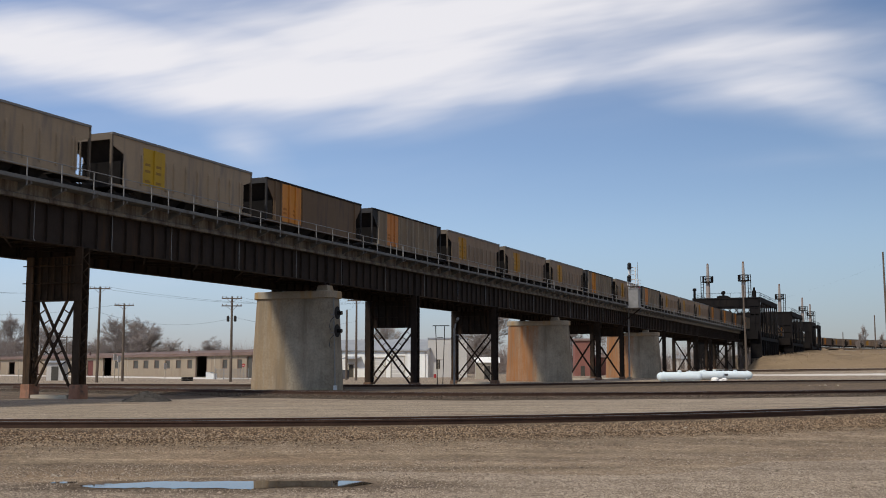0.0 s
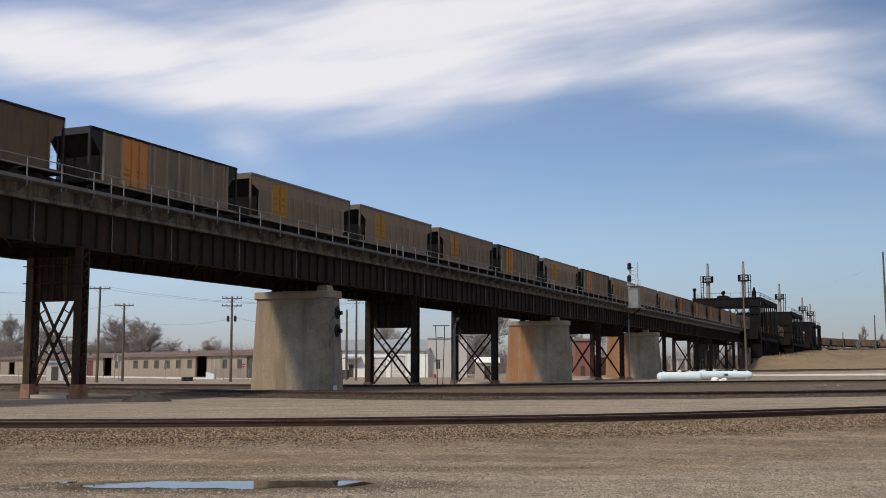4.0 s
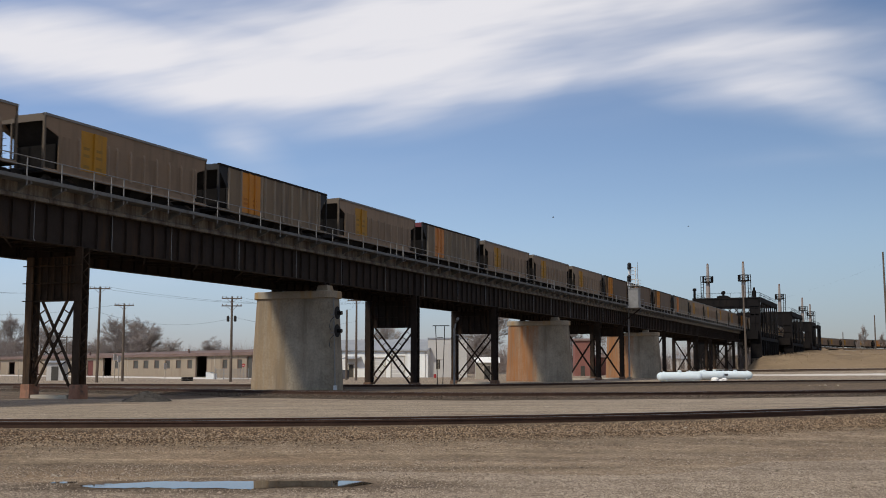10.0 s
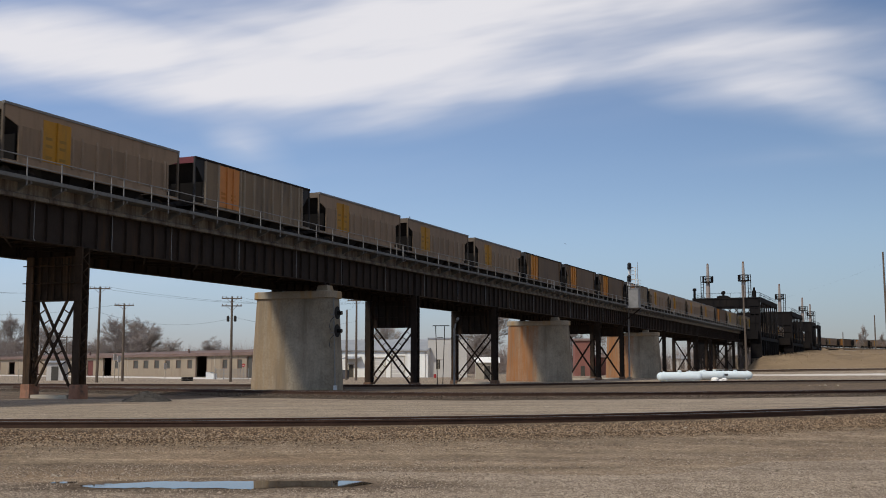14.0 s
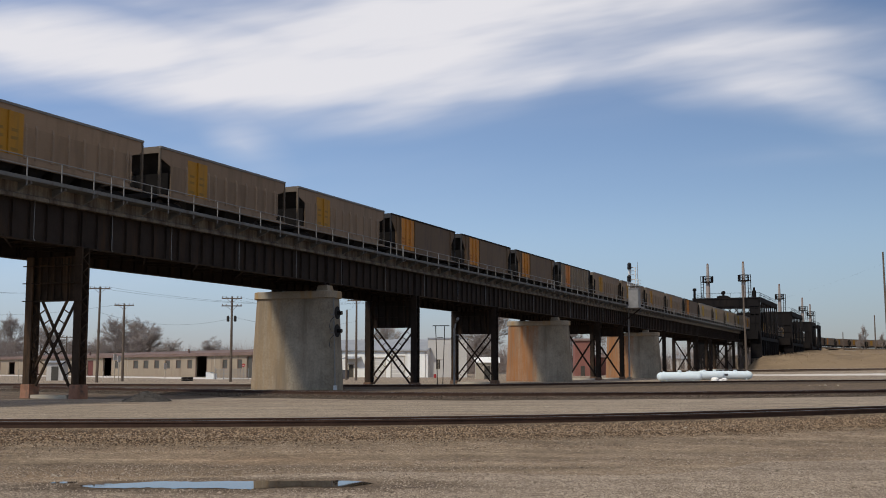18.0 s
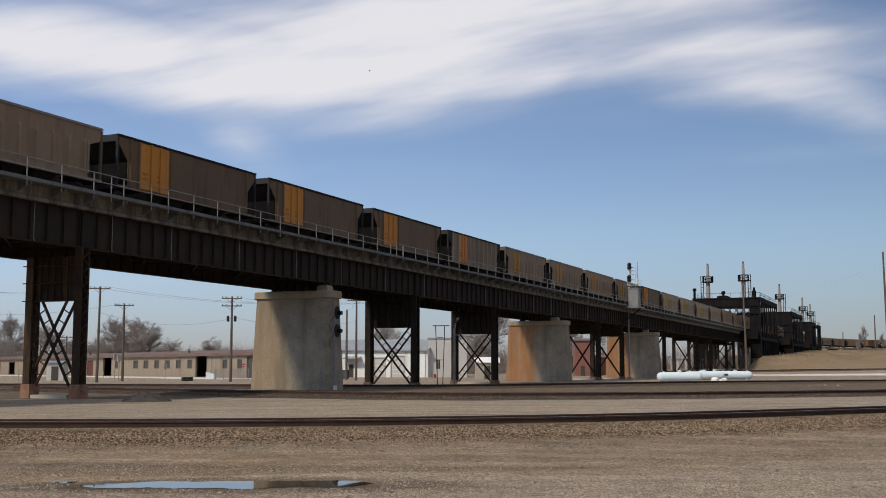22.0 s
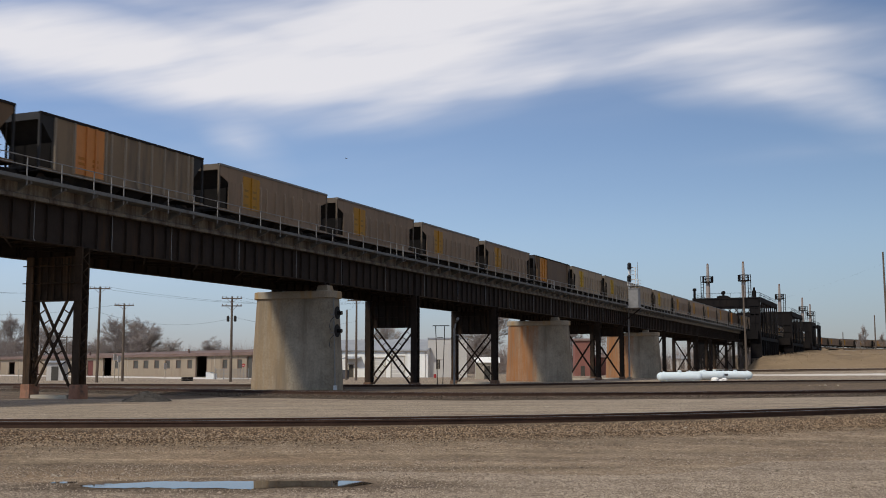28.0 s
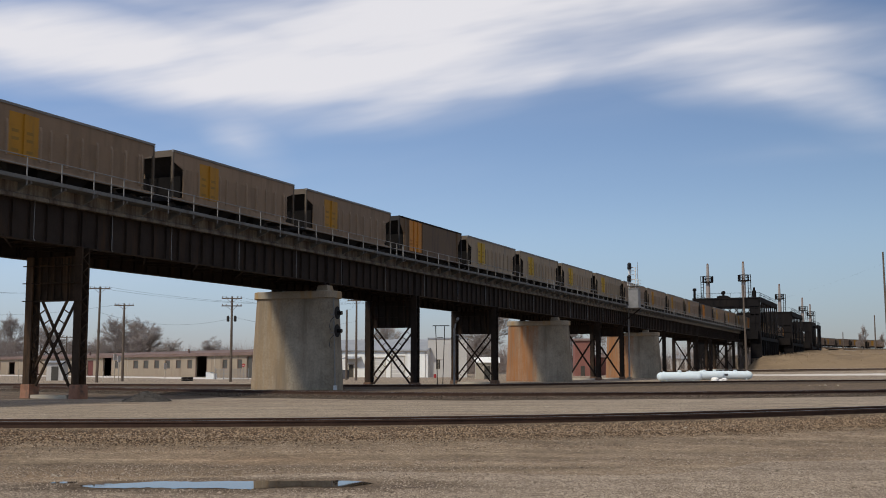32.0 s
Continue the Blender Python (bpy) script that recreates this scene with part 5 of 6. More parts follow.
# ---- through-truss spans at the far end ----
def truss_span(x0, x1, top, y0=36.4, y1=52.4, front=False, beam=2.2):
    t = thing("truss_span", (0, 0, 0), "dark weathered steel through-truss span", "bridge span", "truss spans")
    low = 9.3
    n = max(5, round((x1 - x0) / 4.6))
    xs = [x0 + (x1 - x0) * k / n for k in range(n + 1)]
    for y in (y0, y1):
        part("top_chord", Mesh().box(x0 - 0.4, x1 + 0.4, y - 0.22, y + 0.22, top - 1.3, top), "steel_far", t)
        part("bottom_chord", Mesh().box(x0 - 0.4, x1 + 0.4, y - 0.22, y + 0.22, low - 0.8, low), "steel_far", t)
        for k, x in enumerate(xs):
            w = 0.4 if k in (0, n) else 0.16
            part("upright", Mesh().box(x - w, x + w, y - 0.17, y + 0.17, low, top - 0.8), "steel_far", t)
            part("leg", Mesh().box(x - 0.3, x + 0.3, y - 0.3, y + 0.3, ground_z(x, y) - 1.0, low - 0.8), "steel_far", t)
        for k in range(n):
            a, b = (xs[k], xs[k + 1]) if k % 2 else (xs[k + 1], xs[k])
            part("diagonal", Mesh().bar((a, y, low), (b, y, top - 0.7), 0.2, 0.34), "steel_far", t)
            part("diagonal", Mesh().bar((xs[k], y, 2.0), (xs[k + 1], y, low - 0.8), 0.16, 0.3), "steel_far", t)
    part("floor", Mesh().box(x0 - 1.4, x1 + 0.4, y0 + 0.4, y1 - 0.4, low - 0.6, 10.7), "steel_far", t)
    for x in xs[2:-1:2]:
        part("roof_strut", Mesh().box(x - 0.15, x + 0.15, y0, y1, top - 0.4, top - 0.1), "steel_far", t)
    for k in range(0, n, 2):
        part("sway_brace", Mesh().bar((xs[k], y0, top - 0.3), (xs[min(k + 2, n)], y1, top - 0.3), 0.15, 0.15), "steel_far", t)
    for x in (x0, x1):
        part("portal_beam", Mesh().box(x - 0.3, x + 0.3, y0, y1, top - (beam if front and x == x0 else 1.0), top - 0.05), "steel_far", t)
        if front and x == x0:
            m = 10
            for k in range(m):
                a, b = y0 + (y1 - y0) * k / m, y0 + (y1 - y0) * (k + 1) / m
                part("portal_lattice", Mesh().bar((x, a, top - beam - 2.0), (x, b, top - beam), 0.14, 0.2), "steel_far", t)
                part("portal_lattice", Mesh().bar((x, b, top - beam - 2.0), (x, a, top - beam), 0.14, 0.2), "steel_far", t)
            for k in range(m + 1):
                y = y0 + (y1 - y0) * k / m
                part("portal_stiffener", Mesh().box(x - 0.42, x - 0.3, y - 0.07, y + 0.07, top - beam, top - 0.3), "steel_far", t)
            for z in (top - beam, top - 0.35):
                part("portal_flange", Mesh().box(x - 0.5, x - 0.3, y0, y1, z, z + 0.12), "steel_far", t)
            part("portal_chord", Mesh().box(x - 0.2, x + 0.2, y0, y1, top - beam - 2.25, top - beam - 1.95), "steel_far", t)
    if front:
        for ya, yb in ((y0, y0 + 2.3), (y1 - 2.3, y1)):
            col = part("portal_column", Mesh().box(x0 - 0.2, x0 + 0.2, ya, yb, ground_z(x0, y0) - 0.5, top - 0.3), "steel_far", t)
            for zz in range(8):
                z = 3 + zz * 1.9
                part("panel_flange", Mesh().box(x0 - 0.32, x0 - 0.2, ya, yb, z, z + 0.14), "steel_far", col)
            for y in (ya, 0.5 * (ya + yb), yb):
                part("panel_stiffener", Mesh().box(x0 - 0.34, x0 - 0.2, y - 0.08, y + 0.08, 1.5, top - 0.5), "steel_far", col)
    rail = Mesh()
    for y in (y0, y1):
        for zz in (0.55, 1.1):
            rail.bar((x0, y, top + zz), (x1, y, top + zz), 0.06, 0.06)
    for k in range(int((x1 - x0) / 2.5) + 1):
        for y in (y0, y1):
            rail.bar((x0 + 2.5 * k, y, top), (x0 + 2.5 * k, y, top + 1.1), 0.06, 0.06)
    for k in range(8):
        y = y0 + (y1 - y0) * k / 7
        rail.bar((x0, y, top), (x0, y, top + 1.1), 0.06, 0.06, (1, 0, 0))
    rail.bar((x0, y0, top + 1.1), (x0, y1, top + 1.1), 0.06, 0.06)
    part("roof_railing", rail, "steel_far", t, "thin roof railing")
    return t


truss_span(285, 320, 19.0, front=True)
truss_span(358, 390, 18.8, front=True, beam=4.2)
truss_span(424, 440, 18.2, front=True, beam=3.6)
truss_span(450, 462, 17.9)
for a, b in ((320.5, 339.0), (339.0, 357.4), (390.5, 407.0), (407.0, 423.4), (440.5, 449.4)):
    girder_span(a, b, 3.4)
for x in (339.0, 407.0):
    bent(x)


def stack_tower(x, y, z0, z1, hand=-1):
    """A pale tapered post with a railed platform and hanging ladder, on top of the truss."""
    s = thing("roof_mast", (x, y, z0), "pale tapered mast with a dark railed platform on the truss", "mast", "roof masts")
    h = z1 - z0
    part("shaft", Mesh().tube([(0, 0, 0), (0, 0, h * 0.5), (0, 0, h * 0.52), (0, 0, h)], [0.55, 0.5, 0.42, 0.28], 12), "mast_paint", s, smooth=False)
    part("finial", Mesh().tube([(0, 0, h), (0, 0, h + 0.4)], [0.3, 0.15], 10), "rusty_steel", s)
    zp = h * 0.5
    plat = part("platform", Mesh().tube([(0, 0, zp - 0.25), (0, 0, zp)], 1.35, 14), "steel_far", s)
    for k in range(10):
        a = 2 * math.pi * k / 10
        part("rail_post", Mesh().tube([(1.3 * math.cos(a), 1.3 * math.sin(a), zp), (1.3 * math.cos(a), 1.3 * math.sin(a), zp + 1.3)], 0.07, 5), "steel_far", plat)
    ring = [(1.3 * math.cos(2 * math.pi * k / 14), 1.3 * math.sin(2 * math.pi * k / 14)) for k in range(15)]
    for z in (0.7, 1.3):
        part("rail_ring", Mesh().tube([(a, b, zp + z) for a, b in ring], 0.06, 5, False), "steel_far", plat)
    part("winch_box", Mesh().box(-0.4, 0.4, min(-0.8 * hand, -1.2 * hand), max(-0.8 * hand, -1.2 * hand), zp, zp + 1.2), "steel_far", s)
    lad = Mesh()
    for dy in (1.1 * hand, 1.75 * hand):
        lad.bar((0, dy, -0.5), (0, dy, zp + 1.4), 0.16, 0.16)
    for k in range(7):
        z = zp * k / 6
        lad.bar((0, 1.1 * hand, z), (0, 1.75 * hand, z), 0.08, 0.08)
    lad.bar((0, 0.6 * hand, zp + 1.3), (0, 1.75 * hand, zp + 1.3), 0.14, 0.14)
    lad.bar((0, 0.6 * hand, zp - 0.1), (0, 1.75 * hand, zp - 0.1), 0.14, 0.14)
    part("ladder", lad, "steel_far", s)
    return s


stack_tower(286.5, 49.0, 19.0, 27.4, 1)
stack_tower(286.5, 40.3, 19.0, 27.6)
for c, x, top, z in ((1380, 360.0, 18.8, 27.0), (1420, 426.0, 18.2, 26.6), (1433.5, 452.0, 17.9, 25.6)):
    az = YAW - math.atan((c - 784) / 2000)
    stack_tower(x, x * math.tan(az), top, z)
lamp_box = thing("roof_beacon", (286.0, 45.2, 19.0), "small dark round-headed fitting on the truss roof", "roof fitting")
part("stem", Mesh().tube([(0, 0, 0.5), (0, 0, 0.95)], 0.3, 8), "steel_far", lamp_box)
part("base", Mesh().loft([[(sx, sy * w, z) for sx, sy in ((-1, -1), (1, -1), (1, 1), (-1, 1))] for z, w in ((0, 1.5), (0.3, 1.5), (0.55, 0.8))]), "steel_far", lamp_box)
part("head", Mesh().tube([(0, 0, 0.95), (0, 0, 1.1), (0, 0, 1.5), (0, 0, 1.7)], [0.3, 0.52, 0.52, 0.3], 10), "steel_far", lamp_box)
post_box = thing("roof_post", (285.5, 52.2, 18.3), "short dark post at the truss corner", "post")
part("post", Mesh().tube([(0, 0, -1), (0, 0, 2.6), (0, 0, 2.7), (0, 0, 3.2)], [0.3, 0.3, 0.5, 0.45], 8), "steel_far", post_box)

vent_box = thing("roof_post", (287.0, 37.9, 19.0), "short thick dark vent post beside a mast", "post")
part("post", Mesh().tube([(0, 0, 0), (0, 0, 1.7), (0, 0, 1.72), (0, 0, 2.5)], [0.55, 0.5, 0.3, 0.26], 10), "steel_far", vent_box)

# the line beyond the viaduct
far_line = [track_at(s)[0] for s in range(282, 900, 6)]
for p in far_line:
    p.z = 0


def far_rails():
    tr = thing("railway_track", (0, 0, 0), "main track curving away on the bank", "railway track", "main track")
    for w in (-0.75, 0.75):
        me = Mesh()
        n = len(RAIL_SECTION)
        for k, p in enumerate(far_line):
            s = sideways(far_line, k)
            me.v += [(p.x + s.x * (w + a), p.y + s.y * (w + a), RAIL_Z - 0.18 + b) for a, b in RAIL_SECTION]
        for k in range(len(far_line) - 1):
            for j in range(n):
                q = (j + 1) % n
                me.f.append((k * n + j, k * n + q, (k + 1) * n + q, (k + 1) * n + j))
        part("rail", me, "rail", tr)
    bed = Mesh()
    rows = []
    for k, p in enumerate(far_line):
        s = sideways(far_line, k)
        row = []
        for a, z in ((-3.2, 10.2), (-1.8, 10.83), (1.8, 10.83), (3.2, 10.2)):
            row.append(len(bed.v))
            bed.v.append((p.x + s.x * a, p.y + s.y * a, z))
        rows.append(row)
    for r0, r1 in zip(rows, rows[1:]):
        for i in range(3):
            bed.f.append((r0[i], r0[i + 1], r1[i + 1], r1[i]))
    part("track_bed", bed, "dark_ballast", tr)


far_rails()


# ---- signals ----
def bridge_signal():
    s = thing("signal_mast", (166.6, 40.0, 10.77), "white railway signal with cabinet and ladder on the walkway", "railway signal")
    part("bracket_floor", Mesh().box(-1.8, 1.8, -1.6, 0.6, -0.25, -0.02), "galv", s)
    cab = part("cabinet", Mesh().box(-0.7, 0.7, -1.35, 0.15, 0.0, 2.62), "galv", s, "pale grey equipment cabinet")
    part("cabinet_door", Mesh().box(-0.725, -0.7, -1.25, -0.6, 0.12, 2.5), "galv", cab)
    part("cabinet_door", Mesh().box(-0.725, -0.7, -0.56, 0.06, 0.12, 2.5), "galv", cab)
    part("cabinet_roof", Mesh().box(-0.8, 0.8, -1.45, 0.22, 2.62, 2.7), "galv", cab)
    part("mast", Mesh().tube([(-0.2, 0.08, 2.7), (-0.2, 0.08, 5.9)], 0.13, 8), "white_paint", s)
    for y in (-0.12, -0.82):
        part("ladder_rail", Mesh().tube([(0, y, 2.7), (0, y, 5.9)], 0.06, 6), "white_paint", s)
    for z in (4.1, 4.8, 5.35, 5.85):
        part("rung", Mesh().tube([(0, 0.1, z), (0, -0.95, z)], 0.06, 5), "white_paint", s)
    part("antenna", Mesh().tube([(0.1, -1.12, 2.7), (0.1, -1.12, 6.7)], [0.05, 0.03], 6), "galv", s)
    part("platform", Mesh().box(-0.7, 0.7, -1.4, 0.2, 3.02, 3.1), "galv", s)
    for y in (-1.4, -0.6, 0.2):
        part("platform_post", Mesh().tube([(-0.7, y, 3.1), (-0.7, y, 3.95)], 0.04, 5), "white_paint", s)
    for z in (3.5, 3.95):
        part("platform_rail", Mesh().tube([(0.7, 0.2, z), (-0.7, 0.2, z), (-0.7, -1.4, z), (0.7, -1.4, z)], 0.04, 5), "white_paint", s)
    for z, y in ((6.05, -0.02), (4.2, 0.04)):
        h = part("signal_head", Mesh().tube([(-0.5, y, z - 0.5), (-0.5, y, z - 0.4), (-0.5, y, z + 0.3), (-0.5, y, z + 0.52)], [0.24, 0.31, 0.31, 0.16], 12), "black_paint", s, "black rounded signal head")
        for dz in (-0.22, 0.2):
            part("hood", Mesh().tube([(-0.78, y, z + dz), (-1.15, y, z + dz)], 0.13, 10), "lens", h)
        part("head_bracket", Mesh().box(-0.5, -0.2, y - 0.12, y - 0.04, z - 0.46, z - 0.36), "galv", h)
    part("handrail", Mesh().tube([(-1.8, -1.6, 0), (-1.8, -1.6, 1.1), (1.8, -1.6, 1.1), (1.8, -1.6, 0)], 0.035, 6), "galv", s)
    part("knee_brace", Mesh().bar((0, -1.5, -0.3), (0, 1.1, -2.3), 0.15, 0.15), "steel", s)


bridge_signal()
pipe_post = thing("standpipe", (167.6, 40.6, ground_z(167, 40)), "thin pale conduit rising to the deck", "conduit pipe")
part("pipe", Mesh().tube([(0, 0, 0), (0, 0, 10.6)], 0.13, 8), "galv", pipe_post)
part("base", Mesh().box(-0.3, 0.3, -0.3, 0.3, 0, 0.3), "concrete", pipe_post)


def pier_signal(z):
    s = thing("dwarf_signal", Matrix.Translation((73.95, 40.14, z)) @ pose(0, 0, 0, 0, 0, 3), "black round target signal fixed to the concrete pier", "railway signal", "pier signals")
    disc = [[(r * math.cos(2 * math.pi * k / 28), y, r * math.sin(2 * math.pi * k / 28)) for k in range(28)] for r, y in ((0.44, -0.35), (0.48, -0.36), (0.48, -0.39), (0.4, -0.4))]
    part("target_disc", Mesh().loft(disc), "dark_open", s)
    part("hood", Mesh().tube([(0, -0.4, 0.0), (0, -0.75, -0.02)], [0.13, 0.15], 12), "lens", s)
    part("bracket", Mesh().box(-0.04, 0.04, -0.34, 0.15, -0.16, -0.1), "galv", s)
    part("cable", Mesh().tube([(-0.2, -0.2, -0.3), (-0.5, -0.05, -0.6), (-0.45, 0.05, -1.0), (-0.2, 0.1, -1.25)], 0.025, 5), "wire", s)


pier_signal(5.69)
pier_signal(4.36)
conduit = thing("pier_conduit", (74.2, 40.02, 0.0), "pale pipe running down the pier's edge", "conduit pipe")
part("pipe", Mesh().tube([(0, 0, 0.0), (0, 0.2, 6.8)], 0.05, 8), "galv", conduit)
part("base", Mesh().box(-0.1, 0.1, -0.12, 0.1, 0.0, 0.35), "white_paint", conduit)


# ---- yard clutter ----
def gas_tank(column, depth, length, r, turn, z0=0.0):
    g = thing("gas_tank", at(column, depth, z0) and Matrix.Translation(at(column, depth, z0)) @ pose(0, 0, 0, 0, 0, math.degrees(YAW) - 90 + turn),
              "pale blue-white steel gas tank lying on its side", "gas tank", "stored gas tanks")
    pts, rad = [], []
    for k in range(7):
        a = math.pi / 2 * k / 6
        pts.append((-length / 2 + r - r * math.cos(a), 0, r + 0.08))
        rad.append(max(0.02, r * math.sin(a)))
    for k in range(7):
        a = math.pi / 2 * k / 6
        pts.append((length / 2 - r + r * math.sin(a), 0, r + 0.08))
        rad.append(max(0.02, r * math.cos(a)))
    part("shell", Mesh().tube(pts, rad, 24), "tank", g, smooth=True)
    part("dome", Mesh().tube([(0, 0, 2 * r + 0.02), (0, 0, 2 * r + 0.22), (0, 0, 2 * r + 0.28)], [0.24, 0.24, 0.15], 14), "tank", g)
    for x in (-length * 0.3, length * 0.3):
        part("saddle", Mesh().box(x - 0.08, x + 0.08, -r * 0.7, r * 0.7, -0.05, 0.22), "tank", g)
    for x in (-length * 0.35, length * 0.35):
        part("lifting_lug", Mesh().box(x - 0.09, x + 0.09, -0.02, 0.02, 2 * r + 0.04, 2 * r + 0.18), "tank", g)
    return g


gas_tank(1200, 133, 5.3, 0.54, 0)
gas_tank(1243, 152, 5.6, 0.56, 6)
gas_tank(1262, 166, 5.6, 0.56, -8)
t4 = gas_tank(1298, 160, 4.9, 0.56, 2)
part("lettering_bar", Mesh().box(-2.0, -1.2, -0.585, -0.57, 0.55, 0.85), "wire", t4, "dark unreadable marking")
part("end_valve", Mesh().box(-2.5, -2.2, -0.2, 0.2, 0.4, 0.9), "wire", t4)
for c, d, w in ((1262, 148, 1.0), (1278, 149, 0.8), (1272, 146, 0.5), (1456, 105, 0.24), (1446, 105, 0.15), (1478, 104, 0.22), (1428, 104, 0.16),
                (104, 20.9, 0.09), (112, 20.8, 0.08), (118, 20.9, 0.06), (297, 27.6, 0.09), (305, 27.7, 0.07), (1208, 32.0, 0.1), (966, 47, 0.14), (997, 42, 0.11)):
    r = thing("rubble_lump", at(c, d, ground_z(*at(c, d).xy)), "pale broken lump of rubble on the ground", "rubble", "rubble lumps")
    ring = [[(w * q * math.cos(k * 0.9) * random.uniform(0.7, 1.1), w * q * math.sin(k * 0.9) * random.uniform(0.7, 1.1), z) for k in range(7)] for z, q in ((-0.05, 0.6), (w * 0.25, 0.55), (w * 0.45, 0.25))]
    part("lump", Mesh().loft(ring), "white_wall" if w > 0.45 else "trim", r)


def gravel_heap():
    rng = random.Random(3)
    me = Mesh()
    n, rings = 48, 12
    for i in range(rings):
        for k in range(n):
            a = 2 * math.pi * k / n
            r = 1.12 * (1 - i / (rings - 1)) * (1 + 0.18 * noise.noise((math.cos(a) * 1.5, math.sin(a) * 1.5, i * 0.2)))
            me.v.append((r * math.cos(a) * 1.15, r * math.sin(a), 0.52 * (i / (rings - 1)) ** 0.85 + 0.05 * noise.noise((r * 4 * math.cos(a), r * 4 * math.sin(a), 1)) - 0.03))
    for i in range(rings - 1):
        for k in range(n):
            q = (k + 1) % n
            me.f.append((i * n + k, i * n + q, (i + 1) * n + q, (i + 1) * n + k))
    h = thing("gravel_heap", at(264, 55.5), "low heap of dark grey gravel on the dirt", "gravel heap")
    part("heap", me, "pile", h, smooth=True)
    places = []
    for _ in range(1800):
        a, q = rng.uniform(0, 6.28), rng.random() ** 0.6
        r = 1.15 * q
        places.append((r * 1.15 * math.cos(a), r * math.sin(a), max(0.0, 0.52 * (1 - q) ** 0.85), rng.uniform(0.012, 0.03)))
    data = rock_mesh(places)
    data.materials.append(stone_material("heap_stone", (0.04, 0.036, 0.03), (0.2, 0.18, 0.155), (0.09, 0.08, 0.07)))
    ob = new("stones", data)
    ob.parent = h
    tagged(ob, kind="stuff")


gravel_heap()


# ---- buildings beyond the viaduct ----
def facade(name, c0, d0, c1, d1, deep, label, category):
    """A thing whose x runs along the front from one view direction to another, y into the building."""
    a, b = at(c0, d0), at(c1, d1)
    d = b - a
    m = Matrix.Translation(a) @ Matrix.Rotation(math.atan2(d.y, d.x), 4, "Z")
    t = thing(name, m, label, category)

    def along(column):
        k = (column - 784) / 2000
        w = Vector((math.cos(YAW) + math.sin(YAW) * k, math.sin(YAW) - math.cos(YAW) * k))
        det = d.x * -w.y + w.x * d.y
        return ((-a.x) * -w.y + w.x * (-a.y)) / det * d.length
    return t, d.length, along


def wall_with_holes(x0, x1, z0, z1, holes, y0=0.0, y1=0.25):
    """A front wall with real openings; holes: (x0, x1, z0, z1), side by side."""
    me = Mesh()
    x = x0
    for a, b, za, zb in sorted(holes):
        me.box(x, a, y0, y1, z0, z1)
        if za > z0:
            me.box(a, b, y0, y1, z0, za)
        me.box(a, b, y0, y1, zb, z1)
        x = b
    me.box(x, x1, y0, y1, z0, z1)
    return me


def tan_shed():
    t, ln, along = facade("long_shed", -140, 355, 470, 186, 14, "long low tan metal shed with a brown roof", "building")
    h = 4.05
    wins = [(along(c - 4.3), along(c + 4.3), 1.55, 3.15) for c in (210, 243, 261, 280, 299, 318, 338, 400, 426)]
    doors = [(along(-12), along(5), -0.1, 3.1), (along(20), along(30), -0.1, 3.1), (along(60), along(72), -0.1, 3.1), (along(158), along(168), -0.1, 3.2), (along(186), along(200), -0.1, 3.8),
             (along(349), along(368), -0.1, 3.75), (along(439), along(448), -0.1, 3.5)]
    part("front_wall", wall_with_holes(0, ln, -0.2, h, wins + doors), "tan_wall", t)
    part("back_wall", Mesh().box(0, ln, 13.75, 14, -0.2, h), "tan_wall", t)
    for x in (0, ln - 0.25):
        part("end_wall", Mesh().prism([(0.25, -0.2), (13.75, -0.2), (13.75, h), (7, h + 0.55), (0.25, h)], "x", x, x + 0.25), "tan_wall", t)
    part("floor", Mesh().box(0, ln, 0.25, 13.75, -0.2, 0.02), "concrete", t)
    roof = part("roof", Mesh().prism([(-0.5, h + 0.02), (7, h + 0.72), (14.5, h + 0.02), (14.5, h + 0.2), (7, h + 0.92), (-0.5, h + 0.2)], "x", -0.4, ln + 0.4), "brown_roof", t)
    part("fascia", Mesh().box(-0.4, ln + 0.4, -0.55, -0.48, h - 0.28, h + 0.24), "brown_roof", roof)
    for x in (along(323), along(150)):
        part("roof_vent", Mesh().tube([(x, 1.5, h + 0.4), (x, 1.5, h + 1.1)], 0.25, 8), "brown_roof", roof)
    for a, b, za, zb in wins:
        w = part("window", Mesh().box(a, b, 0.12, 0.14, za, zb), "window", t, "dusty dark window")
        part("window_frame", Mesh().box(a, b, 0.03, 0.1, za, za + 0.09).box(a, b, 0.03, 0.1, zb - 0.09, zb).box(a, a + 0.08, 0.03, 0.1, za + 0.09, zb - 0.09).box(b - 0.08, b, 0.03, 0.1, za + 0.09, zb - 0.09), "brown_roof", w)
    for k, (a, b, za, zb) in enumerate(doors):
        part("door_frame", Mesh().box(a - 0.12, a, -0.04, 0.0, za, zb + 0.12).box(b, b + 0.12, -0.04, 0.0, za, zb + 0.12).box(a, b, -0.04, 0.0, zb, zb + 0.12), "brown_roof", t)
        if k in (0, 2, 3):
            part("door", Mesh().box(a, b, 0.15, 0.2, za, zb), "dark_red_door", t, "dark red door")
        elif k == 6:
            part("door", Mesh().box(a, b, 0.15, 0.2, za, zb), "window", t)
    x = 1.2
    seam = None
    while x < ln:
        if not any(a - 0.1 < x < b + 0.1 for a, b, _, _ in wins + doors):
            if seam is None:
                seam = part("wall_batten", Mesh().box(-0.04, 0.04, -0.03, 0.0, -0.1, h - 0.28), "trim", t)
                seam.matrix_basis = Matrix.Translation((x, 0, 0))
            else:
                share("wall_batten", seam, t, Matrix.Translation((x, 0, 0)))
        x += 4.7
    return t, along


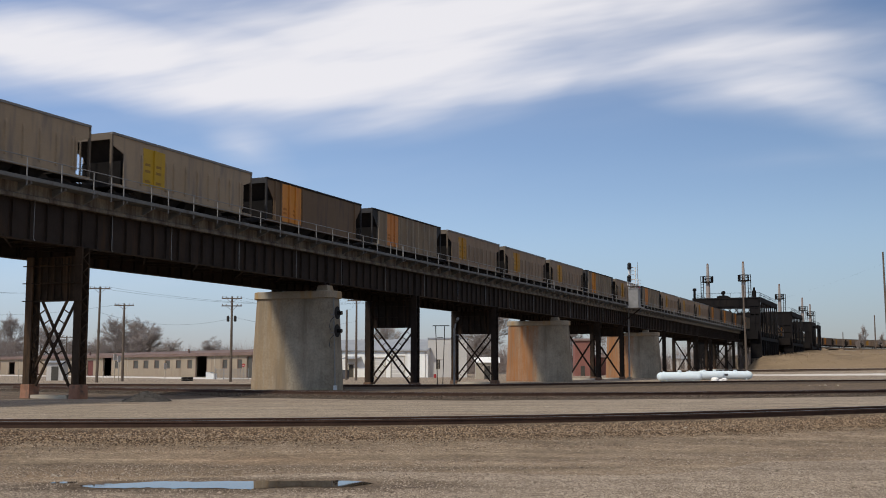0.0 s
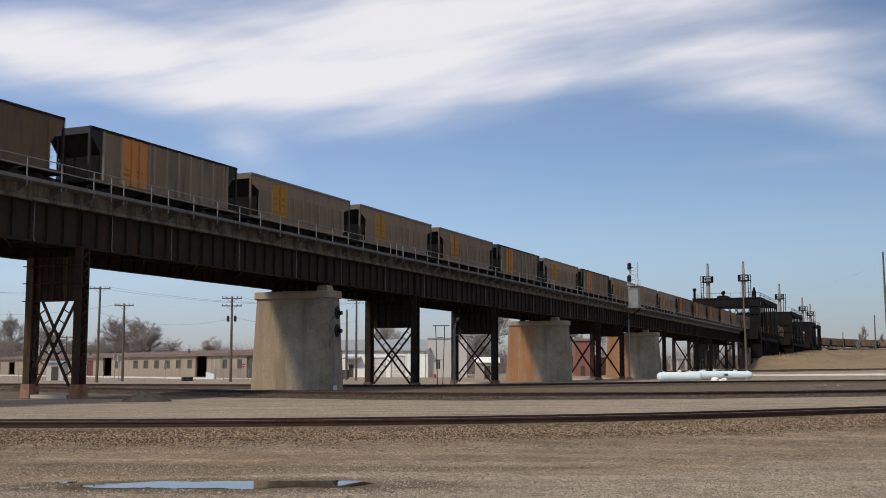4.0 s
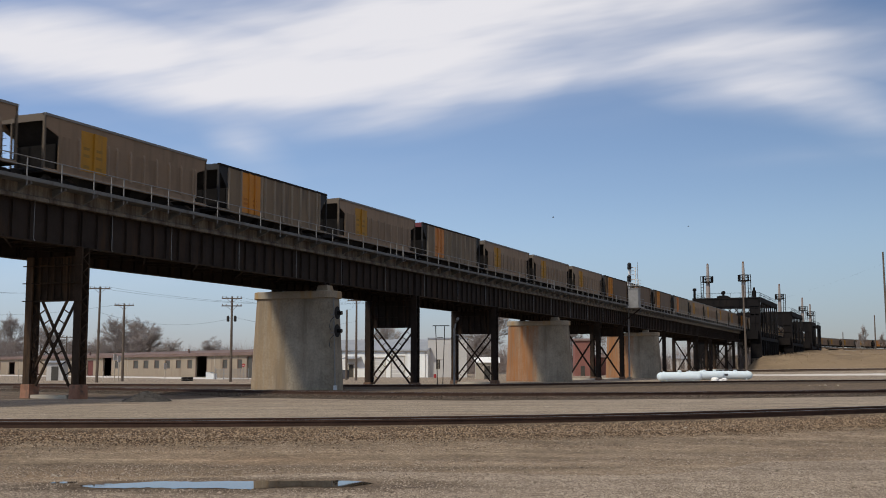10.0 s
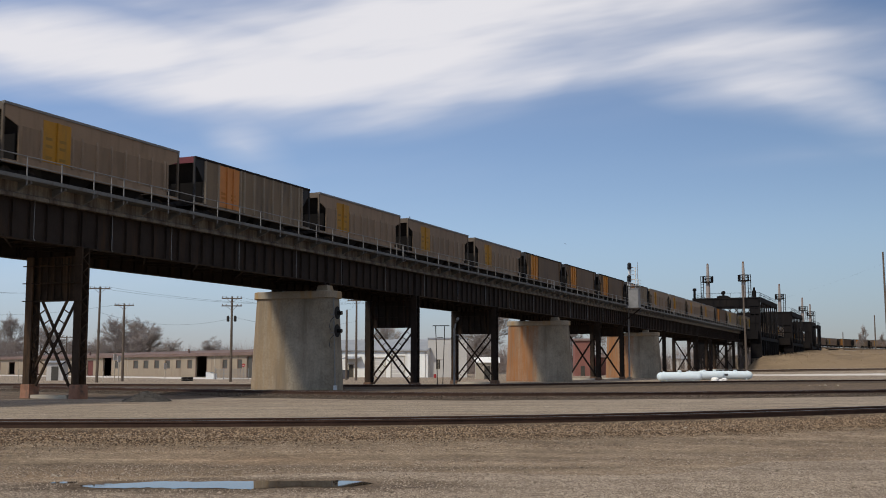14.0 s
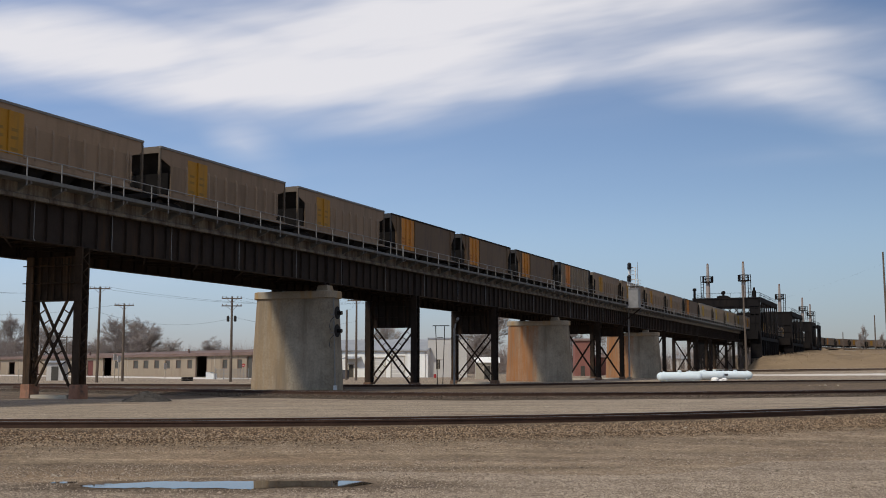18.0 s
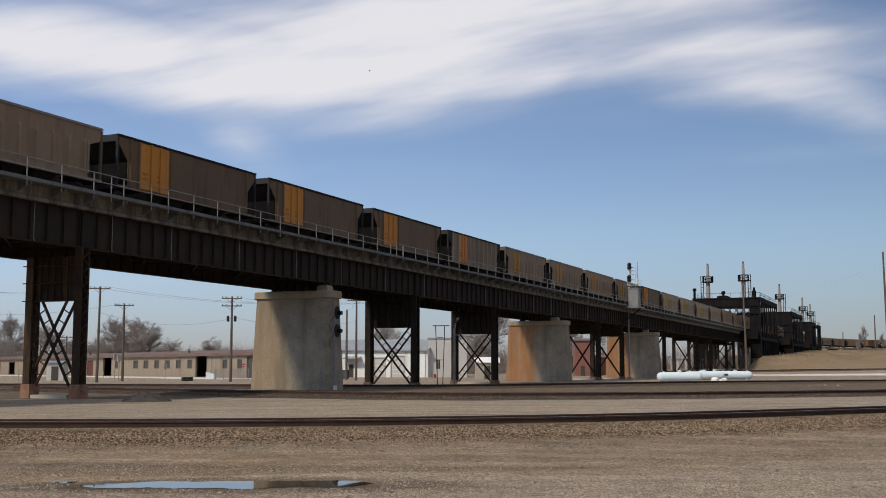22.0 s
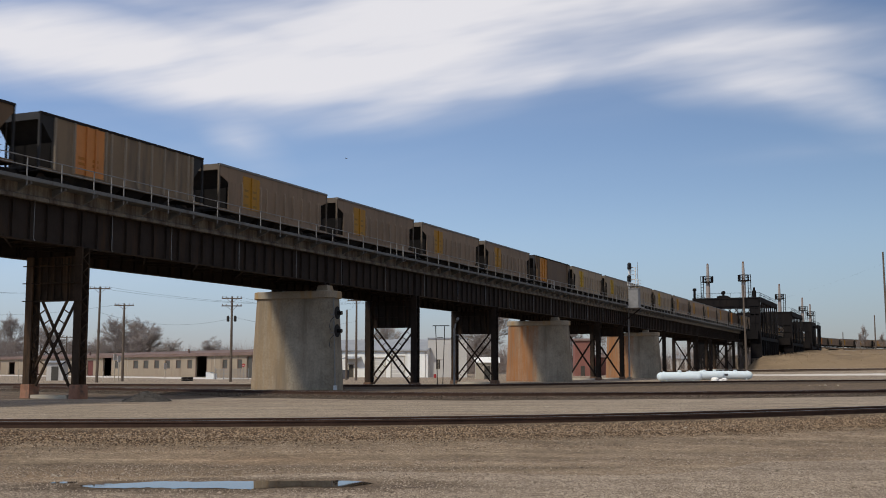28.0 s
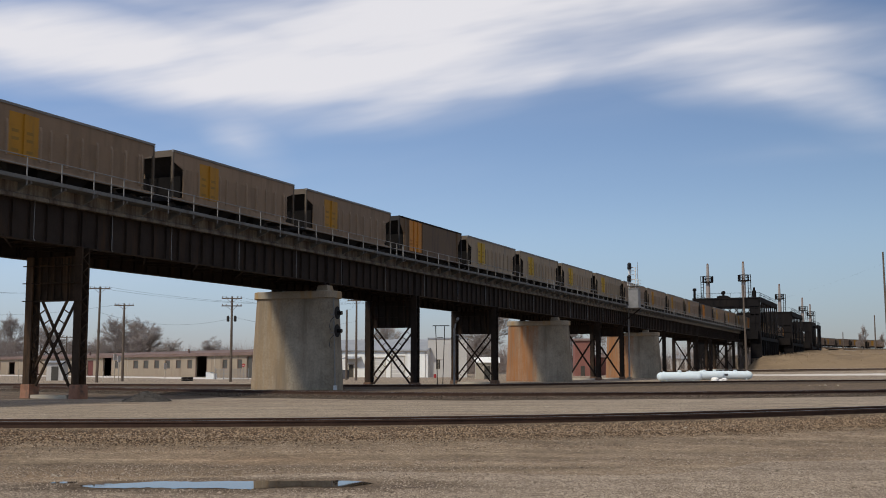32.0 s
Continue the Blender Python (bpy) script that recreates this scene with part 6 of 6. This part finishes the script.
tan_shed()
strip("pavement", spline([at(-180, 330), at(0, 262), at(200, 215), at(470, 168)], 8), [(-7, 0.0), (-6, 0.02), (6, 0.02), (7, 0.0)], "apron", "pale concrete apron before the shed", "pavement")


def white_shop():
    t, ln, along = facade("white_workshop", 560, 205, 757, 199, 16, "white metal workshop with a grey gabled roof", "building")
    h = 4.7
    doors = [(along(663), along(682), -0.1, 3.4), (along(693), along(716), -0.1, 3.7), (along(618), along(626), -0.1, 2.2), (along(729), along(734), -0.1, 2.3)]
    part("front_wall", wall_with_holes(0, ln, -0.2, h, doors), "white_wall", t)
    part("back_wall", Mesh().box(0, ln, 15.75, 16, -0.2, h), "white_wall", t)
    for x in (0, ln - 0.25):
        part("end_wall", Mesh().prism([(0.25, -0.2), (15.75, -0.2), (15.75, h), (8, h + 1.9), (0.25, h)], "x", x, x + 0.25), "white_wall", t)
    roof = part("roof", Mesh().prism([(-0.4, h), (8, h + 2.0), (16.4, h), (16.4, h + 0.15), (8, h + 2.2), (-0.4, h + 0.15)], "x", -0.3, ln + 0.2), "grey_roof", t)
    part("gutter", Mesh().box(-0.3, ln + 0.2, -0.5, -0.4, h - 0.05, h + 0.17), "grey_roof", roof)
    for k, (a, b, za, zb) in enumerate(doors):
        d = part("roller_door" if k < 2 else "door", Mesh().box(a, b, 0.1, 0.16, za, zb), "grey_wall" if k < 2 else "window", t)
        if k < 2:
            for z in range(1, 5):
                part("door_rib", Mesh().box(a, b, 0.08, 0.1, z * 0.7 - 0.02, z * 0.7 + 0.02), "white_wall", d)
        part("door_frame", Mesh().box(a - 0.15, a, -0.04, 0, 0, zb + 0.15).box(b, b + 0.15, -0.04, 0, 0, zb + 0.15).box(a, b, -0.04, 0, zb, zb + 0.15), "trim", t)
    part("canopy", Mesh().prism([(-1.5, 3.25), (0, 3.6), (0, 3.7), (-1.5, 3.35)], "x", along(612), along(640)), "grey_roof", t)
    part("downpipe", Mesh().tube([(ln - 0.4, -0.1, 0), (ln - 0.4, -0.1, h)], 0.07, 6), "grey_wall", t)
    seam = None
    x = 0.6
    while x < ln:
        if not any(a - 0.2 < x < b + 0.2 for a, b, _, _ in doors):
            if seam is None:
                seam = part("wall_rib", Mesh().box(-0.025, 0.025, -0.03, 0.0, 0, h - 0.06), "white_wall", t)
                seam.matrix_basis = Matrix.Translation((x, 0, 0))
            else:
                share("wall_rib", seam, t, Matrix.Translation((x, 0, 0)))
        x += 0.9


white_shop()


def grey_hall():
    t, ln, along = facade("grey_hall", 758, 200, 826, 199.9, 20, "tall plain light grey flat-roofed hall", "building")
    h = 6.75
    wins = [(along(772), along(779), 1.5, 3.1)]
    part("front_wall", wall_with_holes(0, ln, -0.2, h, wins), "grey_wall", t)
    for x in (0, ln - 0.25):
        part("end_wall", Mesh().box(x, x + 0.25, 0.25, 20, -0.2, h), "grey_wall", t)
    part("back_wall", Mesh().box(0.25, ln - 0.25, 19.75, 20, -0.2, h), "grey_wall", t)
    part("roof", Mesh().box(-0.1, ln + 0.1, -0.1, 20.1, h, h + 0.22), "grey_roof", t)
    for a, b, za, zb in wins:
        w = part("window", Mesh().box(a, b, 0.12, 0.14, za, zb), "window", t)
        part("window_frame", Mesh().box(a - 0.08, b + 0.08, -0.03, 0.0, za - 0.1, za).box(a - 0.08, b + 0.08, -0.03, 0.0, zb, zb + 0.1).box(0.5 * (a + b) - 0.04, 0.5 * (a + b) + 0.04, 0.04, 0.1, za, zb), "trim", w)


grey_hall()


def small_block(name, c, d, w, deep, h, wall, roof, label, category, gable=0.0, z0=0.0):
    m = Matrix.Translation(at(c, d, z0)) @ pose(0, 0, 0, 0, 0, math.degrees(YAW) - 90)
    t = thing(name, m, label, category)
    part("wall", Mesh().prism([(0, -0.2), (deep, -0.2), (deep, h), (deep / 2, h + gable + 0.001), (0, h)], "x", -w / 2, w / 2), wall, t)
    part("roof", Mesh().prism([(-0.25, h), (deep / 2, h + gable + 0.02), (deep + 0.25, h), (deep + 0.25, h + 0.16), (deep / 2, h + gable + 0.2), (-0.25, h + 0.16)], "x", -w / 2 - 0.2, w / 2 + 0.2), roof, t)
    part("door", Mesh().box(-0.45, 0.45, -0.06, -0.004, 0, min(2.1, h * 0.8)), "window", t)
    return t


small_block("equipment_shed", 101, 150, 2.2, 2.0, 2.3, "grey_wall", "grey_roof", "small plain grey equipment shed", "shed", 0.1)
small_block("small_house", 862, 170, 3.4, 4, 2.4, "trim", "white_wall", "small tan house with a pale roof", "building", 0.7)
small_block("brick_tower", 1030, 235, 3.2, 3.5, 7.2, "red_wall", "brown_roof", "narrow dull red brick building", "building", 0.4)
small_block("brick_annex", 1052, 240, 5.0, 4, 3.8, "red_wall", "brown_roof", "low dull red brick annex", "building", 0.5)
small_block("far_house", 1205, 330, 6, 5, 3.0, "grey_wall", "grey_roof", "small grey house beyond the viaduct", "building", 1.0, 1.2)
mach = thing("track_machine", Matrix.Translation(at(852, 185)) @ pose(0, 0, 0, 0, 0, -67), "small orange maintenance machine", "machine")
part("body", Mesh().box(-1.0, 1.0, -0.5, 0.5, 0.45, 1.2), "orange_machine", mach)
part("cab", Mesh().box(-0.2, 0.8, -0.5, 0.5, 1.2, 2.0), "window", mach)
for x in (-0.6, 0.6):
    for y in (-0.5, 0.5):
        part("wheel", Mesh().tube([(x, y - 0.1, 0.4), (x, y + 0.1, 0.4)], 0.4, 12), "under", mach)
for c, d, w, h, mat, lab in ((374, 168, 0.9, 1.0, "white_paint", "white wrapped bale by the shed"), (380, 167, 0.8, 0.8, "white_paint", "white wrapped bale by the shed"), (330, 142, 0.7, 0.5, "under", "dark stack of old tyres"), (338, 143, 0.8, 0.55, "under", "dark stack of old tyres"),
                            (612, 172, 0.9, 1.3, "wire", "dark bin beside the white workshop"), (770, 188, 0.4, 0.6, "red_sign", "small red crate by the hall")):
    b = thing("bale" if mat == "white_paint" else "tyre_stack" if mat == "under" else "bin", at(c, d), lab, "bale" if mat == "white_paint" else "tyres" if mat == "under" else "bin")
    if mat == "under":
        for k in range(2):
            ring = [(w * 0.45 * math.cos(a * 0.45), w * 0.45 * math.sin(a * 0.45), 0.13 + 0.25 * k) for a in range(15)]
            part("tyre", Mesh().tube(ring, 0.13, 6, False), mat, b)
    else:
        part("body", Mesh().loft([rounded_ring(w / 2 * q, w / 2 * q, 0.1, z, 0, 0, 3) for z, q in ((0, 0.9), (0.08, 1.0), (h - 0.1, 1.0), (h, 0.85))]), mat, b)
        part("lid", Mesh().loft([rounded_ring(w / 2, w / 2, 0.1, z, 0, 0, 3) for z in (h, h + 0.05)]), mat, b)
stop = thing("stop_sign", Matrix.Translation(at(433, 150)) @ pose(0, 0, 0, 0, 0, math.degrees(YAW) - 90), "red octagonal road sign on a thin post", "road sign")
part("post", Mesh().box(-0.03, 0.03, -0.02, 0.02, 0, 2.2), "galv", stop)
octa = [(0.24 * math.cos(radians(22.5 + 45 * k)), 2.0 + 0.24 * math.sin(radians(22.5 + 45 * k))) for k in range(8)]
part("plate", Mesh().prism(octa, "y", -0.05, -0.03), "red_sign", stop, "red sign plate")
part("lettering_bar", Mesh().box(-0.16, 0.16, -0.056, -0.051, 1.97, 2.03), "white_paint", stop, "white lettering")
for c, d, h in ((37, 140, 1.5), (186, 135, 1.3), (213, 145, 3.2), (295, 150, 2.3), (206, 142, 3.4)):
    p = thing("marker_post", at(c, d), "thin pale marker post in the yard", "post", "marker posts")
    part("post", Mesh().tube([(0, 0, 0), (0, 0, h)], 0.06, 6), "trim", p)
    if h > 2:
        part("plate", Mesh().box(-0.3, 0.3, -0.04, -0.01, h - 0.8, h), "grey_wall", p)


def wire_fence(c0, c1, depth, h=1.5):
    """A short run of wire fence: posts, rails and thin upright wires."""
    a, b = at(c0, depth), at(c1, depth - 4)
    f = thing("wire_fence", Matrix.Translation(a), "short grey wire fence before the shed", "fence")
    d = b - a
    for k in range(5):
        p = d * (k / 4)
        part("post", Mesh().tube([p, p + Vector((0, 0, h + 0.1))], 0.05, 6), "galv", f)
    for z in (0.15, h * 0.55, h):
        part("fence_rail", Mesh().tube([Vector((0, 0, z)), d + Vector((0, 0, z))], 0.025, 5), "galv", f)
    net = Mesh()
    for k in range(1, 40):
        p = d * (k / 40)
        net.bar(p + Vector((0, 0, 0.1)), p + Vector((0, 0, h)), 0.02, 0.02)
    tagged(part("netting", net, "galv", f), kind="stuff")


wire_fence(384, 442, 160)


# ---- poles and wires ----
def power_pole(c, depth, h, arms=1, cans=0, z0=0.0, r=0.15, lean=0.0):
    b = at(c, depth, z0)
    p = thing("utility_pole", Matrix.Translation(b) @ pose(0, 0, 0, 0, 0, math.degrees(YAW) - 90), "weathered wooden utility pole" + (" with crossarm" if arms else ""), "utility pole", "utility poles")
    part("pole", Mesh().tube([(0, 0, -0.2), (lean * 0.5, 0, h * 0.5), (lean, 0, h)], [r * 1.2, r, r * 0.75], 8), "wood", p)
    for k in range(arms):
        z = h - 0.25 - 0.9 * k
        arm = part("crossarm", Mesh().box(lean - 1.2, lean + 1.2, -0.2, -0.08, z - 0.06, z + 0.06), "wood", p)
        for x in (-1.1, -0.65, 0.65, 1.1):
            part("insulator", Mesh().tube([(lean + x, -0.14, z + 0.06), (lean + x, -0.14, z + 0.16), (lean + x, -0.14, z + 0.24)], [0.03, 0.07, 0.04], 6), "galv", arm)
        part("brace", Mesh().bar((lean - 0.6, -0.14, z - 0.06), (lean, -0.1, z - 0.55), 0.03, 0.05).bar((lean + 0.6, -0.14, z - 0.06), (lean, -0.1, z - 0.55), 0.03, 0.05), "galv", p)
    for k in range(cans):
        x = lean + (-0.42 if k == 0 else 0.42)
        part("transformer", Mesh().tube([(x, -0.1, h - 3.0), (x, -0.1, h - 2.9), (x, -0.1, h - 2.45), (x, -0.1, h - 2.3)], [0.12, 0.17, 0.17, 0.1], 12), "black_paint", p, "dark transformer can")
    return b + Vector((0, 0, h))


P1 = power_pole(175, 129, 10.9, 1, 0, lean=0.1)
P2 = power_pole(220, 140, 9.6, 1)
P3 = power_pole(410.5, 134, 10.1, 2, 2)
P4 = power_pole(631, 150, 10.8, 1)
P5 = power_pole(614, 155, 9.6, 0)
P6 = power_pole(1319, 215, 17.5, 0, z0=0.0, r=0.2, lean=-0.35)
P7 = power_pole(1547, 330, 10.0, 0, z0=7.0, r=0.2)
P8 = power_pole(1569, 300, 26.0, 0, z0=6.5, r=0.3, lean=-0.4)
P9 = power_pole(1490, 360, 5.5, 0, z0=7.6, r=0.16)
P10 = power_pole(120, 190, 7.0, 1)


def wire(a, b, sag, r=0.01):
    a, b = Vector(a), Vector(b)
    pts = [a.lerp(b, k / 14) - Vector((0, 0, sag * 4 * (k / 14) * (1 - k / 14))) for k in range(15)]
    tagged(new("wire", Mesh().tube(pts, r, 4, False).data("wire", M["wire"])), "thin dark overhead wire between poles", "wire", "overhead wires")


for k in (-1.1, 0.65):
    wire(P1 + VIEW_RIGHT * k, at(-120, 120, 10.4) + VIEW_RIGHT * k, 0.8)
    wire(P1 + VIEW_RIGHT * k, at(720, 145, 10.3) + VIEW_RIGHT * k, 1.2)
    wire(P3 + VIEW_RIGHT * k, P4 + VIEW_RIGHT * k, 1.0)
wire(P1 - Vector((0, 0, 2.9)), P3 - Vector((0, 0, 2.6)), 1.1)
wire(P2, at(-120, 150, 9.0), 0.8)
wire(P3 - Vector((0, 0, 2.4)), P4 - Vector((0, 0, 3.0)), 0.9)
wire(P4, P5, 0.5)
wire(P8 - Vector((0, 0, 3)), at(1180, 420, 20), 3.0, 0.007)


# a light frame and floodlight near the viaduct
gantry = thing("pipe_frame", Matrix.Translation(at(779, 112)) @ pose(0, 0, 0, 0, 0, math.degrees(YAW) - 90), "thin dark pipe frame with crossbar", "pipe frame")
for x in (-0.25, 0.25):
    part("upright", Mesh().tube([(x, 0, -0.1), (x * 1.8, 0, 5.8)], 0.045, 6), "steel", gantry)
part("crossbar", Mesh().box(-0.75, 0.9, -0.04, 0.04, 5.75, 5.83), "steel", gantry)
for z in (2.4, 4.6):
    part("tie_bar", Mesh().box(-0.3, 0.3, -0.03, 0.03, z, z + 0.05), "steel", gantry)
lamp_post = thing("lamp_post", Matrix.Translation(at(804, 104)) @ pose(0, 0, 0, 0, 0, math.degrees(YAW) - 90), "grey metal lamp post by the trestle", "lamp post")
part("pole", Mesh().tube([(0, 0, -0.1), (0, 0, 5.2), (0.1, 0, 5.6), (0.25, 0, 5.9)], 0.09, 8), "galv", lamp_post)
part("lamp_head", Mesh().tube([(0.2, 0, 5.85), (0.3, -0.05, 6.05), (0.34, -0.08, 6.25)], [0.08, 0.16, 0.1], 10), "galv", lamp_post, "bright metal lamp head")
part("arm", Mesh().box(0, 0.5, -0.03, 0.03, 4.6, 4.68), "galv", lamp_post)


# ---- bare trees ----
def bare_tree(h, spread, seed):
    rng = random.Random(seed)
    trunk, twigs = Mesh(), Mesh()

    def grow(p, d, ln, r, level):
        q = p + d * ln * 0.5 + Vector((rng.uniform(-1, 1), rng.uniform(-1, 1), 0)) * ln * 0.06
        e = p + d * ln
        (trunk if level < 2 else twigs).tube([p, q, e], [r, r * 0.8, r * 0.6], 6 if level < 2 else 3, False)
        if level >= 6:
            return
        for _ in range(3 if level < 5 else 4):
            nd = (d * 0.8 + Vector((rng.uniform(-1, 1), rng.uniform(-1, 1), rng.uniform(-0.3, 0.6))) * spread).normalized()
            grow(p.lerp(e, rng.uniform(0.45, 1.0)), nd, ln * rng.uniform(0.6, 0.8), max(r * 0.55, 0.013), level + 1)
        grow(e, (d + Vector((rng.uniform(-0.3, 0.3), rng.uniform(-0.3, 0.3), 0.1))).normalized(), ln * 0.72, max(r * 0.6, 0.013), level + 1)

    t = thing("bare_tree", (0, 0, 0), "leafless grey-brown tree with a fine twiggy crown", "tree", "bare trees")
    grow(Vector((0, 0, -0.3)), Vector((0, 0, 1)), h * 0.27, h * 0.02, 0)
    part("trunk", trunk, "bark", t)
    part("crown", twigs, "twig", t)
    return t


trees = [bare_tree(11.0, 1.0, 11), bare_tree(9.0, 1.15, 23), bare_tree(10.0, 0.9, 37)]
rng = random.Random(8)
spots = [(25, 325, 1.42, 0), (-30, 345, 1.3, 1), (194, 262, 0.84, 0), (172, 275, 0.75, 2), (268, 265, 0.74, 1), (248, 285, 0.62, 0), (215, 270, 0.62, 0), (300, 300, 0.7, 2), (375, 310, 0.6, 1), (120, 290, 0.7, 2), (75, 300, 0.83, 1),
         (1516, 440, 0.4, 2), (1527, 450, 0.46, 0), (1560, 445, 0.45, 1), (690, 290, 0.58, 0), (730, 300, 0.5, 2), (655, 300, 0.5, 1), (850, 260, 0.78, 2), (870, 270, 0.7, 0), (1010, 300, 0.9, 1), (1130, 330, 0.8, 2), (1290, 380, 0.9, 1)]
for k, (c, d, s, which) in enumerate(spots):
    p = at(c, d)
    p.z = ground_z(p.x, p.y)
    m = Matrix.Translation(p) @ Matrix.Rotation(rng.uniform(0, 6.28), 4, "Z") @ Matrix.Diagonal((s * 0.62, s * 0.62, s * 1.4, 1) if c > 1500 else (s * 1.5, s * 1.5, s * 1.35, 1))
    if k < 3:
        trees[k].matrix_basis = m
    else:
        copy_thing(trees[which], m)


def scrub_belt():
    """The far belt of bare scrub and woods along the horizon."""
    rng = random.Random(4)
    me = Mesh()
    for _ in range(2600):
        c, d = rng.uniform(-200, 1330), rng.uniform(290, 420)
        if c > 950 and rng.random() < 0.5:
            continue
        b = at(c, d)
        h = rng.uniform(4.5, 9.0) * (1.1 + 0.5 * noise.noise((c * 0.02, 0, 0)))
        for _ in range(11):
            x, y, k = rng.gauss(0, 1.3), rng.gauss(0, 1.3), rng.uniform(0.35, 1.0)
            m = (b.x + x * 0.35, b.y + y * 0.35, h * k * 0.45)
            me.tube([(b.x + x * 0.1, b.y + y * 0.1, -0.2), m, (b.x + x, b.y + y, h * k)], [0.06, 0.04, 0.012], 3, False)
            me.tube([m, (b.x - x * 0.5, b.y - y * 0.3, h * k * 0.9)], [0.035, 0.01], 3, False)
    ob = new("scrub_belt", me.data("scrub_belt", M["scrub"]))
    tagged(ob, "distant belt of bare brown scrub and woods", "woods", kind="stuff")


scrub_belt()


def dry_tufts():
    rng = random.Random(6)
    me = Mesh()
    for _ in range(5000):
        c = rng.uniform(1345, 1600)
        d = rng.uniform(262, 440)
        p = at(c, d)
        if p.y > 38:
            continue
        z = ground_z(p.x, p.y)
        h = rng.uniform(0.08, 0.22)
        for _ in range(2):
            a = rng.uniform(0, 6.28)
            w = 0.09
            lean = Vector((rng.uniform(-0.3, 0.3), rng.uniform(-0.3, 0.3), 0))
            q = p + Vector((math.cos(a), math.sin(a), 0)) * w
            o = p - Vector((math.cos(a), math.sin(a), 0)) * w
            me.face([(o.x, o.y, z - 0.05), (q.x, q.y, z - 0.05), (p.x + lean.x, p.y + lean.y, z + h)])
    data = bpy.data.meshes.new("dry_grass")
    data.from_pydata(me.v, [], me.f)
    data.materials.append(M["grass"])
    tagged(new("dry_grass", data), "dry straw-coloured grass tufts on the bank", "grass", kind="stuff")


dry_tufts()


motions()
